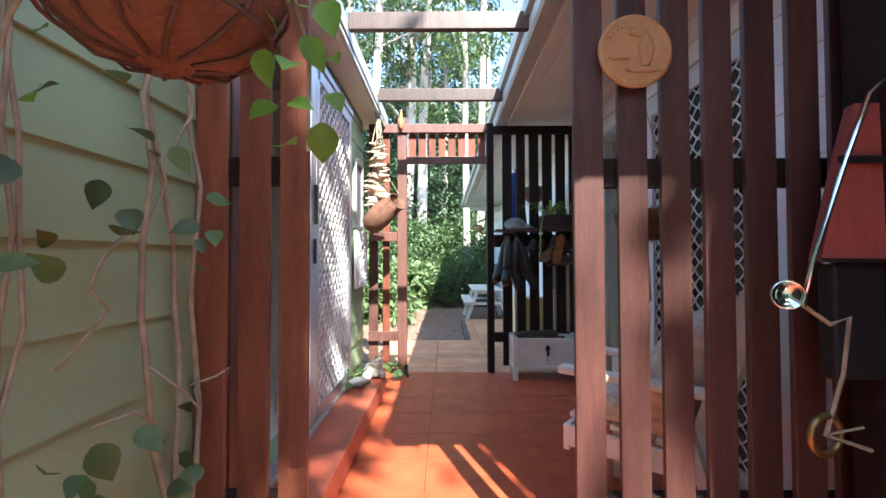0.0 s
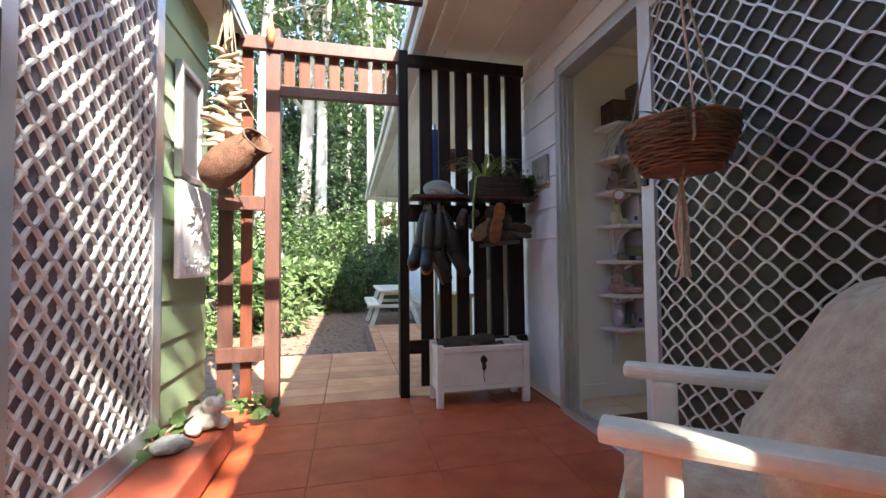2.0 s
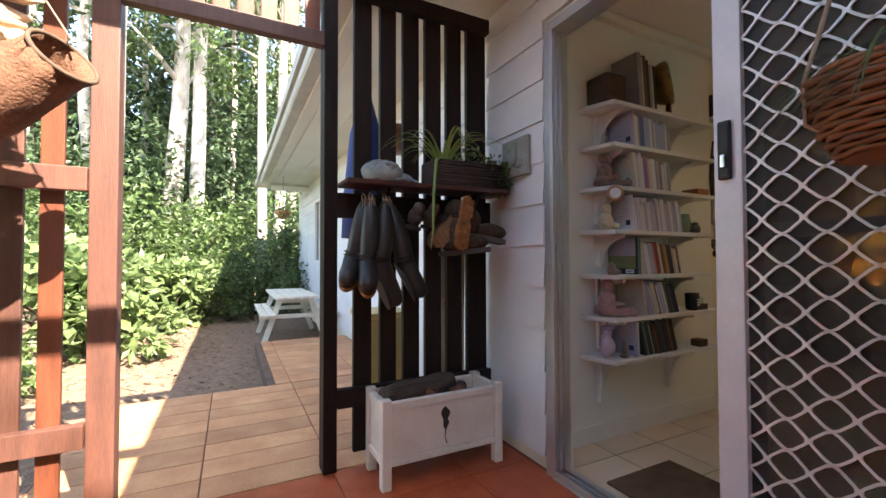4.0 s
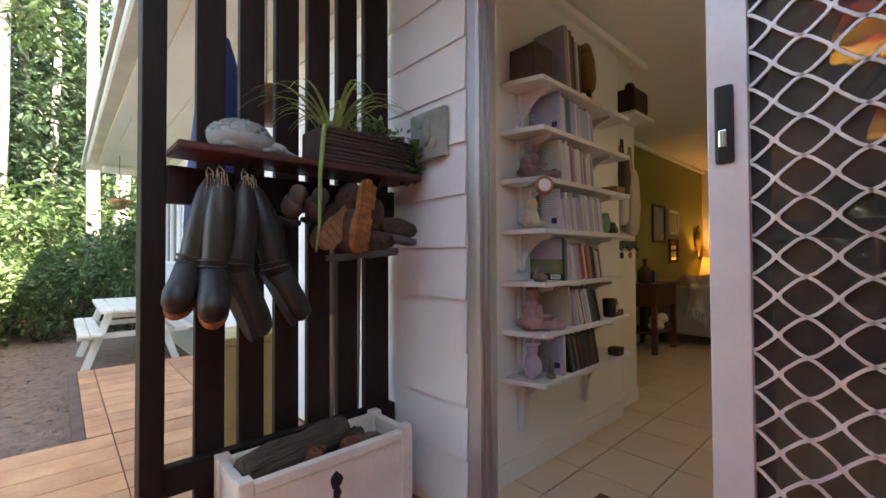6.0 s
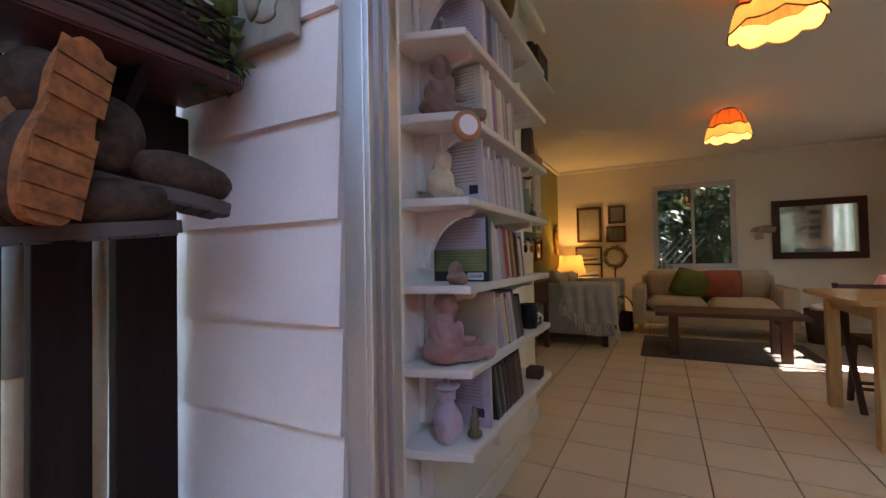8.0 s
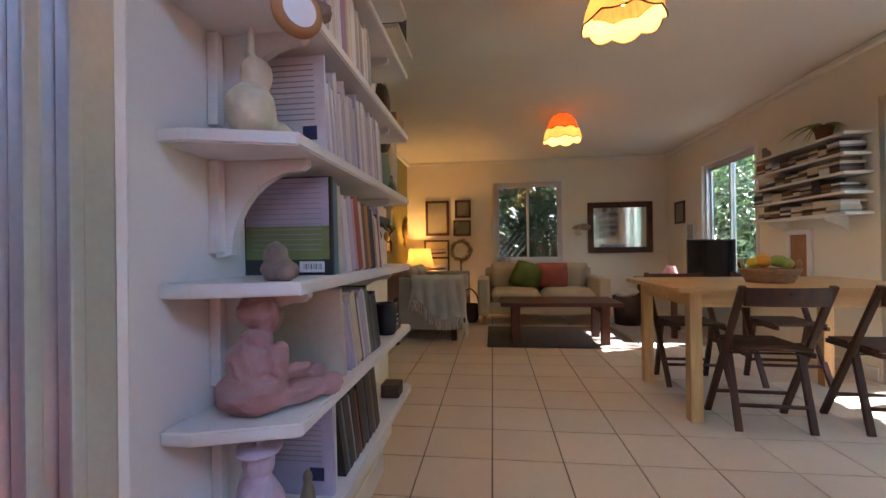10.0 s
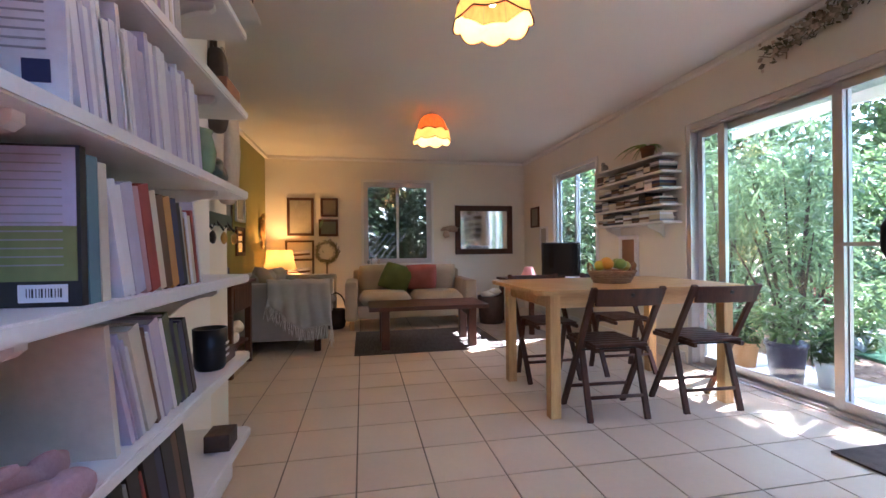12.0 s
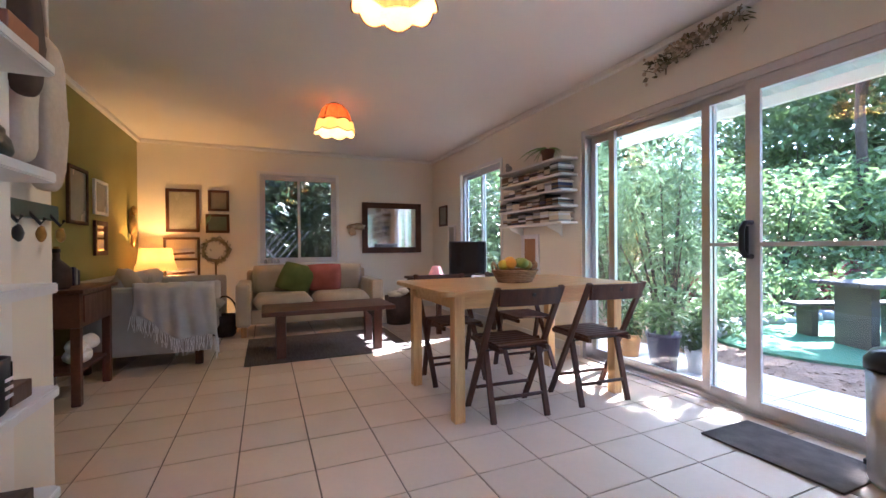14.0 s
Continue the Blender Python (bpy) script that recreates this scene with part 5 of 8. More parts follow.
tagged(part("rug", block(6.05, 7.3, 1.25, 1.93, 0.003, 0.011, 0.003), M["rug2"]), "pale grey rug beside the sofa", "rug")

# dark side table with bottles
sd = thing("side_table", (0, 0, 0.002), "dark mahogany side table against the olive wall", "table")
part("tabletop", block(5.30, 5.98, 4.34, 4.78, 0.72, 0.745, 0.005), M["mahogany"], sd)
part("apron", block(5.34, 5.94, 4.37, 4.76, 0.50, 0.719, 0.003), M["mahogany"], sd)
for x in (5.34, 5.89):
    for y in (4.37, 4.71):
        part("leg", block(x, x + 0.05, y, y + 0.05, 0, 0.499, 0.005), M["mahogany"], sd)
part("shelf", block(5.36, 5.92, 4.39, 4.74, 0.20, 0.22, 0.003), M["mahogany"], sd)
part("drawer", block(5.40, 5.88, 4.364, 4.369, 0.53, 0.70, 0.001), M["mahogany"], sd)
b1 = thing("bottle", (5.45, 4.52, 0.747), "dark stoneware bottle in a wicker sleeve", "bottle")
part("body", lathe(bmesh.new(), [(0.06, 0), (0.075, 0.02), (0.075, 0.13), (0.04, 0.17), (0.018, 0.19), (0.018, 0.235)], 20), M["darkwicker"], b1, smooth=True)
part("cap", lathe(bmesh.new(), [(0.021, 0.236), (0.021, 0.26)], 14), M["black"], b1)
b2 = thing("bottle", (5.62, 4.58, 0.747), "tall dark glass bottle with a gilt neck", "bottle")
part("body", lathe(bmesh.new(), [(0.035, 0), (0.038, 0.01), (0.038, 0.14), (0.014, 0.20), (0.014, 0.25)], 18), shade_of("dark_glass", (0.02, 0.025, 0.02), 0.1), b2, smooth=True)
part("cap", lathe(bmesh.new(), [(0.017, 0.25), (0.017, 0.275)], 14), M["gilt"], b2)
for i in range(3):
    q = thing("book", (5.72 + 0.035 * i, 4.52, 0.747), "small dark blue book standing on the side table", "book", "books on the side table")
    part("cover", block(0, 0.028, 0, 0.12, 0, 0.13 - 0.012 * i, 0.002), BOOKM["navy" if i != 1 else "grey"], q)
doll("soft_toy", (5.62, 4.47, 0.224), [((0, 0, 0.05), (0.10, 0.08, 0.055)), ((0.06, -0.04, 0.13), (0.07, 0.06, 0.055)), ((-0.05, 0.0, 0.12), (0.06, 0.06, 0.05))], M["throw"], "white woolly soft toy under the side table", "soft toy")

# table lamp on a small corner table
lt = thing("lamp_table", (8.14, 4.53, 0.002), "small dark wooden lamp table in the corner", "table")
part("tabletop", block(-0.22, 0.22, -0.22, 0.22, 0.55, 0.575, 0.004), M["mahogany"], lt)
for x in (-0.19, 0.15):
    for y in (-0.19, 0.15):
        part("leg", block(x, x + 0.04, y, y + 0.04, 0, 0.549, 0.003), M["mahogany"], lt)
lamp = thing("table_lamp", (8.14, 4.53, 0.579), "lit table lamp with a cream pleated shade", "lamp")
part("base", lathe(bmesh.new(), [(0.11, 0), (0.125, 0.02), (0.105, 0.06), (0.06, 0.10), (0.02, 0.13), (0.012, 0.20)], 24), M["white"], lamp, smooth=True)
part("shade", lathe(bmesh.new(), [(0.222, 0.15), (0.212, 0.225), (0.20, 0.228), (0.178, 0.38), (0.168, 0.43)], 40, close=False, wave=lambda a, j: (0.003 * math.sin(a * 20), 0)), M["lampshade"], lamp, smooth=True)
part("bulb", blob(bmesh.new(), (0, 0, 0.26), (0.028, 0.028, 0.035), 1, 0, 2), M["filament"], lamp, smooth=True)
bulb(8.14, 4.53, 0.86, 3.8, 0.04, (1.0, 0.50, 0.13))


# ---- the room: walls ----
def picture(y, z, w, h, mount, art, label, m, fw=0.03, depth=0.025, name="picture_frame"):
    p = thing(name, m, label, "picture", "pictures on the walls")
    for x0, x1, lo, hi in ((0, fw, 0, h), (w - fw, w, 0, h), (fw, w - fw, 0, fw), (fw, w - fw, h - fw, h)):
        part("moulding", block(x0, x1, -depth, 0, lo, hi, 0.004), mount, p)
    part("print", block(fw, w - fw, -0.012, -0.004, fw, h - fw), art, p)
    return p


ART = [shade_of("soft_print_%d" % i, c, 0.25, scale=5) for i, c in enumerate(((0.34, 0.33, 0.28), (0.26, 0.22, 0.16), (0.18, 0.20, 0.16), (0.45, 0.42, 0.36), (0.30, 0.34, 0.36), (0.42, 0.22, 0.12)))]
WEST_FACING = lambda y, z: pose(XF - 0.002, y, z, 0, 0, -90)
picture(0, 0, 0.39, 0.58, M["walnut"], ART[0], "tall framed print in a dark wood frame", WEST_FACING(4.49, 1.22), 0.04)
picture(0, 0, 0.26, 0.29, M["walnut"], ART[1], "small dark framed print", WEST_FACING(4.00, 1.51), 0.035)
picture(0, 0, 0.29, 0.26, M["walnut"], ART[2], "small dark framed print of a fish", WEST_FACING(4.03, 1.21), 0.035)
rk = thing("magazine_rack", WEST_FACING(4.52, 0.58), "wooden wall rack holding rolled magazines", "rack")
for z in (0.0, 0.26, 0.54):
    part("rail", block(0, 0.42, -0.04, -0.01, z, z + 0.03, 0.003), M["tanleather"], rk)
for x in (0.0, 0.39):
    part("post", block(x, x + 0.03, -0.03, -0.002, 0.03, 0.54, 0.003), M["tanleather"], rk)
for z in (0.06, 0.32):
    for i in range(3):
        part("magazine", tube(bmesh.new(), [(0.05, -0.05 - 0.012 * i, z + 0.03 * i), (0.36, -0.05 - 0.012 * i, z + 0.03 * i + 0.02)], 0.028, 10), M["paper"] if i != 1 else BOOKM["brown"], rk, smooth=True)
wr = thing("wreath", WEST_FACING(3.91, 0.97), "dried grey-green leaf wreath with a ribbon", "wreath")
b = bmesh.new()
for i in range(320):
    a = rng.uniform(0, 2 * math.pi)
    p = Vector((math.cos(a) * (0.15 + rng.gauss(0, 0.018)), -0.03 + rng.gauss(0, 0.012), math.sin(a) * (0.15 + rng.gauss(0, 0.018))))
    w_ = (Vector((-math.sin(a), 0, math.cos(a))) + rnd_dir(rng) * 0.8).normalized()
    leaf_face(b, p, w_, w_.orthogonal().normalized(), rng.uniform(0.03, 0.06), 0.022)
part("foliage", b, shade_of("dried_leaf", (0.30, 0.28, 0.19), 0.9, vary=0.5, island=True), wr)
part("ring", tube(bmesh.new(), [(0.15 * math.cos(a), -0.02, 0.15 * math.sin(a)) for a in (2 * math.pi * i / 24 for i in range(25))], 0.016, 8, False), M["vine"], wr, smooth=True)
part("ribbon", block(-0.012, 0.012, -0.035, -0.03, -0.36, -0.15), M["tanleather"], wr)
mr = thing("wall_mirror", WEST_FACING(1.885, 0.905), "rectangular mirror in a wide dark wood frame", "mirror")
for x0, x1, lo, hi in ((0, 0.09, 0, 0.80), (0.89, 0.98, 0, 0.80), (0.09, 0.89, 0, 0.09), (0.09, 0.89, 0.71, 0.80)):
    part("moulding", block(x0, x1, -0.03, 0, lo, hi, 0.006), M["walnut"], mr)
part("glass", block(0.09, 0.89, -0.012, -0.002, 0.09, 0.71), M["mirror"], mr)
orn = thing("wall_ornament", WEST_FACING(1.98, 1.32), "pale carved bird ornament hanging beside the mirror", "ornament")
part("body", blob(bmesh.new(), (0.0, -0.05, 0.0), (0.14, 0.03, 0.05), 5, 0.4), M["driftwood"], orn, smooth=True)
part("wing", blob(bmesh.new(), (-0.06, -0.06, -0.08), (0.05, 0.02, 0.06), 8, 0.5), M["driftwood"], orn, smooth=True)
SOUTH = lambda x, z: pose(x, YN - 0.002, z, 0, 0, 0)
picture(0, 0, 0.42, 0.50, M["tanleather"], ART[4], "framed pale print on the olive wall", SOUTH(6.40, 1.22), 0.03)
picture(0, 0, 0.36, 0.34, M["white"], ART[3], "white framed print on the olive wall", SOUTH(6.98, 1.34), 0.03)
picture(0, 0, 0.34, 0.34, M["walnut"], M["mirror"], "small dark framed mirror on the olive wall", SOUTH(6.98, 0.94), 0.045)
sc = thing("wall_sconce", SOUTH(8.12, 1.30), "gilded carved figure sconce on the olive wall", "sconce")
part("carving", blob(blob(blob(bmesh.new(), (0, -0.04, 0.0), (0.05, 0.035, 0.16), 2, 0.5), (0.01, -0.05, 0.17), (0.035, 0.03, 0.05), 4, 0.4), (0, -0.04, -0.18), (0.03, 0.025, 0.09), 7, 0.5), M["gilt"], sc, smooth=True)
NORTH = lambda x, z: pose(x, YS + 0.002, z, 0, 0, 180)
picture(0, 0, 0.30, 0.32, M["walnut"], ART[0], "small framed print beside the corner", NORTH(8.20, 1.32), 0.03)
picture(0, 0, 0.26, 0.34, M["white"], ART[3], "small white framed print", NORTH(7.86, 0.98), 0.03)
picture(0, 0, 0.30, 0.46, M["paper"], ART[5], "rust coloured print in a cream frame under the shelves", NORTH(5.86, 0.66), 0.045)

# magazine shelves on the south wall
for k, z in enumerate((1.80, 1.653, 1.513, 1.371, 1.22)):
    sh = thing("wall_shelf", (0, 0, z), "white wall shelf stacked with books and boxes", "shelf", "shelves on the south wall")
    part("board", block(4.985, 6.06, YS + 0.003, 0.875, -0.02, 0, 0.003), M["white"], sh)
    if k in (4,):
        for x in (5.2, 5.85):
            part("bracket", sweep(bmesh.new(), [(0, 0), (0.18, 0), (0.16, -0.03), (0.05, -0.07), (0, -0.12)], 0, 0.018, m=Matrix.Translation((x, YS + 0.003, -0.021)) @ Matrix(((0, 0, 1, 0), (1, 0, 0, 0), (0, 1, 0, 0), (0, 0, 0, 1)))), M["white"], sh)
    if k > 0:
        x = 5.03
        while x < 5.95:
            w = min(rng.uniform(0.07, 0.14), 6.05 - x)
            zz = z + 0.0005
            for i in range(rng.randint(3, 5)):
                t = rng.uniform(0.012, 0.027)
                d = rng.uniform(0.13, 0.19)
                bk = thing("book", (x, 0.868 - d, zz), "book lying in a stack on the white shelf", "book", "stacked books")
                part("cover", block(0, w, 0, d, 0, t, 0.002), BOOKM[rng.choice(["grey", "brown", "brown", "cream", "black", "black", "navy", "white", "cream", "grey"])], bk)
                zz += t + 0.0005
            x += w + rng.uniform(0.003, 0.015)
pp = thing("potted_plant", (5.28, 0.79, 1.80), "trailing strap-leaf plant in a terracotta pot on the top shelf", "plant")
part("pot", lathe(bmesh.new(), [(0.045, 0), (0.06, 0.09), (0.066, 0.09), (0.066, 0.115), (0.056, 0.115), (0.052, 0.09)], 20), shade_of("dark_terracotta", (0.20, 0.10, 0.06), 0.8), pp, smooth=True)
b = bmesh.new()
for i in range(26):
    a, L = rng.uniform(0, 6.28), rng.uniform(0.12, 0.3)
    d = Vector((math.cos(a), math.sin(a), 0))
    if d.y < -0.3:
        d.y *= 0.3
    pts = [d * (L * k / 5) + Vector((0, 0, 0.11 + 0.5 * L * (k / 5) - 0.75 * L * (k / 5) ** 2)) for k in range(6)]
    tube(b, pts, [0.006, 0.006, 0.005, 0.004, 0.003, 0.001], 4)
part("foliage", b, M["strap"], pp)
doll("figurine", (5.95, 0.80, 1.80), [((0, 0, 0.04), (0.05, 0.03, 0.045)), ((0.03, 0, 0.09), (0.025, 0.02, 0.03))], M["stone"], "grey stone figurine on the top shelf", "figurine")

# dried flower swag above the sliding door
sw = thing("flower_swag", (3.87, YS + 0.003, 2.27), "dried flower swag with twigs above the door", "swag")
b = bmesh.new()
for i in range(26):
    x = rng.uniform(-0.30, 0.30)
    tube(b, [(x, 0.02, 0.10 - 0.2 * (x + 0.3) + rng.gauss(0, 0.02)), (x + rng.uniform(-0.14, 0.14), 0.05, 0.10 - 0.2 * (x + 0.3) + rng.gauss(0, 0.05))], 0.004, 4)
part("weave", b, M["vine"], sw)
b = bmesh.new()
for i in range(110):
    x = rng.gauss(0, 0.14)
    r_ = rng.uniform(0.010, 0.020)
    blob(b, (x, 0.03 + rng.random() * 0.05, 0.04 - 0.1 * x + rng.gauss(0, 0.03)), (r_, r_ * 0.8, r_), i, 0.5, 1)
part("blossom", b, shade_of("dried_petal", (0.45, 0.36, 0.27), 0.9, vary=0.6, island=True), sw)


b = bmesh.new()
for i in range(130):
    x = rng.uniform(-0.34, 0.34)
    w_ = (rnd_dir(rng) + Vector((0.5 if x > 0 else -0.5, 0.5, 0))).normalized()
    leaf_face(b, Vector((x, 0.03, 0.04 - 0.1 * x + rng.gauss(0, 0.03))), w_, w_.orthogonal().normalized(), rng.uniform(0.03, 0.07), 0.02)
part("foliage", b, shade_of("dried_olive_leaf", (0.16, 0.15, 0.09), 0.9, vary=0.5, island=True), sw)
for i, (y, r, h, c) in enumerate(((3.22, 0.03, 0.09, (0.45, 0.47, 0.5)), (3.12, 0.024, 0.07, (0.5, 0.5, 0.46)), (3.28, 0.02, 0.06, (0.30, 0.33, 0.36)))):
    jr = part("jar", lathe(bmesh.new(), [(r * 0.8, 0), (r, h * 0.15), (r, h * 0.7), (r * 0.6, h * 0.85), (r * 0.65, h)], 16), shade_of("sill_glass_%d" % i, c, 0.2), smooth=True, at=pose(8.49, y, 0.775))
    tagged(jr, "small pale glass jar on the window sill", "jar", "jars on the sill")


# ---- the room: pendants, desk, mats ----
def pendant(x, y):
    p = thing("pendant_lamp", (x, y, ZC), "lit ceiling lamp with a scalloped orange fabric shade", "lamp", "ceiling lamps")
    part("rose", lathe(bmesh.new(), [(0.02, -0.05), (0.05, -0.02), (0.055, -0.002)], 20), M["walnut"], p, smooth=True)
    scallop = lambda a, j: (0.007 * abs(math.sin(a * 4)), (0.020 * abs(math.sin(a * 4)) if j == 0 else 0))
    part("shade", lathe(bmesh.new(), [(0.166, -0.205), (0.154, -0.145), (0.125, -0.07), (0.085, -0.022)], 64, close=False, wave=scallop), M["shade"], p, smooth=True)
    part("frill", lathe(bmesh.new(), [(0.193, -0.275), (0.188, -0.245), (0.178, -0.215), (0.169, -0.19)], 64, close=False, wave=lambda a, j: (0.008 * abs(math.sin(a * 4)), (-0.026, -0.012, 0.012, 0.020)[j] * abs(math.sin(a * 4)))), M["shadetrim"], p, "cream scalloped frill", smooth=True)
    # disc added to close the shade top and stop light spilling upward
    part("cap", lathe(bmesh.new(), [(0.086, -0.021), (0.05, -0.012), (0.02, -0.012)], 32), M["shade"], p, smooth=True)
    for r, z0, k in ((0.196, -0.278, -0.026), (0.171, -0.192, 0.020)):
        part("braid", tube(bmesh.new(), [((r + 0.008 * abs(math.sin(a * 4))) * math.cos(a), (r + 0.008 * abs(math.sin(a * 4))) * math.sin(a), z0 + k * abs(math.sin(a * 4))) for a in (2 * math.pi * i / 64 for i in range(65))], 0.0045, 6, False), M["shadebraid"], p, "brown braid edging", smooth=True)
    for i in range(8):
        a = 2 * math.pi * i / 8
        part("rib", tube(bmesh.new(), [(r * math.cos(a), r * math.sin(a), z) for r, z in ((0.087, -0.022), (0.127, -0.07), (0.156, -0.145), (0.168, -0.200))], 0.0032, 5), M["shadebraid"], p, smooth=True)
    part("bulb", blob(bmesh.new(), (0, 0, -0.15), (0.026, 0.026, 0.05), 1, 0, 2), M["filament"], p, smooth=True)
    bulb(x, y, ZC - 0.22, 0.85, 0.03, (1.0, 0.70, 0.36))


pendant(3.92, 2.71)
pendant(6.25, 2.635)
dk = thing("desk", (0, 0, 0.002), "low dark desk under the side window", "desk")
part("top", block(6.30, 7.45, 0.72, 1.54, 0.57, 0.60, 0.004), M["walnut"], dk)
for x in (6.33, 7.36):
    for y in (0.75, 1.46):
        part("leg", block(x, x + 0.05, y, y + 0.05, 0, 0.569, 0.003), M["walnut"], dk)
mo = thing("monitor", (6.62, 0.98, 0.603), "black flat screen monitor on the desk", "monitor")
part("housing", block(-0.02, 0.02, -0.25, 0.25, 0.04, 0.46, 0.006), M["black"], mo)
part("display", block(-0.024, -0.0205, -0.235, 0.235, 0.06, 0.445), M["screen"], mo)
part("stand", block(-0.015, 0.03, -0.04, 0.04, 0.01, 0.14, 0.004), M["black"], mo)
part("foot", block(-0.08, 0.10, -0.11, 0.11, 0, 0.012, 0.004), M["black"], mo)
pk = thing("table_lamp", (6.55, 1.43, 0.603), "small lamp with a pink fabric shade on the desk", "lamp")
part("base", lathe(bmesh.new(), [(0.05, 0), (0.05, 0.01), (0.015, 0.02), (0.012, 0.09)], 18), M["white"], pk, smooth=True)
part("shade", lathe(bmesh.new(), [(0.095, 0.06), (0.05, 0.17)], 28, close=False), M["pinkshade"], pk, smooth=True)
wb = thing("laundry_basket", (7.2, 1.70, 0.012), "dark wicker basket with folded white cloths", "basket")
part("body", lathe(bmesh.new(), [(0.15, 0), (0.18, 0.36), (0.165, 0.36), (0.14, 0.02)], 24), M["darkwicker"], wb, smooth=True)
part("cloth", blob(blob(bmesh.new(), (0.02, 0.03, 0.37), (0.12, 0.09, 0.05), 2, 0.3), (-0.03, -0.05, 0.41), (0.08, 0.08, 0.045), 4, 0.3), M["throw"], wb, smooth=True)
hb = thing("handled_basket", (7.35, 3.72, 0.002), "dark wicker basket with a tall hoop handle", "basket")
part("body", lathe(bmesh.new(), [(0.10, 0), (0.14, 0.10), (0.13, 0.24), (0.12, 0.24), (0.12, 0.02)], 20), M["darkwicker"], hb, smooth=True)
part("handle", tube(bmesh.new(), [(0, 0.13 * math.cos(a), 0.23 + 0.22 * math.sin(a)) for a in (math.pi * i / 12 for i in range(13))], 0.009, 8), M["darkwicker"], hb, smooth=True)
tagged(part("door_mat", block(2.90, 3.49, 0.80, 1.185, 0.003, 0.014, 0.004), M["mat"]), "dark grey-brown rectangular door mat", "mat")
tagged(part("door_mat", block(2.06, 2.50, 2.85, 3.56, 0.003, 0.016, 0.004), M["coir"]), "brown coir door mat inside the door", "mat")
bin_ = thing("bin", (2.81, 0.93, 0.016), "black and grey pedal bin beside the door", "bin")
part("body", lathe(bmesh.new(), [(0.105, 0), (0.115, 0.02), (0.12, 0.47)], 28), M["alu"], bin_, smooth=True)
part("lid", lathe(bmesh.new(), [(0.127, 0.47), (0.127, 0.51), (0.10, 0.55), (0.001, 0.56)], 28), M["black"], bin_, smooth=True)
part("pedal", block(0.02, 0.16, -0.14, -0.06, 0.014, 0.04, 0.006), M["black"], bin_)


# ---- the passage: things on the green wall ----
rng = random.Random(11)
wnd = tagged(new("window_3"), "small aluminium window with a dark fly screen on the green wall", kind="structure")
for y0, y1, z0, z1 in ((3.63, 3.66, 1.37, 1.96), (3.91, 3.94, 1.37, 1.96), (3.66, 3.91, 1.37, 1.40), (3.66, 3.91, 1.93, 1.96)):
    part("window_frame", block(-0.25, -0.215, y0, y1, z0, z1, 0.003), M["alu"], wnd)
part("fly_screen", block(-0.245, -0.235, 3.66, 3.91, 1.40, 1.93), M["flymesh"], wnd)

pq = thing("wall_plaque", (-0.229, 3.81, 0.86), "white plaster wall plaque with a raised sun", "plaque")
part("slab", block(0, 0.03, -0.23, 0.23, 0, 0.485, 0.012), M["plaster"], pq)
b = bmesh.new()
blob(b, (0.03, 0, 0.29), (0.016, 0.055, 0.055), 2, 0.1, 2)
for i in range(14):
    a = 2 * math.pi * i / 14
    L = 0.15 if i % 2 else 0.11
    tube(b, [(0.031, 0.065 * math.cos(a), 0.29 + 0.065 * math.sin(a)), (0.031, L * math.cos(a + 0.1), 0.29 + L * math.sin(a + 0.1))], [0.012, 0.003], 6)
for i in range(24):
    blob(b, (0.03, rng.uniform(-0.20, 0.20), rng.uniform(0.03, 0.13)), (0.008, 0.02, 0.02), i, 0.4, 1)
part("relief", b, M["plaster"], pq, smooth=True)

# painting inside the green house
picture(0, 0, 0.80, 1.0, shade_of("grey_brown_frame", (0.17, 0.15, 0.13), 0.6), ART[3], "large framed animal print inside the doorway", pose(-1.598, 2.62, 0.98, 0, 0, 90) , 0.09, name="painting")
part("motif", blob(blob(blob(bmesh.new(), (0.36, -0.02, 0.50), (0.16, 0.012, 0.15), 3, 0.4), (0.5, -0.02, 0.36), (0.10, 0.012, 0.16), 5, 0.4), (0.22, -0.02, 0.35), (0.09, 0.012, 0.16), 6, 0.4), M["tanleather"], bpy.data.objects["painting"], smooth=True)
tagged(part("dado_panel", block(-1.597, -1.575, 0.72, 3.38, 0.182, 0.85, 0.004), M["white"]), "white painted dado panel inside the doorway", kind="structure")

# driftwood mobile with a coconut-fibre cone
mob = thing("driftwood_mobile", (-0.08, 3.86, 2.44), "hanging rope of driftwood pieces above a fibre cone", "mobile")
b = bmesh.new()
tube(b, [(0, 0, 0), (0.01, 0, -0.5), (0, 0, -0.95)], 0.008, 6)
for k in range(5):
    tube(b, [(0.02 * math.sin(k), 0.02 * math.cos(k), 0.0), (0.05 * math.sin(k * 2.3), 0.04 * math.cos(k * 2.3), -0.32)], 0.006, 5)
part("rope", b, M["vine"], mob)
for i in range(24):
    z = -0.30 - 0.024 * i
    a = rng.uniform(-0.6, 0.6) + (math.pi / 2 if i % 5 == 0 else 0)
    L = rng.uniform(0.06, 0.13)
    d = Vector((math.cos(a), math.sin(a), rng.uniform(-0.25, 0.25)))
    o = Vector((rng.uniform(-0.02, 0.02), rng.uniform(-0.02, 0.02), z))
    r = rng.uniform(0.012, 0.026)
    part("driftwood", tube(bmesh.new(), [o - d * L, o - d * L * 0.5 + Vector((0, 0, 0.01)), o, o + d * L * 0.6 - Vector((0, 0, 0.008)), o + d * L], [r * 0.3, r * 0.8, r, r * 0.85, r * 0.25], 7), M["driftwood"], mob, smooth=True)
cone = thing("fibre_cone", (-0.15, 3.83, 1.40), "brown bark scoop basket hanging below the driftwood", "basket")
TILT = pose(0, 0, 0, 0, 52, -12)
b = bmesh.new()
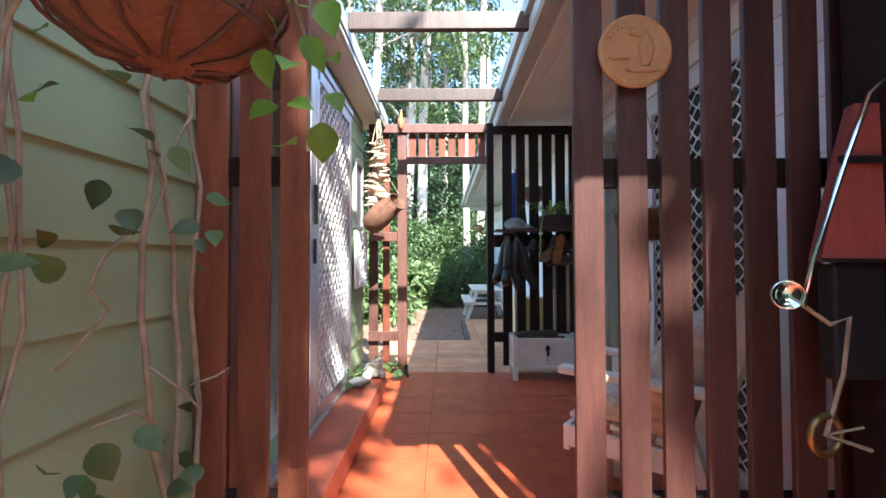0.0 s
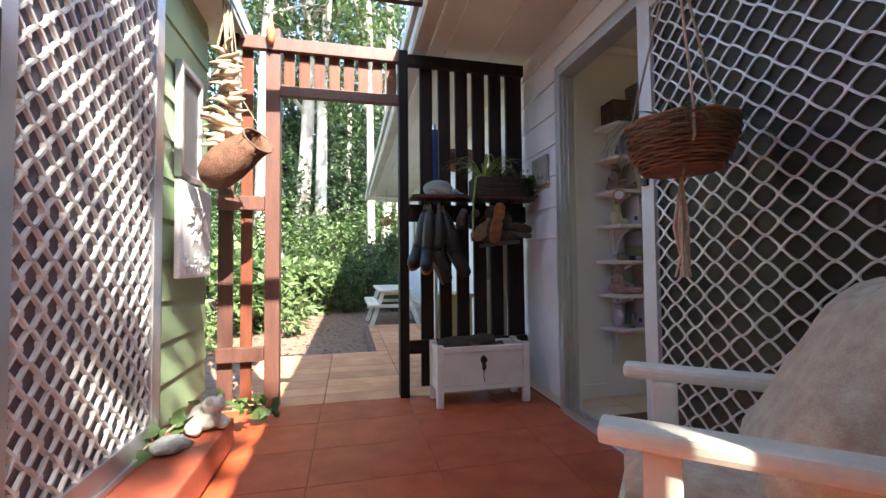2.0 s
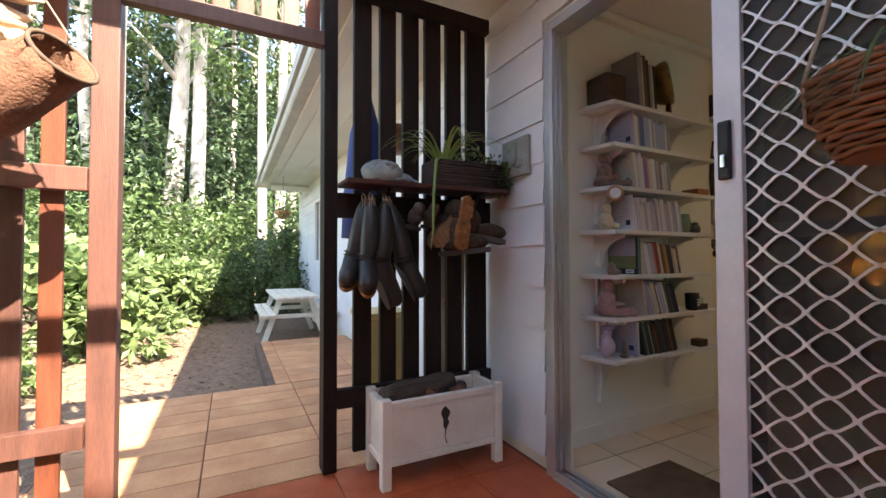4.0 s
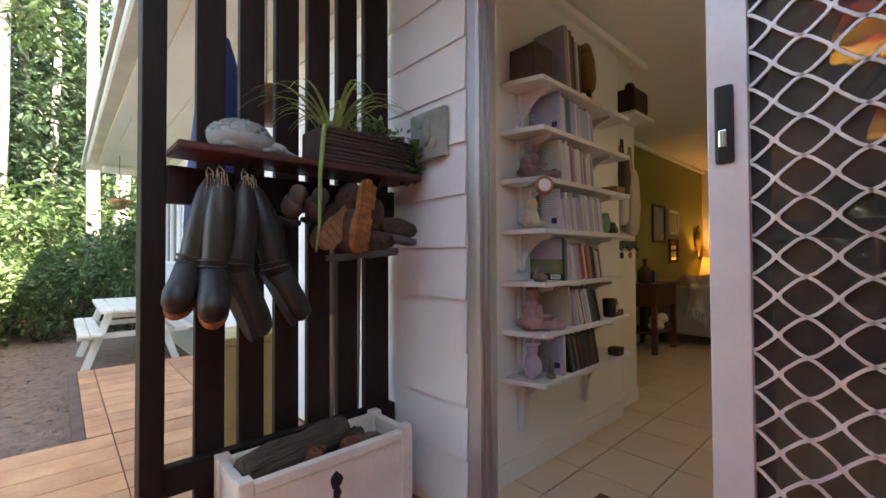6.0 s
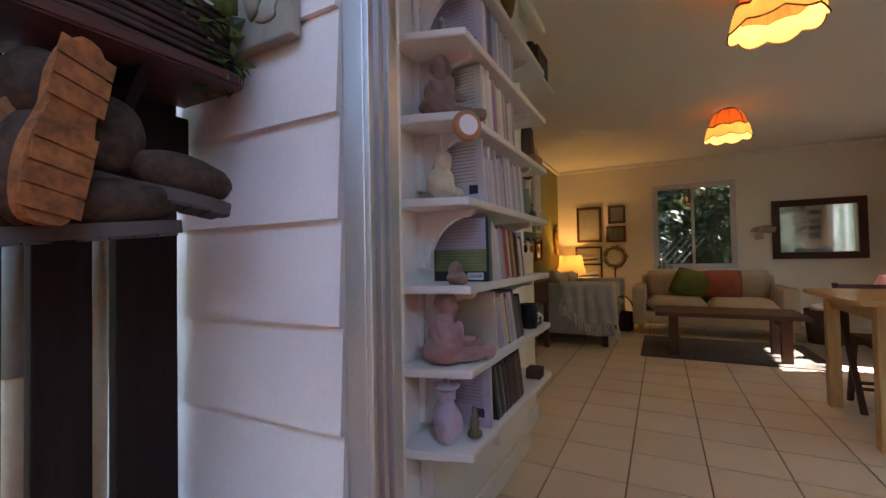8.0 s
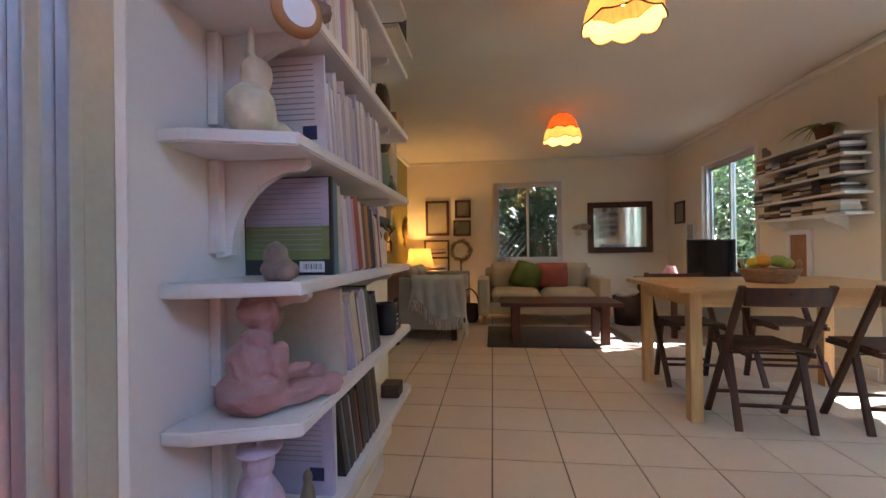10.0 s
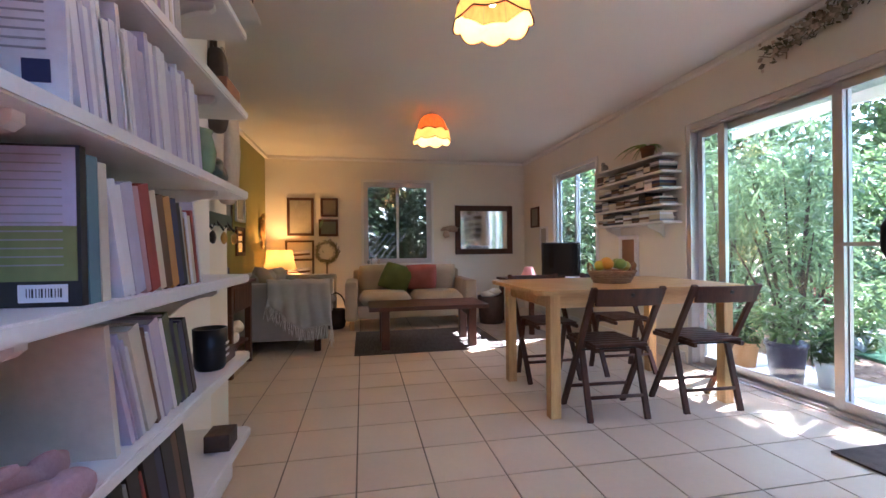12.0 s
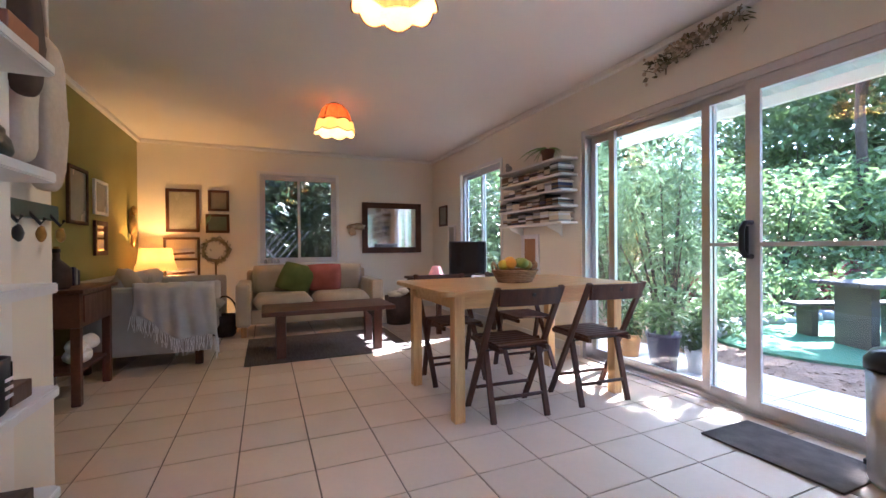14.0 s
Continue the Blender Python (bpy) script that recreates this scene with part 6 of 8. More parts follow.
lathe(b, [(0.035, -0.03), (0.075, 0.0), (0.098, 0.06), (0.104, 0.14), (0.096, 0.22), (0.082, 0.29), (0.086, 0.335), (0.079, 0.335), (0.074, 0.29), (0.085, 0.20), (0.09, 0.10), (0.04, 0.0)], 36, wave=lambda a, j: (0.006 * math.sin(a * 3 + j * 0.9) + 0.003 * math.sin(a * 11 + j), (0.03 * math.sin(a) if j in (5, 6, 7, 8) else 0)))
bmesh.ops.transform(b, matrix=TILT, verts=b.verts)
part("cone", b, M["coco"], cone, smooth=True)
part("rim", tube(bmesh.new(), [(0.085 * math.cos(a), 0.085 * math.sin(a), 0.337 + 0.03 * math.sin(a)) for a in (2 * math.pi * i / 28 for i in range(29))], 0.007, 6, False), M["tanleather"], cone, at=TILT, smooth=True)
part("cord", tube(bmesh.new(), [(0.27, -0.02, 0.27), (0.16, 0.0, 0.46), (0.09, 0.03, 1.02)], 0.003, 5), M["vine"], cone)
drop = part("terracotta_drop", lathe(bmesh.new(), [(0.004, -0.14), (0.02, -0.11), (0.028, -0.05), (0.016, -0.01), (0.004, 0.06)], 14), shade_of("orange_clay", (0.52, 0.19, 0.07), 0.7), smooth=True, at=pose(0.10, 4.19, 2.50))
tagged(drop, "small orange clay pendant on the gate post", "pendant")

# stone frog, turtle and creepers on the step
doll("frog_statue", (-0.06, 3.50, 0.162), [((0, 0, 0.06), (0.065, 0.075, 0.06)), ((0.015, -0.05, 0.12), (0.05, 0.05, 0.038)), ((0.04, -0.07, 0.15), (0.016, 0.016, 0.018)), ((-0.015, -0.08, 0.15), (0.016, 0.016, 0.018)), ((0.06, -0.03, 0.03), (0.03, 0.06, 0.03)), ((-0.06, -0.03, 0.03), (0.03, 0.06, 0.03))], shade_of("weathered_pale_stone", (0.56, 0.54, 0.48), 0.9, scale=18, bump=0.9), "weathered white stone frog statue on the step", "statue", 40)
doll("turtle_statue", (-0.12, 3.28, 0.162), [((0, 0, 0.03), (0.07, 0.06, 0.035)), ((0.06, -0.03, 0.03), (0.025, 0.02, 0.018))], M["stone"], "small mossy grey stone turtle on the step", "statue", 20)


def creeper(name, pts, count, spread, mat, label, size=0.07, seed=1):
    r = random.Random(seed)
    t = thing(name, (0, 0, 0), label, "plant")
    stem = bmesh.new()
    tube(stem, pts, 0.005, 5)
    part("stem", stem, M["vine"], t)
    lf = bmesh.new()
    for _ in range(count):
        k = r.uniform(0, len(pts) - 1.001)
        i = int(k)
        p = Vector(pts[i]).lerp(Vector(pts[i + 1]), k - i) + rnd_dir(r) * spread * r.random()
        w = rnd_dir(r, 0.6)
        up = (Vector((0.8, -0.5, 0.6)) + rnd_dir(r) * 0.6)
        up = (up - w * up.dot(w)).normalized()
        s = size * r.uniform(0.6, 1.3)
        broad_leaf(lf, p, w, up, s, s * 0.75)
    part("foliage", lf, mat, t, smooth=True)
    return t


creeper("ivy", [(-0.2, 3.2, 0.2), (-0.15, 3.45, 0.22), (-0.05, 3.7, 0.2), (0.1, 3.95, 0.12), (0.14, 4.0, 0.05)], 70, 0.07, M["leaf"], "green ivy trailing over the step end", 0.075, 5)

# climbing vines on the green wall by the entrance
vines = thing("climbing_vine", (0, 0, 0), "dry twisted climbing vines with few green leaves on the wall", "plant")
for k in range(7):
    y0 = (0.62, 0.86, 1.30, 1.24, 1.27, 0.95, 0.75)[k]
    pts, p = [], Vector((-0.205, y0, 0.0 if k != 5 else 0.9))
    for i in range(15):
        pts.append(p.copy())
        p = p + Vector((rng.uniform(-0.008, 0.012), rng.gauss(0, 0.03) + (0.012 if k in (0, 5) else 0), 0.165 if k != 5 else 0.05))
        p.x = max(-0.222, min(-0.17, p.x))
    part("stem", tube(bmesh.new(), pts, [0.010 - 0.0004 * i for i in range(15)] if k in (2, 3, 4) else [0.0042] * 15, 6), M["vine"], vines, smooth=True)
for k in range(6):
    a = Vector((-0.19, rng.uniform(0.5, 1.3), rng.uniform(0.05, 0.9)))
    pts = [a + Vector((0.02 + 0.05 * math.sin(i), 0.06 * i, -0.03 * i + 0.04 * math.sin(i * 1.3 + k))) for i in range(6)]
    part("tendril", tube(bmesh.new(), pts, 0.0035, 5), M["vine"], vines, smooth=True)
b = bmesh.new()
for i in range(90):
    z = rng.choice([rng.uniform(0.02, 0.35), rng.uniform(0.5, 0.8), rng.uniform(1.0, 1.6)])
    p = Vector((-0.15 + rng.uniform(-0.03, 0.06), rng.uniform(0.45, 1.38), z))
    w_ = (rnd_dir(rng) + Vector((0.6, -0.3, -0.3))).normalized()
    up = Vector((0.5, -0.6, 0.6)) + rnd_dir(rng) * 0.5
    up = (up - w_ * up.dot(w_)).normalized()
    s = rng.uniform(0.04, 0.085)
    broad_leaf(b, p, w_, up, s, s * 0.7)
part("foliage", b, M["leaf"], vines, smooth=True)
b = bmesh.new()
for i in range(60):
    a = Vector((rng.uniform(-0.2, 0.12), rng.uniform(1.25, 1.44), 0.0))
    d = Vector((rng.gauss(0.2, 0.4), rng.gauss(-0.3, 0.4), 0)).normalized() * rng.uniform(0.08, 0.24)
    tube(b, [a, a + d * 0.5 + Vector((0, 0, rng.uniform(0.08, 0.2))), a + d * 1.2 + Vector((0, 0, rng.uniform(0.0, 0.1)))], [0.003, 0.003, 0.001], 4)
tagged(part("dry_grass", b, M["driftwood"]), "dry grass tufts at the foot of the fence", "grass", kind="stuff")

# coconut-fibre basket hanging by the entrance
cb = thing("hanging_basket", (0.15, 0.72, 1.365), "coconut-fibre lined wire basket with trailing green leaves", "hanging basket")
part("liner", lathe(bmesh.new(), [(0.02, 0.0), (0.08, 0.012), (0.125, 0.05), (0.148, 0.11), (0.152, 0.16), (0.14, 0.16), (0.12, 0.14)], 40, wave=lambda a, j: (0.004 * math.sin(a * 9 + j * 2), 0.003 * math.sin(a * 7 + j))), M["coco"], cb, smooth=True)
RUSTY = shade_of("rusty_wire", (0.10, 0.05, 0.035), 0.8)
for k in range(12):
    a = 2 * math.pi * k / 12
    part("wire", tube(bmesh.new(), [((r + 0.004) * math.cos(a + dz), (r + 0.004) * math.sin(a + dz), z) for r, z, dz in ((0.03, -0.002, 0), (0.085, 0.012, 0.1), (0.13, 0.05, 0.2), (0.153, 0.11, 0.3), (0.156, 0.16, 0.35))], 0.003, 5), RUSTY, cb)
for r, z in ((0.131, 0.045), (0.152, 0.095), (0.158, 0.16)):
    part("wire_ring", tube(bmesh.new(), [(r * math.cos(a), r * math.sin(a), z) for a in (2 * math.pi * i / 32 for i in range(33))], 0.003, 5, False), RUSTY, cb)
for k in range(3):
    a = 2 * math.pi * k / 3 + 0.4
    part("chain", tube(bmesh.new(), [(0.155 * math.cos(a), 0.155 * math.sin(a), 0.16), (0, 0, 0.75), (0, 0, 1.1)], 0.003, 5), M["chrome"], cb)
b = bmesh.new()
for side, n_leaves in ((1, 12), (-1, 13), (0, 12)):
    for i in range(n_leaves):
        u = i / n_leaves
        if side > 0:
            p = Vector((0.165 + 0.045 * math.sin(i * 2.1), 0.03 + 0.04 * math.cos(i * 1.7), 0.12 - 0.23 * u))
        elif side < 0:
            p = Vector((-0.20 - 0.13 * u + 0.03 * math.sin(i * 2.6), -0.03 + 0.07 * math.cos(i * 1.9), 0.13 - 0.16 * rng.random()))
        else:
            p = Vector((0.13 * math.cos(i * 0.52), 0.13 * math.sin(i * 0.52), 0.18))
        w_ = (rnd_dir(rng) * 0.7 + Vector((0.45 * side, -0.15, -0.55))).normalized()
        up = Vector((0.1, -1, 0.55)) + rnd_dir(rng) * 0.35
        up = (up - w_ * up.dot(w_)).normalized()
        s_ = rng.uniform(0.034, 0.062)
        broad_leaf(b, p, w_, up, s_, s_ * 0.72)
part("foliage", b, M["leafsunlit"], cb, smooth=True)
for line in ([(0.14, 0.05, 0.16), (0.17, 0.06, 0.05), (0.17, 0.06, -0.1)], [(-0.13, -0.02, 0.16), (-0.18, -0.03, 0.05), (-0.2, -0.03, -0.02)]):
    part("stem", tube(bmesh.new(), line, 0.003, 5), M["vine"], cb)

# clay disc on the slat screen
ds = thing("clay_disc", (1.10, 1.432, 1.735), "round terracotta wall disc with a raised bird hung by a cord", "plaque")
part("disc", lathe(bmesh.new(), [(0.105, 0), (0.112, 0.004), (0.112, 0.012), (0.104, 0.016), (0.09, 0.014), (0.001, 0.014)], 48), M["terracotta"], ds, at=pose(0, 0, 0, 90, 0, 0), smooth=False)
b = blob(blob(blob(bmesh.new(), (0.03, -0.016, 0.0), (0.022, 0.005, 0.05), 3, 0.3), (0.01, -0.016, 0.055), (0.03, 0.005, 0.014), 5, 0.3), (-0.05, -0.016, -0.02), (0.03, 0.004, 0.008), 8, 0.5)
for i in range(9):
    blob(b, (-0.075 + 0.012 * i, -0.015, 0.045 + 0.03 * math.sin(i / 8 * 3.1)), (0.005, 0.003, 0.008), i, 0.3, 1)
blob(b, (0.02, -0.016, -0.06), (0.05, 0.004, 0.007), 6, 0.5)
part("relief", b, M["terracotta"], ds, smooth=True)
part("cord", tube(bmesh.new(), [(-0.035, -0.012, 0.095), (0.0, 0.0, 0.19), (0.035, -0.012, 0.095)], 0.002, 5), M["black"], ds)

# folded camp stool with a red striped seat, hung by the entrance
hs = thing("folded_stool", (1.52, 1.30, 0.9), "red striped cloth camp stool hanging folded with chrome fittings", "stool")
RED = shade_of("red_striped_cloth", (0.30, 0.06, 0.045), 0.85, stretch=(9, 9, 1), scale=5, bump=0.4)
b = bmesh.new()
vs = [b.verts.new(p) for p in ((-0.01, -0.03, 0.20), (0.34, -0.03, 0.20), (0.34, -0.02, 0.62), (0.10, -0.02, 0.62), (0.06, -0.03, 0.48), (0.0, 0.02, 0.20), (0.34, 0.02, 0.20), (0.34, 0.02, 0.62), (0.11, 0.02, 0.62), (0.07, 0.02, 0.48))]
b.faces.new(vs[:5][::-1])
b.faces.new(vs[5:])
for i in range(5):
    b.faces.new((vs[i], vs[(i + 1) % 5], vs[5 + (i + 1) % 5], vs[5 + i]))
bmesh.ops.recalc_face_normals(b, faces=b.faces)
part("cloth", b, RED, hs)
part("band", block(0.04, 0.34, -0.036, -0.031, 0.455, 0.475), M["black"], hs)
part("piping", tube(bmesh.new(), [(-0.015, -0.035, 0.20), (0.34, -0.035, 0.195)], 0.006, 6), M["chrome"], hs)
part("tube", tube(bmesh.new(), [(-0.06, -0.03, 0.08), (-0.03, -0.03, 0.20), (0.06, -0.035, 0.47), (0.13, -0.03, 0.64), (0.28, -0.03, 0.78)], 0.007, 8), M["chrome"], hs, smooth=True)
cup = part("cap", lathe(bmesh.new(), [(0.02, 0), (0.036, 0.004), (0.039, 0.026), (0.034, 0.028), (0.032, 0.01), (0.001, 0.01)], 28, close=False), M["chrome"], hs, at=pose(-0.10, -0.02, 0.11, 90, 0, -20), smooth=True)
for i in range(3):
    a = 2.1 * i
    # black discs give the darkness of the drilled openings
    part("hole", lathe(bmesh.new(), [(0.008, 0.0), (0.008, 0.014)], 12), M["black"], cup, at=pose(0.02 * math.cos(a), 0.02 * math.sin(a), 0.001))
part("ring", tube(bmesh.new(), [(0.0 + 0.05 * math.cos(a), -0.02 + 0.012 * math.cos(a), -0.26 + 0.05 * math.sin(a)) for a in (2 * math.pi * i / 24 for i in range(25))], 0.009, 8, False), M["brass"], hs, smooth=True)
part("strap", tube(tube(bmesh.new(), [(-0.05, -0.02, 0.08), (0.02, -0.02, 0.03), (0.07, -0.02, 0.05), (0.05, -0.02, -0.10), (0.0, -0.02, -0.26), (0.12, -0.02, -0.30)], 0.006, 6), [(0.0, -0.02, -0.26), (0.10, -0.02, -0.24)], 0.004, 5), M["vine"], hs)
part("cover", block(0.03, 0.36, -0.02, 0.03, -0.12, 0.19, 0.01), M["black"], hs)
# added box: it fills the dark area right of the entrance
filler = thing("garden_cupboard", (0, 0, -0.01), "tall dark brown timber box added to fill the dark area", "cupboard")
part("body", block(1.70, 1.90, 0.45, 1.40, 0, 2.30, 0.006), M["dark"], filler)
part("door", block(1.685, 1.699, 0.47, 0.92, 0.06, 2.24, 0.004), M["dark"], filler)
part("door", block(1.685, 1.699, 0.93, 1.38, 0.06, 2.24, 0.004), M["dark"], filler)

# cream garden armchair with a floral cushion
ang = math.degrees(math.atan2(0.66, -0.75)) - 90
arm = thing("garden_armchair", pose(1.21, 2.185, 0.0, 0, 0, ang), "cream painted timber garden armchair with a floral cushion", "chair")
arm.scale = (0.86, 1.0, 1.0)
for s in (-1, 1):
    t = bmesh.new()
    box(t, s * 0.275 - 0.04, s * 0.275 + 0.04, -0.60, 0.03, 0.605, 0.64, 0.012)
    part("arm", t, M["chairpaint"], arm)
    part("front_leg", block(s * 0.26 - 0.03, s * 0.26 + 0.03, -0.10, -0.04, 0.0, 0.604, 0.008), M["chairpaint"], arm)
    bar_between((s * 0.255, -0.60, 0.0), (s * 0.255, -0.42, 0.604), 0.04, 0.07, M["chairpaint"], arm, "back_leg")
    part("side_rail", block(s * 0.235 - 0.015, s * 0.235 + 0.015, -0.56, 0.02, 0.28, 0.37, 0.006), M["chairpaint"], arm)
for i in range(6):
    part("seat_slat", block(-0.22, 0.22, -0.50 + 0.088 * i, -0.43 + 0.088 * i, 0.371 + 0.006 * i, 0.393 + 0.006 * i, 0.005), M["chairpaint"], arm)
part("front_apron", block(-0.25, 0.25, 0.005, 0.03, 0.26, 0.372, 0.006), M["chairpaint"], arm)
for i in range(5):
    x = -0.21 + 0.105 * i
    bar_between((x, -0.49, 0.40), (x, -0.66, 0.98), 0.08, 0.02, M["chairpaint"], arm, "back_slat")
part("back_rail", block(-0.25, 0.25, -0.70, -0.665, 0.80, 0.87, 0.006), M["chairpaint"], arm)
b = bmesh.new()
cushion(b, 0.46, 0.50, 0.12, pose(0.0, -0.24, 0.46, 4, 0, 0), 14, 0.45)
cushion(b, 0.47, 0.54, 0.24, pose(0.0, -0.40, 0.65, 122, 0, 0), 16, 0.6)
for v in b.verts:
    v.co += Vector((1, 1, 1)) * 0.012 * noise.noise(v.co * 9)
fl = part("chair_cushion", b, M["fluff"], smooth=True, at=pose(1.21, 2.185, 0.0, 0, 0, ang) @ Matrix.Diagonal((0.86, 1.0, 1.0, 1.0)))
tagged(fl, "plump faded cream floral cushion on the garden armchair", "cushion")

# round wicker basket hanging before the screen door
wbk = thing("hanging_basket", (1.635, 2.47, 1.21), "round wicker hanging basket with trailing grass plant", "hanging basket")
b = bmesh.new()
for k in range(15):
    z = 0.002 + 0.0105 * k
    rr = 0.112 + 0.045 * math.sin(k / 14 * 1.7)
    tube(b, [((rr + 0.005 * math.sin(a * 10 + k * math.pi)) * math.cos(a), (rr + 0.005 * math.sin(a * 10 + k * math.pi)) * math.sin(a), z) for a in (2 * math.pi * i / 40 for i in range(41))], 0.0062, 5, False)
part("weave", b, M["wicker"], wbk, smooth=True)
b = bmesh.new()
for k in range(20):
    a = 2 * math.pi * k / 20
    tube(b, [(0.10 * math.cos(a), 0.10 * math.sin(a), 0), (0.142 * math.cos(a), 0.142 * math.sin(a), 0.08), (0.155 * math.cos(a), 0.155 * math.sin(a), 0.15)], 0.004, 5)
part("rib_frame", b, M["wicker"], wbk)
part("base", lathe(bmesh.new(), [(0.105, -0.004), (0.105, 0.012)], 24), M["wicker"], wbk)
part("soil", lathe(bmesh.new(), [(0.14, 0.10), (0.01, 0.115)], 24), M["mulch"], wbk)
for k in range(3):
    a = 2 * math.pi * k / 3
    part("cord", tube(bmesh.new(), [(0.02 * math.cos(a), 0.02 * math.sin(a), -0.02), (0.16 * math.cos(a), 0.16 * math.sin(a), 0.07), (0.16 * math.cos(a), 0.16 * math.sin(a), 0.16), (0, 0, 0.75), (0, 0, 1.24)], 0.0042, 6), M["driftwood"], wbk, smooth=True)
b = bmesh.new()
for k in range(14):
    tube(b, [(0, 0, -0.02), (rng.uniform(-0.02, 0.02), rng.uniform(-0.02, 0.02), -0.18), (rng.uniform(-0.03, 0.03), rng.uniform(-0.03, 0.03), -0.34)], 0.004, 4)
part("tassel", b, M["driftwood"], wbk)


def grass_plant(r, count, length, droop, width=0.006, lift=0.5):
    bm = bmesh.new()
    for _ in range(count):
        a, L = r.uniform(0, 6.28), length * r.uniform(0.5, 1.1)
        d = Vector((math.cos(a), math.sin(a), 0))
        s = Vector((-math.sin(a), math.cos(a), 0))
        base = d * r.uniform(0, 0.05)
        prev = None
        for k in range(8):
            u = k / 7
            p = base + d * L * u * 0.8 + Vector((0, 0, L * (lift * 2 * u - droop * 2 * u * u)))
            w = width * (1 - 0.85 * u)
            cur = (bm.verts.new(p + s * w + Vector((0, 0, w * 0.4))), bm.verts.new(p), bm.verts.new(p - s * w + Vector((0, 0, w * 0.4))))
            if prev:
                bm.faces.new((prev[0], prev[1], cur[1], cur[0]))
                bm.faces.new((prev[1], prev[2], cur[2], cur[1]))
            prev = cur
    return bm


part("grass", grass_plant(rng, 90, 0.30, 0.62, 0.004), M["leaf"], wbk, at=pose(0, 0, 0.12))

# ---- the passage: shelf on the screen, boots, planter ----
b = bmesh.new()
blob(b, (0, 0, 0.05), (0.105, 0.075, 0.072), 2, 0.06, 4)
blob(b, (0.105, -0.01, 0.03), (0.05, 0.032, 0.03), 4, 0.1, 2)
tube(b, [(0.12, -0.015, 0.03), (0.16, -0.025, 0.018), (0.185, -0.03, 0.01)], [0.016, 0.009, 0.005], 8)
blob(b, (0.07, -0.05, 0.012), (0.03, 0.02, 0.014), 5, 0.2, 1)
blob(b, (-0.05, -0.055, 0.012), (0.03, 0.02, 0.014), 6, 0.2, 1)
for i in range(520):
    u, v = rng.uniform(0, 6.28), rng.uniform(0.12, 1.0)
    n_ = Vector((math.sqrt(1 - v * v) * math.cos(u), math.sqrt(1 - v * v) * math.sin(u), v))
    if n_.x > 0.75:
        continue
    p = Vector((n_.x * 0.102, n_.y * 0.073, 0.05 + n_.z * 0.070))
    tube(b, [p, p + (n_ + Vector((-0.9, 0, 0.1))).normalized() * 0.011], [0.0034, 0.0008], 4)
tagged(part("echidna_statue", b, shade_of("verdigris_stone", (0.30, 0.34, 0.33), 0.85, scale=20, bump=0.5), smooth=True, at=pose(1.19, 4.10, 1.384) @ Matrix.Diagonal((0.95, 0.95, 0.85, 1.0))), "grey-green cast stone echidna on the timber shelf", "statue")

tr = thing("trough_planter", (1.63, 4.105, 1.383), "dark twig trough planted with spider plants on the shelf", "planter")
part("body", block(-0.20, 0.22, -0.075, 0.085, 0, 0.13, 0.008), M["darkwicker"], tr)
b = bmesh.new()
for k in range(9):
    z = 0.008 + 0.0145 * k
    tube(b, [(-0.205, -0.08 + 0.004 * math.sin(k), z), (0.0, -0.084, z + 0.003 * math.sin(k * 2)), (0.225, -0.08, z)], 0.007, 6)
part("weave", b, M["darkwicker"], tr, smooth=True)
part("spider_plant", grass_plant(rng, 40, 0.36, 0.55, 0.008, 0.62), M["strap"], tr, at=pose(-0.12, -0.02, 0.12))
part("strand", tube(bmesh.new(), [(-0.15, -0.05, 0.14), (-0.20, -0.10, 0.12), (-0.23, -0.13, -0.05), (-0.235, -0.135, -0.22), (-0.25, -0.14, -0.32)], [0.008, 0.009, 0.008, 0.006, 0.002], 5), M["strap"], tr, smooth=True)
part("herb", leaf_cloud(rng, [((0.06, -0.01, 0.17), (0.10, 0.06, 0.05)), ((0.16, -0.06, 0.10), (0.07, 0.04, 0.08))], 260, 0.028, 0.014), M["leaflight"], tr)
part("herb", leaf_cloud(rng, [((0.21, -0.06, 0.05), (0.05, 0.04, 0.09))], 50, 0.04, 0.03), M["leaf"], tr)


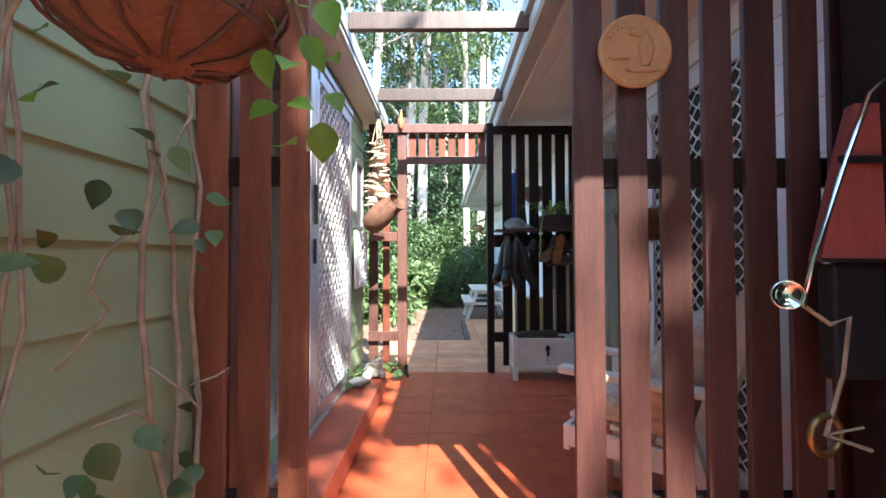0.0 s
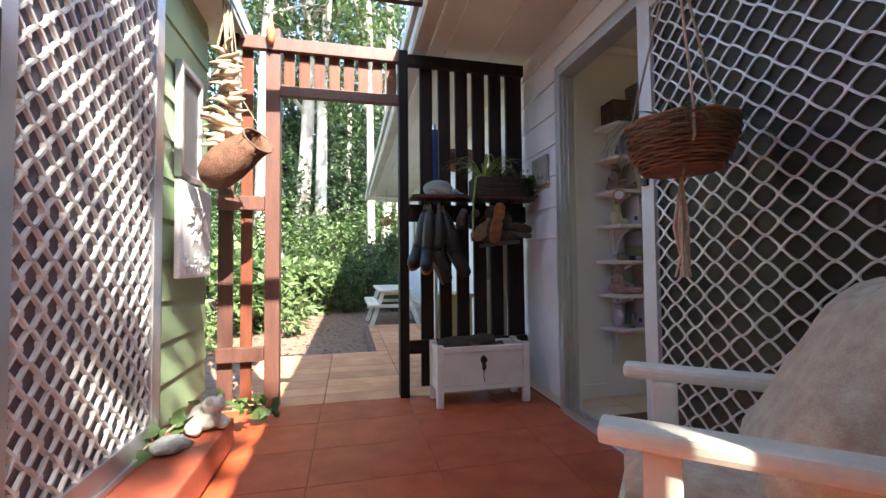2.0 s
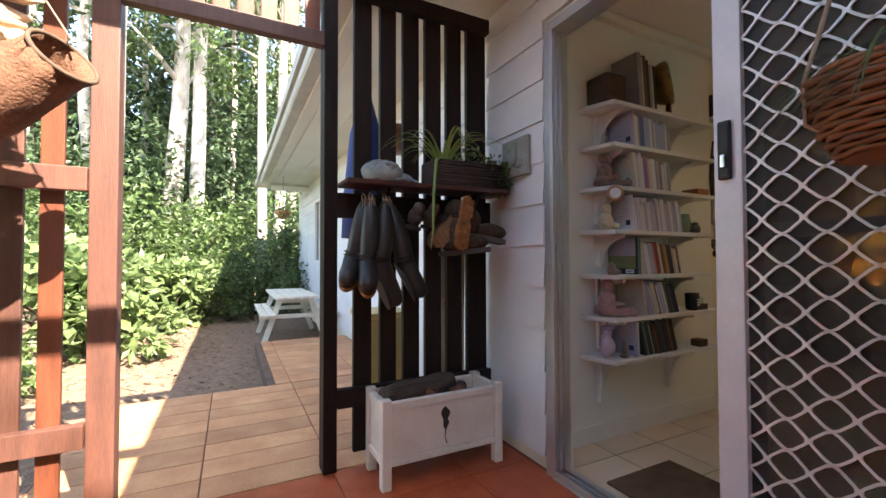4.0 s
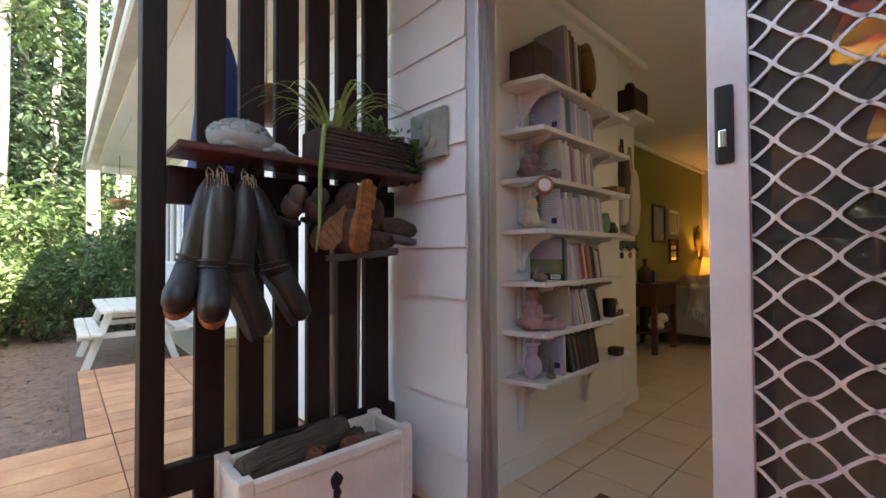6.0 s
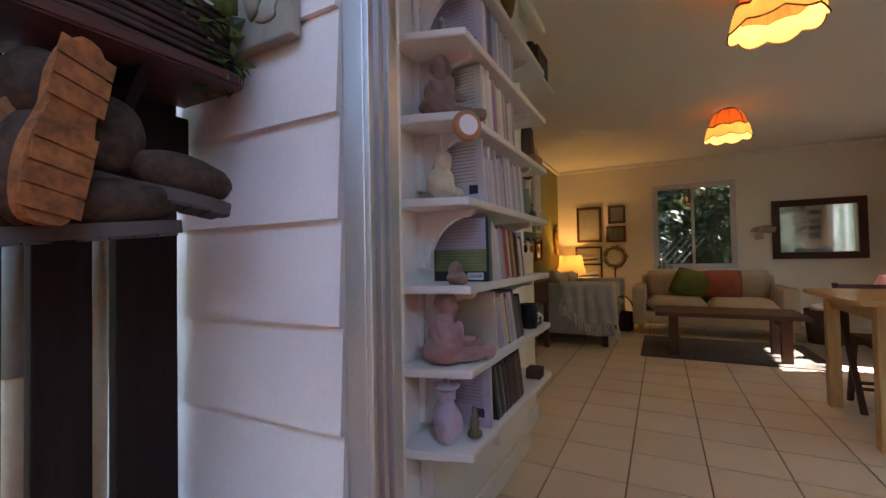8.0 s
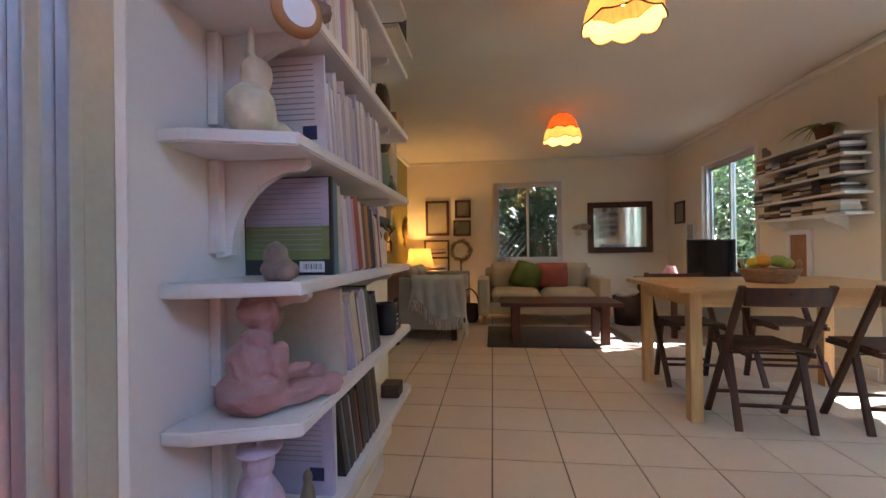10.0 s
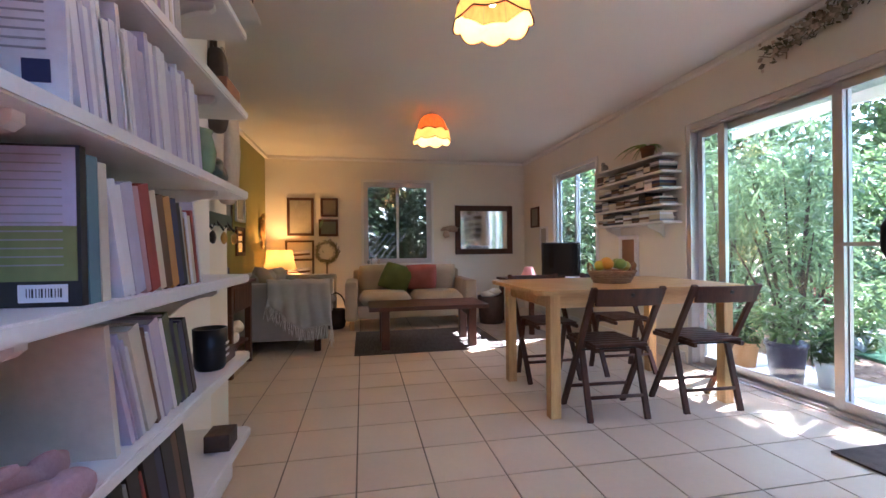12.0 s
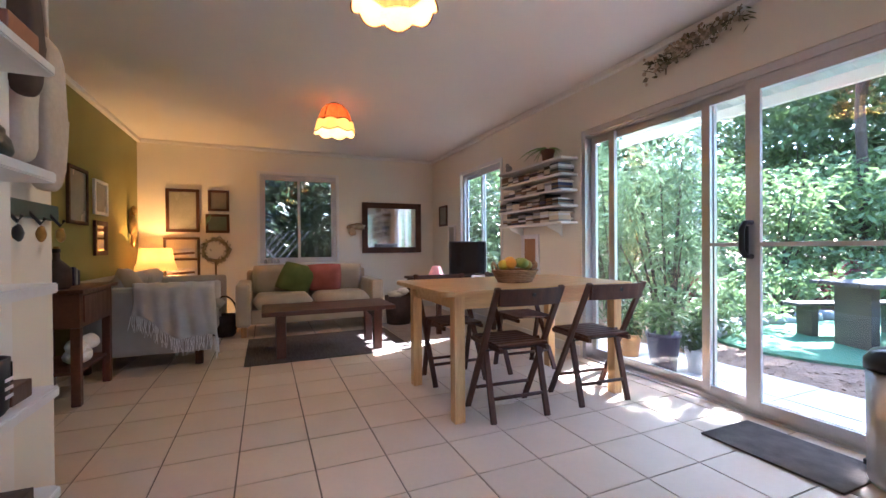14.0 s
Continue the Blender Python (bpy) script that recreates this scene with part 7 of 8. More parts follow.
def gumboot(top, ankle, toe, sole, label):
    """A gumboot tied up by its pinched top: shaft from top to ankle, foot from ankle to toe."""
    top, ankle, toe = Vector(top), Vector(ankle) - Vector(top), Vector(toe) - Vector(top)
    g = thing("rubber_boot", top, label, "boot", "boots hanging on the screen")
    side = Vector((0.006, -0.01, 0))
    pts = [ankle * k + side * math.sin(3.1 * k) for k in (0.0, 0.12, 0.35, 0.6, 0.82, 1.0)]
    part("shaft", tube(bmesh.new(), pts, [0.012, 0.030, 0.043, 0.048, 0.044, 0.047], 18), M["boot"], g, smooth=True)
    d = toe - ankle
    back = ankle - d * 0.18
    part("foot", tube(bmesh.new(), [back - d * 0.04, back, ankle, ankle + d * 0.35, ankle + d * 0.7, ankle + d * 0.92, toe], [0.018, 0.036, 0.048, 0.043, 0.042, 0.034, 0.014], 18), M["boot"], g, smooth=True)
    for k in (0.86, 0.92):
        c = ankle * k
        ax = ankle.normalized()
        u = ax.orthogonal().normalized()
        w = ax.cross(u)
        part("ankle_band", tube(bmesh.new(), [c + (u * math.cos(a) + w * math.sin(a)) * 0.047 for a in (2 * math.pi * i / 20 for i in range(21))], 0.004, 6, False), M["rubber"], g, smooth=True)
    # the sole lies under the foot, away from the shaft
    f = d.normalized()
    n_ = (ankle - f * ankle.dot(f)).normalized()
    s_ = f.cross(n_)
    frame_ = Matrix((s_, f, n_)).transposed().to_4x4()
    frame_.translation = ankle + d * 0.40 + n_ * 0.036
    L = d.length * 0.60
    outl = [((0.041 + 0.006 * math.sin(a)) * math.cos(a), L * math.sin(a)) for a in (2 * math.pi * i / 24 for i in range(24))]
    t = bmesh.new()
    sweep(t, outl, -0.006, 0.012)
    part("sole", t, sole, g, at=frame_)
    b_ = bmesh.new()
    tube(b_, [(-0.008, 0, 0.0), (-0.010, 0.0, 0.02), (0.0, 0.02, 0.04), (0.010, 0.0, 0.02), (0.008, 0, 0.0)], 0.0028, 5)
    for k in range(4):
        tube(b_, [(0, -0.010, 0.015), (0.007 * (k - 1.5), -0.024, 0.008), (0.010 * (k - 1.5), -0.028, -0.035 - 0.012 * (k % 2))], 0.0015, 4)
    part("loop", b_, M["vine"], g, "grey frayed twine")
    return g


gumboot((1.098, 4.10, 1.29), (1.055, 4.12, 1.01), (0.985, 3.985, 0.915), M["sole"], "black rubber boot with a tan sole tied up by twine")
gumboot((1.118, 4.06, 1.29), (1.105, 4.06, 0.995), (1.062, 3.905, 0.89), M["sole"], "black rubber boot with a tan sole tied up by twine")
gumboot((1.190, 4.07, 1.29), (1.160, 4.05, 1.00), (1.245, 4.045, 0.80), M["rubber"], "scuffed grey-black rubber boot tied up by twine")
gumboot((1.212, 4.09, 1.29), (1.295, 4.07, 0.99), (1.38, 4.05, 0.835), M["rubber"], "scuffed grey-black rubber boot tied up by twine")


def hung_shoe(m, sole, upper, label, k=1.0):
    """A worn ankle boot hung with its sole to the front: sole in the plane y = 0, toe up."""
    g = thing("work_boot", m, label, "boot", "work boots hanging on the screen")
    outl = []
    for i in range(36):
        a = 2 * math.pi * i / 36
        s, c = math.sin(a), math.cos(a)
        w = (0.041 + 0.006 * s) * (1 - 0.24 * math.exp(-((s + 0.15) / 0.28) ** 2))
        outl.append((w * math.copysign(abs(c) ** 0.6, c), 0.138 * s))
    t = bmesh.new()
    sweep(t, outl, -0.012, 0.010, m=pose(0, 0, 0, 90, 0, 0))
    part("sole", t, sole, g)
    for i in range(8):
        z = -0.122 + 0.031 * i
        if abs(z + 0.03) < 0.02:
            continue
        part("tread", block(-0.038, 0.038, -0.0140, -0.0105, z, z + 0.028, 0.001), sole, g)
    part("upper", blob(blob(bmesh.new(), (0, 0.045, 0.05), (0.043, 0.04, 0.085), 3, 0.1, 3), (0, 0.075, -0.07), (0.046, 0.07, 0.06), 5, 0.1, 3), upper, g, smooth=True)
    return g


SOLE2 = shade_of("pale_worn_sole", (0.24, 0.12, 0.055), 0.75, scale=30, bump=0.6)
hung_shoe(pose(1.565, 3.975, 1.195, 0, 192, 15), M["sole"], M["shoeleather"], "worn boot with a pale tan grooved sole facing out")
hung_shoe(pose(1.51, 4.03, 1.175, 12, 228, 5), SOLE2, M["shoeleather"], "worn boot with an orange-tan sole hanging tilted")
for x, y, z, ry in ((1.685, 4.02, 1.125, 100), (1.60, 4.03, 1.055, 84)):
    q = hung_shoe(pose(x, y, z, 15, ry, 0) @ pose(0, 0, 0, 0, 0, 90), shade_of("grey_sole", (0.07, 0.06, 0.055), 0.8), M["shoeleather"], "worn brown leather shoe hanging sideways")
for x in (1.34, 1.42):
    t = thing("work_boot", pose(x, 4.06, 1.22, 20, 0, 10), "small dark leather boot hanging by its heel", "boot", "work boots hanging on the screen")
    part("upper", blob(blob(bmesh.new(), (0, 0, 0), (0.032, 0.042, 0.045), 2, 0.1), (0, -0.02, 0.045), (0.028, 0.034, 0.035), 3, 0.1), shade_of("dark_taupe_leather", (0.06, 0.042, 0.033), 0.8), t, smooth=True)
    part("heel", block(-0.027, 0.027, -0.034, 0.034, -0.060, -0.042, 0.006), M["rubber"], t)

# cream planter box with logs and cones
plb = thing("planter_box", (0, 0, 0.0), "cream painted timber box on legs holding logs and cones", "planter")
px0, px1, py0, py1 = 1.14, 1.775, 3.955, 4.212
for x in (px0, px1 - 0.045):
    for y in (py0, py1 - 0.045):
        part("leg", block(x, x + 0.045, y, y + 0.045, 0.0, 0.395, 0.006), M["planter"], plb)
for x0, x1, y0, y1 in ((px0 + 0.045, px1 - 0.045, py0 + 0.012, py0 + 0.03), (px0 + 0.045, px1 - 0.045, py1 - 0.03, py1 - 0.012), (px0 + 0.012, px0 + 0.03, py0 + 0.045, py1 - 0.045), (px1 - 0.03, px1 - 0.012, py0 + 0.045, py1 - 0.045)):
    part("panel", block(x0, x1, y0, y1, 0.13, 0.345, 0.003), M["planter"], plb)
for x0, x1, y0, y1 in ((px0 + 0.045, px1 - 0.045, py0 + 0.004, py0 + 0.036), (px0 + 0.045, px1 - 0.045, py1 - 0.036, py1 - 0.004), (px0 + 0.004, px0 + 0.036, py0 + 0.045, py1 - 0.045), (px1 - 0.036, px1 - 0.004, py0 + 0.045, py1 - 0.045)):
    part("rail", block(x0, x1, y0, y1, 0.346, 0.38, 0.004), M["planter"], plb)
    part("rail", block(x0, x1, y0, y1, 0.10, 0.129, 0.003), M["planter"], plb)
part("floor", block(px0 + 0.03, px1 - 0.03, py0 + 0.03, py1 - 0.03, 0.20, 0.22), M["dark"], plb)
# raised black shapes on the uncut panel imitate a dark opening
b = bmesh.new()
blob(b, (1.455, py0 + 0.0115, 0.29), (0.022, 0.003, 0.028), 3, 0.4, 2)
blob(b, (1.458, py0 + 0.0115, 0.245), (0.014, 0.003, 0.026), 6, 0.5, 2)
tube(b, [(1.46, py0 + 0.010, 0.23), (1.452, py0 + 0.010, 0.185), (1.462, py0 + 0.010, 0.15)], [0.004, 0.002, 0.003], 5)
part("cut_out", b, M["black"], plb, "black raised leaf motif standing for a dark cut-out")
lg = thing("log", pose(1.38, 4.10, 0.37, 0, 0, 12), "short split log with dark bark in the planter box", "log")
part("bark", tube(bmesh.new(), [(-0.20, 0, 0), (-0.1, 0.005, 0.006), (0.02, -0.004, 0.003), (0.13, 0.004, 0.01), (0.20, 0, 0.006)], [0.052, 0.058, 0.055, 0.058, 0.05], 14), M["log"], lg, smooth=True)
for i in range(16):
    x, y = rng.uniform(1.19, 1.68), rng.uniform(3.985, 4.16)
    cn = part("seed_cone", blob(bmesh.new(), (0, 0, 0), (0.030, 0.026, 0.034), i, 0.5, 3), M["log"] if i % 3 else shade_of("rust_cone", (0.16, 0.06, 0.035), 0.9, bump=0.6), at=pose(x, y, 0.345 + rng.uniform(-0.02, 0.02), rng.uniform(0, 90), rng.uniform(0, 90), 0))
    tagged(cn, "dark brown woody seed cone in the planter box", "cone", "seed cones")
tagged(part("bark_fill", block(px0 + 0.032, px1 - 0.032, py0 + 0.032, py1 - 0.032, 0.221, 0.315), M["mulch"]), "dark bark filling in the planter box", "bark", kind="stuff")

sp = thing("wall_plaque", (1.902, 3.985, 1.452), "square sage stoneware wall tile with a raised lizard", "plaque")
part("slab", block(-0.025, 0, -0.108, 0.108, 0, 0.20, 0.005), M["sage"], sp)
b = blob(blob(blob(bmesh.new(), (-0.028, 0.0, 0.11), (0.008, 0.03, 0.06), 3, 0.5, 2), (-0.028, 0.03, 0.155), (0.008, 0.03, 0.02), 5, 0.4, 2), (-0.028, -0.04, 0.06), (0.007, 0.03, 0.025), 7, 0.5, 2)
part("relief", b, M["sage"], sp, smooth=True)

# garden tools and things behind the screen
for x, w in ((1.622, 0.024), (1.752, 0.020)):
    tl = thing("garden_tool", (x, 4.33, 0.0), "long-handled garden tool leaning behind the screen", "tool", "garden tools")
    part("handle", tube(bmesh.new(), [(0, 0.03, 0.0), (0, 0.0, 1.06)], w, 10), shade_of("pale_tool_wood", (0.58, 0.44, 0.28), 0.6), tl, smooth=True)
    if x < 1.7:
        part("grip", tube(bmesh.new(), [(0, 0.007, 0.80), (0, 0.0, 1.09)], w * 1.2, 10), M["sage"], tl, smooth=True)
um = thing("garden_umbrella", (1.30, 4.75, 0.0), "closed dark blue garden umbrella standing behind the screen", "umbrella")
part("canopy", tube(bmesh.new(), [(0, 0, 1.15), (0, 0, 1.4), (0, 0, 1.8), (0, 0, 2.05)], [0.15, 0.14, 0.10, 0.03], 14), shade_of("navy_canvas", (0.02, 0.05, 0.20), 0.8), um, smooth=True)
part("pole", tube(bmesh.new(), [(0, 0, 0), (0, 0, 2.1)], 0.018, 10), M["alu"], um)
yl = thing("garden_box", (1.45, 5.0, 0.0), "yellow-cream plastic storage crate behind the screen", "crate")
part("body", block(-0.12, 0.2, -0.15, 0.2, 0, 0.62, 0.01), shade_of("yellow_plastic", (0.62, 0.48, 0.20), 0.5), yl)
part("lid", block(-0.13, 0.21, -0.16, 0.21, 0.621, 0.66, 0.008), shade_of("yellow_plastic", (0.62, 0.48, 0.20), 0.5), yl)
wk = thing("hanging_basket", (1.55, 4.9, 1.75), "dark wicker hanging basket behind the screen", "hanging basket")
part("body", lathe(bmesh.new(), [(0.07, 0), (0.14, 0.06), (0.15, 0.16), (0.13, 0.16)], 20), M["wicker"], wk, smooth=True)
part("cord", tube(bmesh.new(), [(0, 0, 0.1), (0, 0, 0.72)], 0.005, 6), M["vine"], wk)

# ---- garden behind the gate ----
pic = thing("picnic_table", (0.37, 0, -0.13), "white painted timber picnic table on the mulch", "picnic table")
WP = M["chairpaint"]
for i in range(5):
    part("plank", block(0.93 + 0.155 * i, 1.075 + 0.155 * i, 8.0, 9.6, 0.655, 0.69, 0.005), WP, pic)
for i in range(2):
    part("bench_plank", block(0.70 + 0.13 * i, 0.82 + 0.13 * i, 8.0, 9.6, 0.42, 0.45, 0.005), WP, pic)
    part("bench_plank", block(1.78 + 0.13 * i, 1.90 + 0.13 * i, 8.0, 9.6, 0.42, 0.45, 0.005), WP, pic)
for y in (8.2, 9.3):
    for s in (-1, 1):
        p, q = Vector((1.31 + s * 0.55, y, 0.0)), Vector((1.31 + s * 0.26, y, 0.655))
        part("leg", block(-0.045, 0.045, -0.02, 0.02, 0, (q - p).length, 0.004), WP, pic, at=Matrix.Translation(p) @ pose(0, 0, 0, 0, math.degrees(math.atan2(q.x - p.x, q.z - p.z)), 0))
    part("crossbar", block(0.70, 2.02, y + 0.022, y + 0.05, 0.36, 0.42, 0.004), WP, pic)
    part("crossbar", block(0.98, 1.66, y + 0.022, y + 0.05, 0.58, 0.654, 0.004), WP, pic)

pic.scale = (0.74, 1.0, 0.95)

wing = tagged(new("window_4"), "white framed window of the house wing", kind="structure")
for y0, y1, z0, z1 in ((8.9, 8.95, 0.95, 2.05), (9.75, 9.8, 0.95, 2.05), (8.95, 9.75, 0.95, 1.0), (8.95, 9.75, 2.0, 2.05), (9.33, 9.37, 1.0, 2.0)):
    part("window_frame", block(1.86, 1.90, y0, y1, z0, z1, 0.003), M["white"], wing)
part("pane", block(1.895, 1.898, 8.95, 9.75, 1.0, 2.0), M["screen"], wing)
tagged(part("eave_brace", block(1.2, 1.9, 10.45, 10.52, 2.30, 2.39, 0.004), M["eave"]), "pale timber brace under the far eave", kind="structure")
hp = thing("hanging_pot", (1.35, 9.9, 1.72), "terracotta hanging pot with trailing plant under the eave", "hanging basket")
part("pot", lathe(bmesh.new(), [(0.06, 0), (0.13, 0.10), (0.14, 0.13), (0.12, 0.13)], 20), M["terracotta"], hp, smooth=True)
part("plant", leaf_cloud(rng, [((0, 0, 0.2), (0.18, 0.18, 0.12)), ((0.02, -0.08, 0.05), (0.16, 0.1, 0.12))], 240, 0.06, 0.025), M["leaflight"], hp)
part("cord", tube(bmesh.new(), [(0, 0, 0.1), (0, 0, 0.74)], 0.004, 5), M["black"], hp)
tagged(part("edging", block(0.82, 0.878, 5.87, 7.8, -0.19, -0.004, 0.004), M["joint"]), "dark brown edge strip of the raised terrace", kind="structure")


def bush(name, size, clumps, count, leaf, mat, label, seed, width=0.5, droop=0.3, group=""):
    r = random.Random(seed)
    t = thing(name, (0, 0, -0.14), label, "shrub" if name != "tree" else "tree", group)
    cs = []
    for _ in range(clumps):
        a, q = r.uniform(0, 6.28), math.sqrt(r.random())
        z = r.random() ** 0.8
        cs.append(((math.cos(a) * q * size[0] * (1 - 0.3 * z), math.sin(a) * q * size[1] * (1 - 0.3 * z), 0.1 + z * size[2]), (size[0] * r.uniform(0.22, 0.4), size[1] * r.uniform(0.22, 0.4), size[2] * r.uniform(0.12, 0.24))))
    b_ = bmesh.new()
    for c, _ in cs[:10]:
        tube(b_, [(c[0] * 0.15, c[1] * 0.15, 0), (c[0] * 0.6, c[1] * 0.6, c[2] * 0.6), c], [0.02, 0.014, 0.005], 5)
    part("stem_frame", b_, M["log"], t)
    part("foliage", leaf_cloud(r, cs, count, leaf, leaf * width, 0.7, droop), mat, t)
    return t


def place(ob, spots):
    """Copies of a plant: x, y, turn, scale; the first spot moves the plant itself."""
    base = ob
    for i, (x, y, rz, k) in enumerate(spots):
        o = base if i == 0 else copy_thing(base, pose(x, y, -0.14, 0, 0, rz))
        o.location, o.rotation_euler = (x, y, -0.14), (0, 0, radians(rz))
        o.scale = (k, k, k)


bright = bush("shrub", (0.7, 0.9, 1.0), 26, 1300, 0.17, M["leaflight"], "sunlit light green broad-leaved shrub by the path", 3, 0.55)
place(bright, [(-0.75, 8.6, 0, 1.0), (-1.5, 9.6, 80, 1.2), (-0.5, 10.4, 150, 0.95), (-2.6, 8.6, 200, 1.25), (-1.6, 7.2, 30, 0.8), (0.0, 11.6, 260, 0.9)])
mid_ = bush("shrub", (1.2, 1.2, 1.9), 40, 2600, 0.13, M["leaf"], "dense glossy green shrub under the trees", 5, 0.5)
place(mid_, [(-0.3, 13.0, 0, 1.0), (1.0, 11.9, 60, 0.75), (2.3, 12.6, 110, 1.0), (-2.2, 12.2, 200, 1.15), (-4.0, 10.0, 310, 1.1), (0.7, 14.6, 20, 1.3), (-1.6, 15.0, 250, 1.4), (3.4, 14.5, 140, 1.3), (-4.8, 13.5, 70, 1.4), (1.6, 10.95, 33, 0.5), (0.55, 10.9, 133, 0.5)])
darkb = bush("shrub", (1.8, 1.8, 3.6), 60, 4200, 0.16, M["leafdark"], "tall dark green understorey shrub in the forest", 7, 0.45)
place(darkb, [(-3.2, 17.0, 0, 1.0), (0.8, 18.5, 90, 1.1), (3.8, 17.5, 180, 1.1), (-6.5, 16.5, 40, 1.2), (-1.0, 21.0, 130, 1.3), (-9.0, 19.0, 220, 1.3), (5.5, 21.5, 300, 1.3), (-5.0, 22.5, 10, 1.4), (2.4, 23.5, 260, 1.4), (-2.0, 25.0, 70, 2.6), (3.5, 26.5, 170, 2.7), (-7.5, 24.0, 250, 2.6), (0.8, 29.0, 10, 3.0), (7.5, 25.0, 310, 2.6), (-4.5, 29.5, 140, 3.0), (-12.0, 22.0, 80, 2.6), (-1.2, 18.2, 200, 1.5), (-3.6, 20.0, 320, 1.8), (1.9, 20.6, 45, 1.8), (-0.2, 24.0, 110, 2.3), (-6.4, 27.0, 30, 2.9), (2.6, 29.0, 290, 3.0), (-9.5, 23.5, 190, 2.3), (-2.9, 15.9, 15, 1.0)])

# eucalypts: pale trunks with high open crowns


def eucalypt(x, y, r, h, seed, crown=True, count=2400):
    q = random.Random(seed)
    t = thing("tree", (x, y, -0.16), "tall pale-barked eucalypt with a high open crown", "tree", "forest trees")
    lean = Vector((q.uniform(-0.03, 0.03), q.uniform(-0.03, 0.03), 1))
    pts = [lean * (h * k / 9) + Vector((q.gauss(0, 0.05), q.gauss(0, 0.05), 0)) * (k > 0) for k in range(10)]
    trunk = tube(bmesh.new(), pts, [r * (1.12 if k == 0 else 1 - 0.085 * k) for k in range(10)], 12)
    cs = []
    for i in range(9):
        a = q.uniform(0, 6.28)
        k = q.uniform(0.35, 0.95)
        o = lean * h * k
        d = Vector((math.cos(a), math.sin(a), q.uniform(0.4, 1.0))) * q.uniform(1.2, 2.6)
        tube(trunk, [o, o + d * 0.5 + Vector((0, 0, 0.1)), o + d], [r * 0.3, r * 0.2, r * 0.06], 6)
        cs.append((tuple(o + d), (q.uniform(0.7, 1.3), q.uniform(0.7, 1.3), q.uniform(0.5, 0.9))))
        cs.append((tuple(o + d * 0.6 + Vector((q.uniform(-1, 1), q.uniform(-1, 1), q.uniform(-0.8, 0.3)))), (0.7, 0.7, 0.5)))
    part("trunk", trunk, M["bark"], t, smooth=True)
    if crown:
        part("crown", leaf_cloud(q, cs, count, 0.24, 0.10, 0.8, 0.5), M["leaf"] if seed % 3 else M["leafdark"], t)
    return t


for i, (x, y, r) in enumerate(((1.26, 13.2, 0.125), (1.98, 16.6, 0.19), (-0.05, 22.3, 0.17), (-0.45, 16.5, 0.23), (-1.1, 17.0, 0.31), (-1.9, 14.0, 0.20), (0.5, 19.5, 0.12), (-3.4, 18.5, 0.22), (2.9, 20.5, 0.18), (-2.4, 22.0, 0.16), (1.2, 25.5, 0.20), (4.6, 25.0, 0.2), (-5.5, 20.5, 0.25), (-0.9, 27.0, 0.2), (-4.0, 26.0, 0.2), (0.3, 31.0, 0.25), (3.0, 31.0, 0.25), (-7.5, 25.0, 0.25), (-2.6, 32.0, 0.25), (6.5, 30.0, 0.25))):
    eucalypt(x, y, r, 17 + (i * 37 % 7), 100 + i)

thick = bush("shrub", (4.5, 2.0, 9.0), 90, 6500, 0.30, M["leaf"], "dense wall of forest foliage far behind the garden", 9, 0.4)
place(thick, [(-9, 36, 0, 1.2), (-2, 38, 20, 1.25), (5, 37, 170, 1.2), (12, 34, 200, 1.2), (-16, 31, 60, 1.2)])

# bark chips and leaf litter near the path
b = bmesh.new()
for i in range(2600):
    x, y = rng.uniform(-2.2, 0.85), rng.uniform(5.9, 10.5)
    if i > 1900:
        x, y = rng.uniform(2.5, 6.0), rng.uniform(-1.6, -0.6)
    w_ = rnd_dir(rng, 0.2)
    leaf_face(b, Vector((x, y, -0.125 + rng.random() * 0.012)), w_, (Vector((0, 0, 1)) + rnd_dir(rng) * 0.4).normalized(), rng.uniform(0.03, 0.08), rng.uniform(0.012, 0.03))
tagged(part("bark_chips", b, M["chip"]), "scattered brown bark chips and leaf litter", "bark chips", kind="stuff")

# ---- garden to the south ----
patio = structure("pavement_patio", block(1.3, 9.0, -0.42, 0.55, -0.2, -0.06), M["joint"], "pale concrete patio slabs outside the sliding door")
b = bmesh.new()
sweep(b, [(5.30, -1.55), (5.55, -2.6), (5.0, -6.0), (-3.0, -7.0), (-3.0, -2.6), (3.9, -1.64), (4.4, -1.42), (4.8, -1.38)], -0.14, -0.10)
structure("lawn", b, M["lawn"], "green artificial lawn")
b = bmesh.new()
for k in range(60):
    x0, x1 = 2.05 + 0.06 * k, 2.05 + 0.06 * (k + 1)
    z = 0.012 * math.cos(math.pi * k)
    z1 = 0.012 * math.cos(math.pi * (k + 1))
    f = [b.verts.new(p) for p in ((x0, 0.555, 2.40 + z), (x1, 0.555, 2.40 + z1), (x1, -0.72, 2.22 + z1), (x0, -0.72, 2.22 + z))]
    b.faces.new(f)
bmesh.ops.remove_doubles(b, verts=b.verts, dist=0.0005)
bmesh.ops.solidify(b, geom=b.faces[:], thickness=0.004)
aw = thing("awning", (0, 0, 0), "pale corrugated patio awning above the sliding door", "awning")
part("sheet", b, shade_of("pale_green_sheet", (0.66, 0.70, 0.62), 0.5, trans=0.3), aw)
part("beam", block(2.05, 5.65, -0.56, -0.51, 2.13, 2.215, 0.004), M["white"], aw)
for x in (2.06,):
    part("post", block(x, x + 0.05, -0.56, -0.51, -0.06, 2.13, 0.004), M["white"], aw)

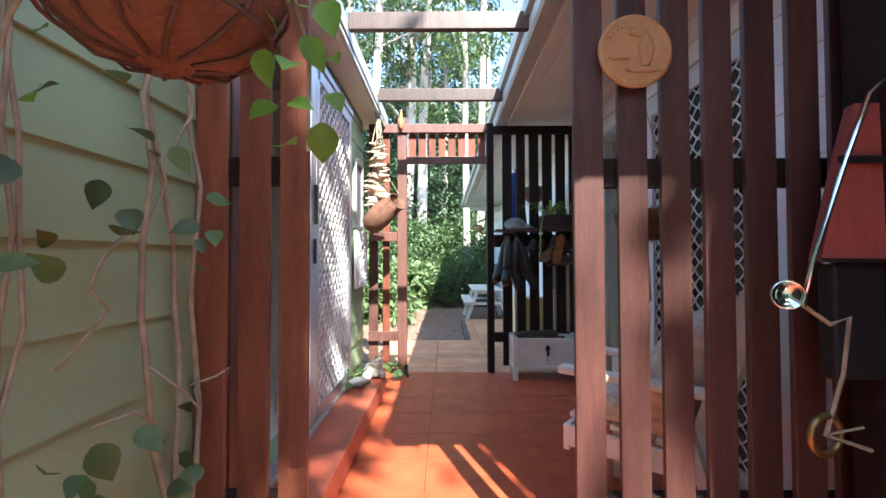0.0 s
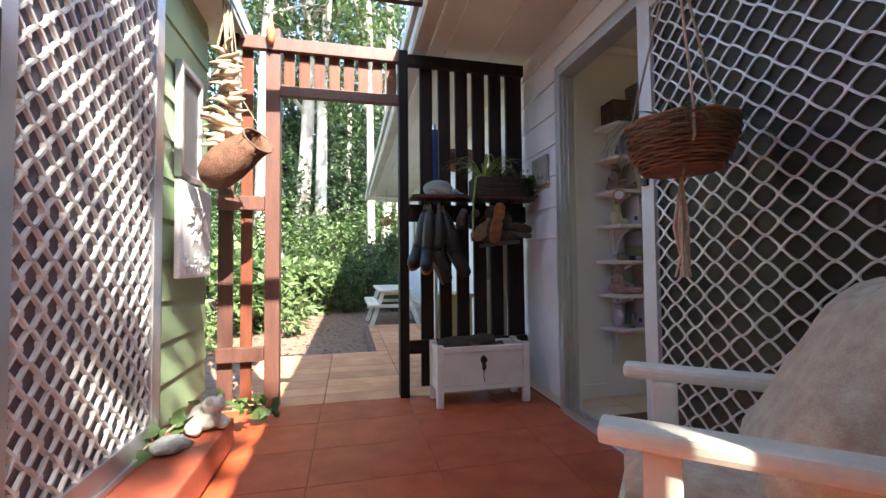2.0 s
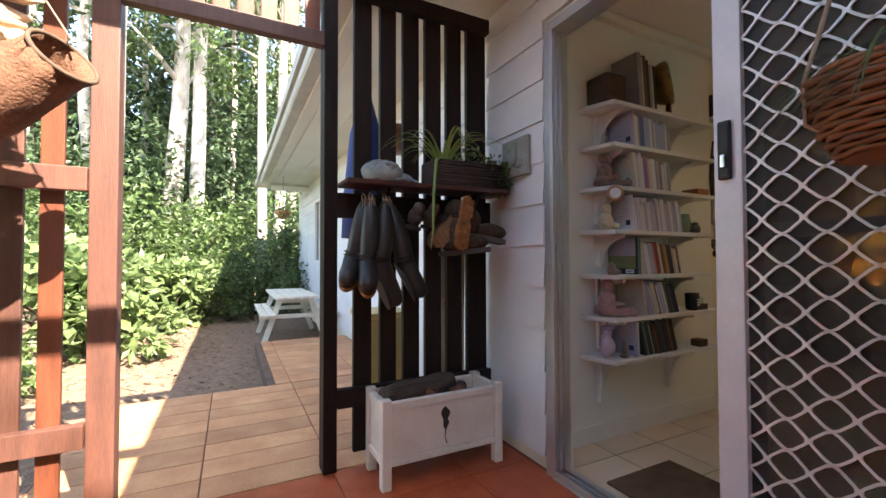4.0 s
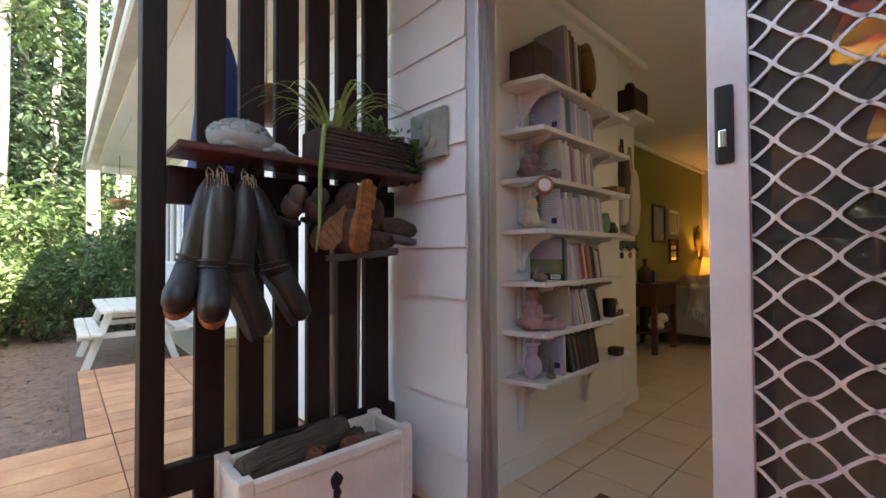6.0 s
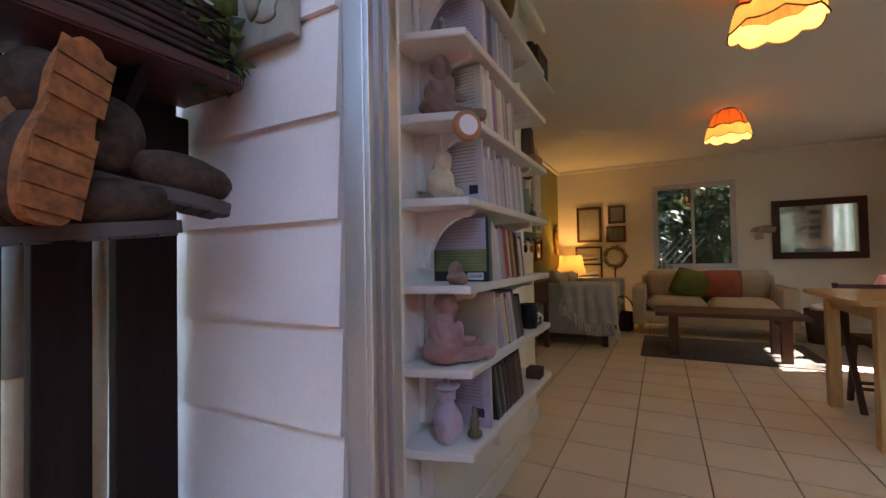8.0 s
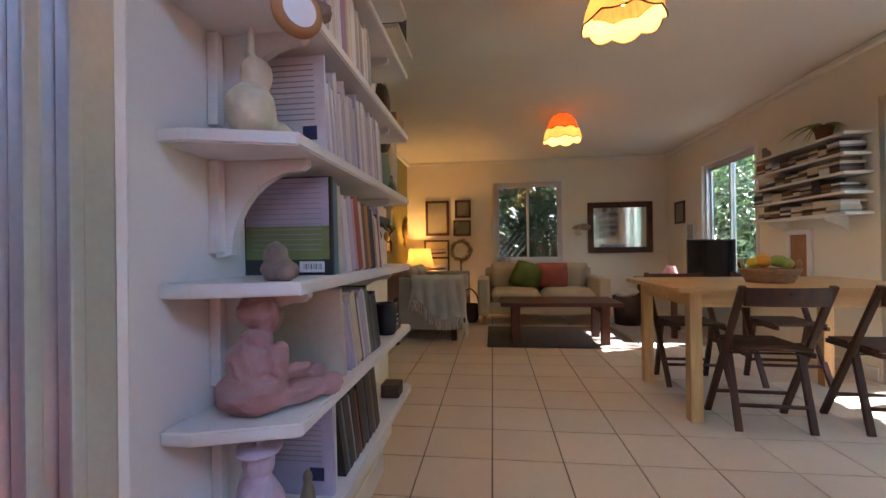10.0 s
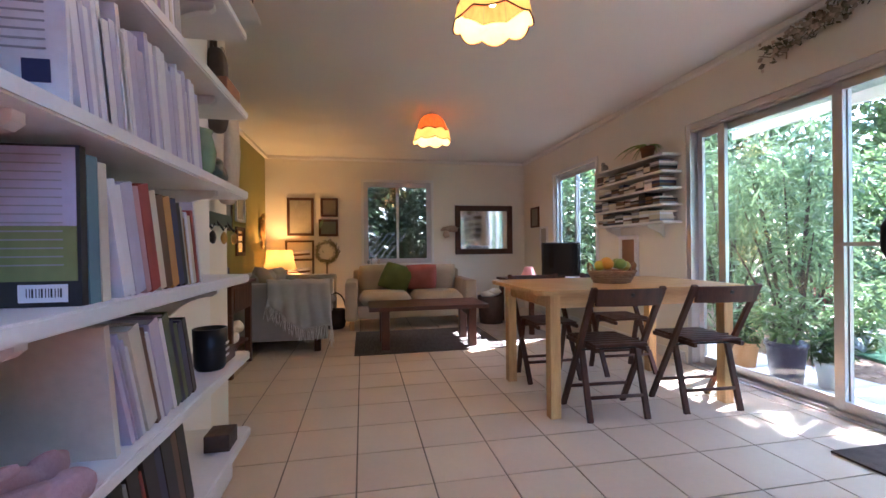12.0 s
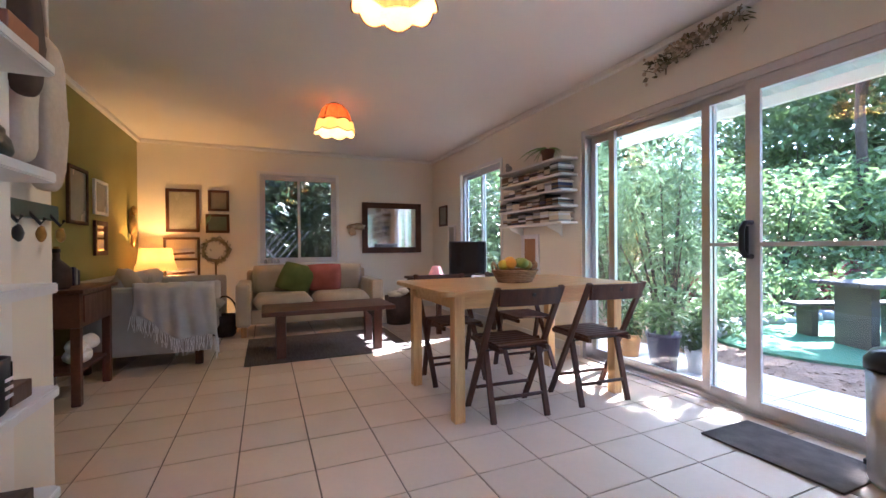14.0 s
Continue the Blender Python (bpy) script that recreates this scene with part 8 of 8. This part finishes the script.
pt = thing("picnic_table", pose(4.12, -3.0, -0.10, 0, 0, 67), "weathered dark grey timber picnic table on the lawn", "picnic table")
GT = shade_of("weathered_grey_timber", (0.10, 0.085, 0.075), 0.85, stretch=(1, 6, 6), bump=0.5)
for i in range(5):
    part("plank", block(-0.75, 0.75, -0.36 + 0.145 * i, -0.225 + 0.145 * i, 0.65, 0.69, 0.005), GT, pt)
for s in (-1, 1):
    for i in range(2):
        part("bench_plank", block(-0.75, 0.75, s * 0.62 - 0.13 + 0.135 * i, s * 0.62 - 0.005 + 0.135 * i, 0.36, 0.395, 0.005), GT, pt)
    for x in (-0.55, 0.50):
        part("bench_leg", block(x, x + 0.08, s * 0.62 - 0.11, s * 0.62 + 0.11, 0.0, 0.359, 0.005), GT, pt)
for x in (-0.6, 0.52):
    part("leg", block(x, x + 0.09, -0.2, 0.2, 0, 0.649, 0.005), GT, pt)


def pot(x, y, r, h, mat, label, leafmat, seed, tall=0.4):
    q = random.Random(seed)
    p = thing("potted_plant", (x, y, -0.058), label, "plant")
    part("pot", lathe(bmesh.new(), [(r * 0.75, 0), (r, h * 0.9), (r * 1.08, h * 0.9), (r * 1.08, h), (r * 0.95, h), (r * 0.9, h * 0.85)], 24), mat, p, smooth=True)
    part("foliage", leaf_cloud(q, [((0, 0, h + tall * 0.5), (r * 1.3, r * 1.3, tall * 0.5)), ((0.05, 0.02, h + tall * 0.3), (r * 1.5, r * 1.2, tall * 0.3))], 260, 0.09, 0.03), leafmat, p)


pot(4.45, 0.27, 0.125, 0.34, shade_of("plum_glaze", (0.09, 0.07, 0.10), 0.3), "plum glazed pot with a leafy plant on the patio", M["leaflight"], 3)
pot(4.33, 0.02, 0.09, 0.20, M["white"], "white pot with a small shrub on the patio", M["leaf"], 4, 0.3)
pot(4.95, 0.10, 0.10, 0.22, M["terracotta"], "terracotta pot on the patio", M["leaf"], 6, 0.35)

bam = bush("bamboo", (0.8, 0.7, 2.2), 44, 2600, 0.17, M["bamboo"], "light green bamboo with narrow leaves by the patio", 21, 0.16, 0.4)
place(bam, [(5.6, -1.25, 0, 1.0), (6.8, -1.6, 70, 1.05), (7.9, -1.2, 210, 1.05), (7.2, -3.6, 20, 1.1)])
low = bush("shrub", (0.7, 0.7, 0.55), 20, 900, 0.10, M["leaflight"], "low pale green garden shrub beyond the lawn", 23, 0.5)
place(low, [(5.75, -2.6, 0, 0.9), (5.9, -4.2, 90, 1.1), (5.0, -5.6, 180, 1.2), (3.6, -7.0, 40, 1.2), (2.0, -7.8, 240, 1.3), (5.4, -6.8, 300, 1.4), (0.3, -8.2, 120, 1.4), (5.55, -1.85, 200, 0.6), (6.9, -5.2, 15, 1.3)])
gm = bush("shrub", (1.3, 1.3, 2.2), 44, 2600, 0.15, M["leaflight"], "dense green garden shrub behind the lawn", 25, 0.45)
place(gm, [(7.2, -6.4, 0, 1.1), (4.8, -9.0, 60, 1.2), (1.8, -10.0, 130, 1.2), (9.2, -4.2, 220, 1.2), (-1.0, -10.2, 20, 1.2), (7.0, -9.8, 280, 1.4), (9.8, -8.0, 100, 1.4), (11.2, -3.0, 190, 1.2), (12.8, -2.4, 30, 1.5), (8.6, -2.6, 310, 0.9), (3.2, -9.6, 75, 1.1), (6.0, -8.2, 145, 1.2), (-2.6, -9.4, 265, 1.2)])
gd = bush("shrub", (2.4, 2.2, 5.0), 70, 4600, 0.22, M["leaf"], "tall green trees closing the garden", 27, 0.42)
place(gd, [(9.5, -12.0, 0, 1.2), (5.0, -13.5, 90, 1.25), (0.5, -14.0, 180, 1.25), (-4.0, -13.5, 270, 1.25), (13.5, -9.0, 45, 1.3), (15.0, -4.0, 135, 1.3), (-8.5, -10.0, 225, 1.3), (11.5, -15.5, 20, 1.6), (3.0, -17.5, 200, 1.7), (-3.0, -18.0, 100, 1.7), (7.5, -16.0, 310, 1.8), (16.5, -12.0, 70, 1.9), (-0.5, -20.5, 250, 2.2), (6.0, -21.0, 160, 2.3), (12.5, -20.0, 10, 2.3), (19.0, -7.0, 120, 2.0)])
rl = bush("shrub", (0.35, 0.35, 0.6), 10, 240, 0.20, M["redleaf"], "red-leaved cordyline shrub in the garden", 31, 0.2)
place(rl, [(6.0, -6.0, 0, 1.0), (4.2, -7.9, 90, 1.1), (7.4, -4.2, 20, 0.8)])
rr_ = random.Random(8)
for i in range(26):
    u = i / 25
    x, y = (5.0 + 0.6 * min(1, u * 2), -0.9 - 1.6 * min(1, u * 2)) if u < 0.5 else (5.6 - 0.6 * (u - 0.5) * 2, -2.5 - 3.5 * (u - 0.5) * 2)
    rk_ = part("rock", blob(bmesh.new(), (0, 0, 0), (rr_.uniform(0.09, 0.16), rr_.uniform(0.08, 0.14), rr_.uniform(0.07, 0.11)), i, 0.5, 2), M["stone"], at=pose(x + rr_.uniform(0.02, 0.12), y, -0.07, 0, 0, rr_.uniform(0, 360)), smooth=True)
    tagged(rk_, "grey garden rock edging the lawn", "rock", "rock edging")

# outside the two room windows
yucca = thing("yucca", (6.7, -0.35, -0.06), "spiky green yucca outside the side window", "plant")
part("trunk", tube(bmesh.new(), [(0, 0, 0), (0.02, 0, 0.9)], [0.06, 0.05], 10), M["log"], yucca, smooth=True)
part("foliage", grass_plant(random.Random(5), 60, 0.75, 0.35, 0.022, 0.75), M["leaflight"], yucca, at=pose(0.02, 0, 0.85))
ge = bush("shrub", (0.9, 2.0, 2.4), 50, 3200, 0.13, M["leafdark"], "dark glossy hedge outside the end window", 35, 0.45)
place(ge, [(10.4, 2.4, 0, 1.0), (10.6, 4.6, 180, 1.1), (10.5, 0.4, 10, 1.1), (12.0, 3.0, 90, 1.5), (11.3, 1.4, 40, 1.4), (11.4, 3.6, 250, 1.45), (12.6, 5.2, 130, 1.7), (12.8, 1.0, 310, 1.8), (14.5, 2.6, 200, 2.4), (14.5, 5.5, 20, 2.4), (9.6, -0.9, 70, 0.95), (11.4, -1.9, 160, 1.3)])
lat = thing("lattice_panel", (9.6, 3.75, -0.13), "grey-blue diagonal lattice panel outside the end window", "lattice")
for i in range(14):
    for s in (-1, 1):
        c = -0.7 + 0.11 * i
        part("lath", block(-0.004, 0.004, -0.012, 0.012, -0.75, 0.75), shade_of("grey_blue_paint", (0.32, 0.36, 0.44), 0.6), lat, at=pose(0.009 * s, c, 0.85, s * 40, 0, 0))

# added trees, crowns out of view: they shade the passage and patio
eucalypt(8.9, -6.6, 0.13, 13.0, 301, count=1400)
q_ = random.Random(70)
path_shade_tree = thing("tree", (1.2, -7.4, -0.16), "unseen spreading tree added to shade the entrance path", "tree")
part("trunk", tube(bmesh.new(), [(0, 0, 0), (0.1, 0.3, 4), (0.4, 1.2, 8.5)], [0.2, 0.16, 0.06], 10), M["bark"], path_shade_tree, smooth=True)
part("crown", leaf_cloud(q_, [((q_.uniform(-1.8, 1.6), q_.uniform(0.6, 3.6), q_.uniform(6.6, 9.2)), (0.7, 0.7, 0.45)) for _ in range(36)], 5000, 0.28, 0.14, 0.6, 0.3), M["leafdark"], path_shade_tree)
shade_tree = thing("tree", (6.6, -8.6, -0.16), "spreading tree added beyond the lawn to shade the patio", "tree")
part("trunk", tube(tube(bmesh.new(), [(0, 0, 0), (0.1, 0.1, 4), (-0.3, 0.8, 8.5)], [0.11, 0.09, 0.04], 10), [(0.1, 0.1, 4), (-1.2, 1.4, 8)], [0.06, 0.03], 8), M["log"], shade_tree, smooth=True)
q_ = random.Random(77)
part("crown", leaf_cloud(q_, [((q_.uniform(-2.4, 0.5), q_.uniform(0.0, 3.2), q_.uniform(6.8, 9.6)), (0.8, 0.8, 0.5)) for _ in range(15)], 2000, 0.30, 0.14, 0.6, 0.3), M["leafdark"], shade_tree)

# framed painting on the wall inside the second house
picture(0, 0, 0.34, 0.90, M["rosewood"], ART[0], "dark framed still-life painting inside the doorway", pose(-1.17, 3.396, 1.01), 0.05)


# ---- floor pieces ----
xs = [2.0] + [4.28 + 0.325 * i for i in range(-6, 13)] + [8.515]
ys = [0.69] + [3.41 + 0.325 * j for j in range(-8, 5)] + [4.79]
for xa, xb in zip(xs, xs[1:]):
    for ya, yb in zip(ys, ys[1:]):
        if xb - xa > 0.05 and yb - ya > 0.05 and not (xb < 3.8 and ya > 3.95):
            floor_tile(xa + 0.004, xb - 0.004, ya + 0.004, yb - 0.004)
pavers(passage, M["redtile"], [-0.16, 0.42, 0.99, 1.56, 1.90], 1.39, 4.25, 0.36, 0.003)
pavers(passage, M["redtile"], [-0.16, 0.42, 0.99, 1.56, 1.90], -1.13, 1.39, 0.63, 0.003)
pavers(passage, M["paver"], [-0.24, 0.43, 1.0, 1.57, 1.90], 4.255, 5.86, 0.2)
pavers(terrace, M["paver"], [0.88, 1.0, 1.57, 1.90], 5.87, 7.8, 0.2)
pavers(patio, M["concrete"], [1.3 + 0.6 * i for i in range(14)], -0.42, 0.55, 0.485, 0.006, -0.048)
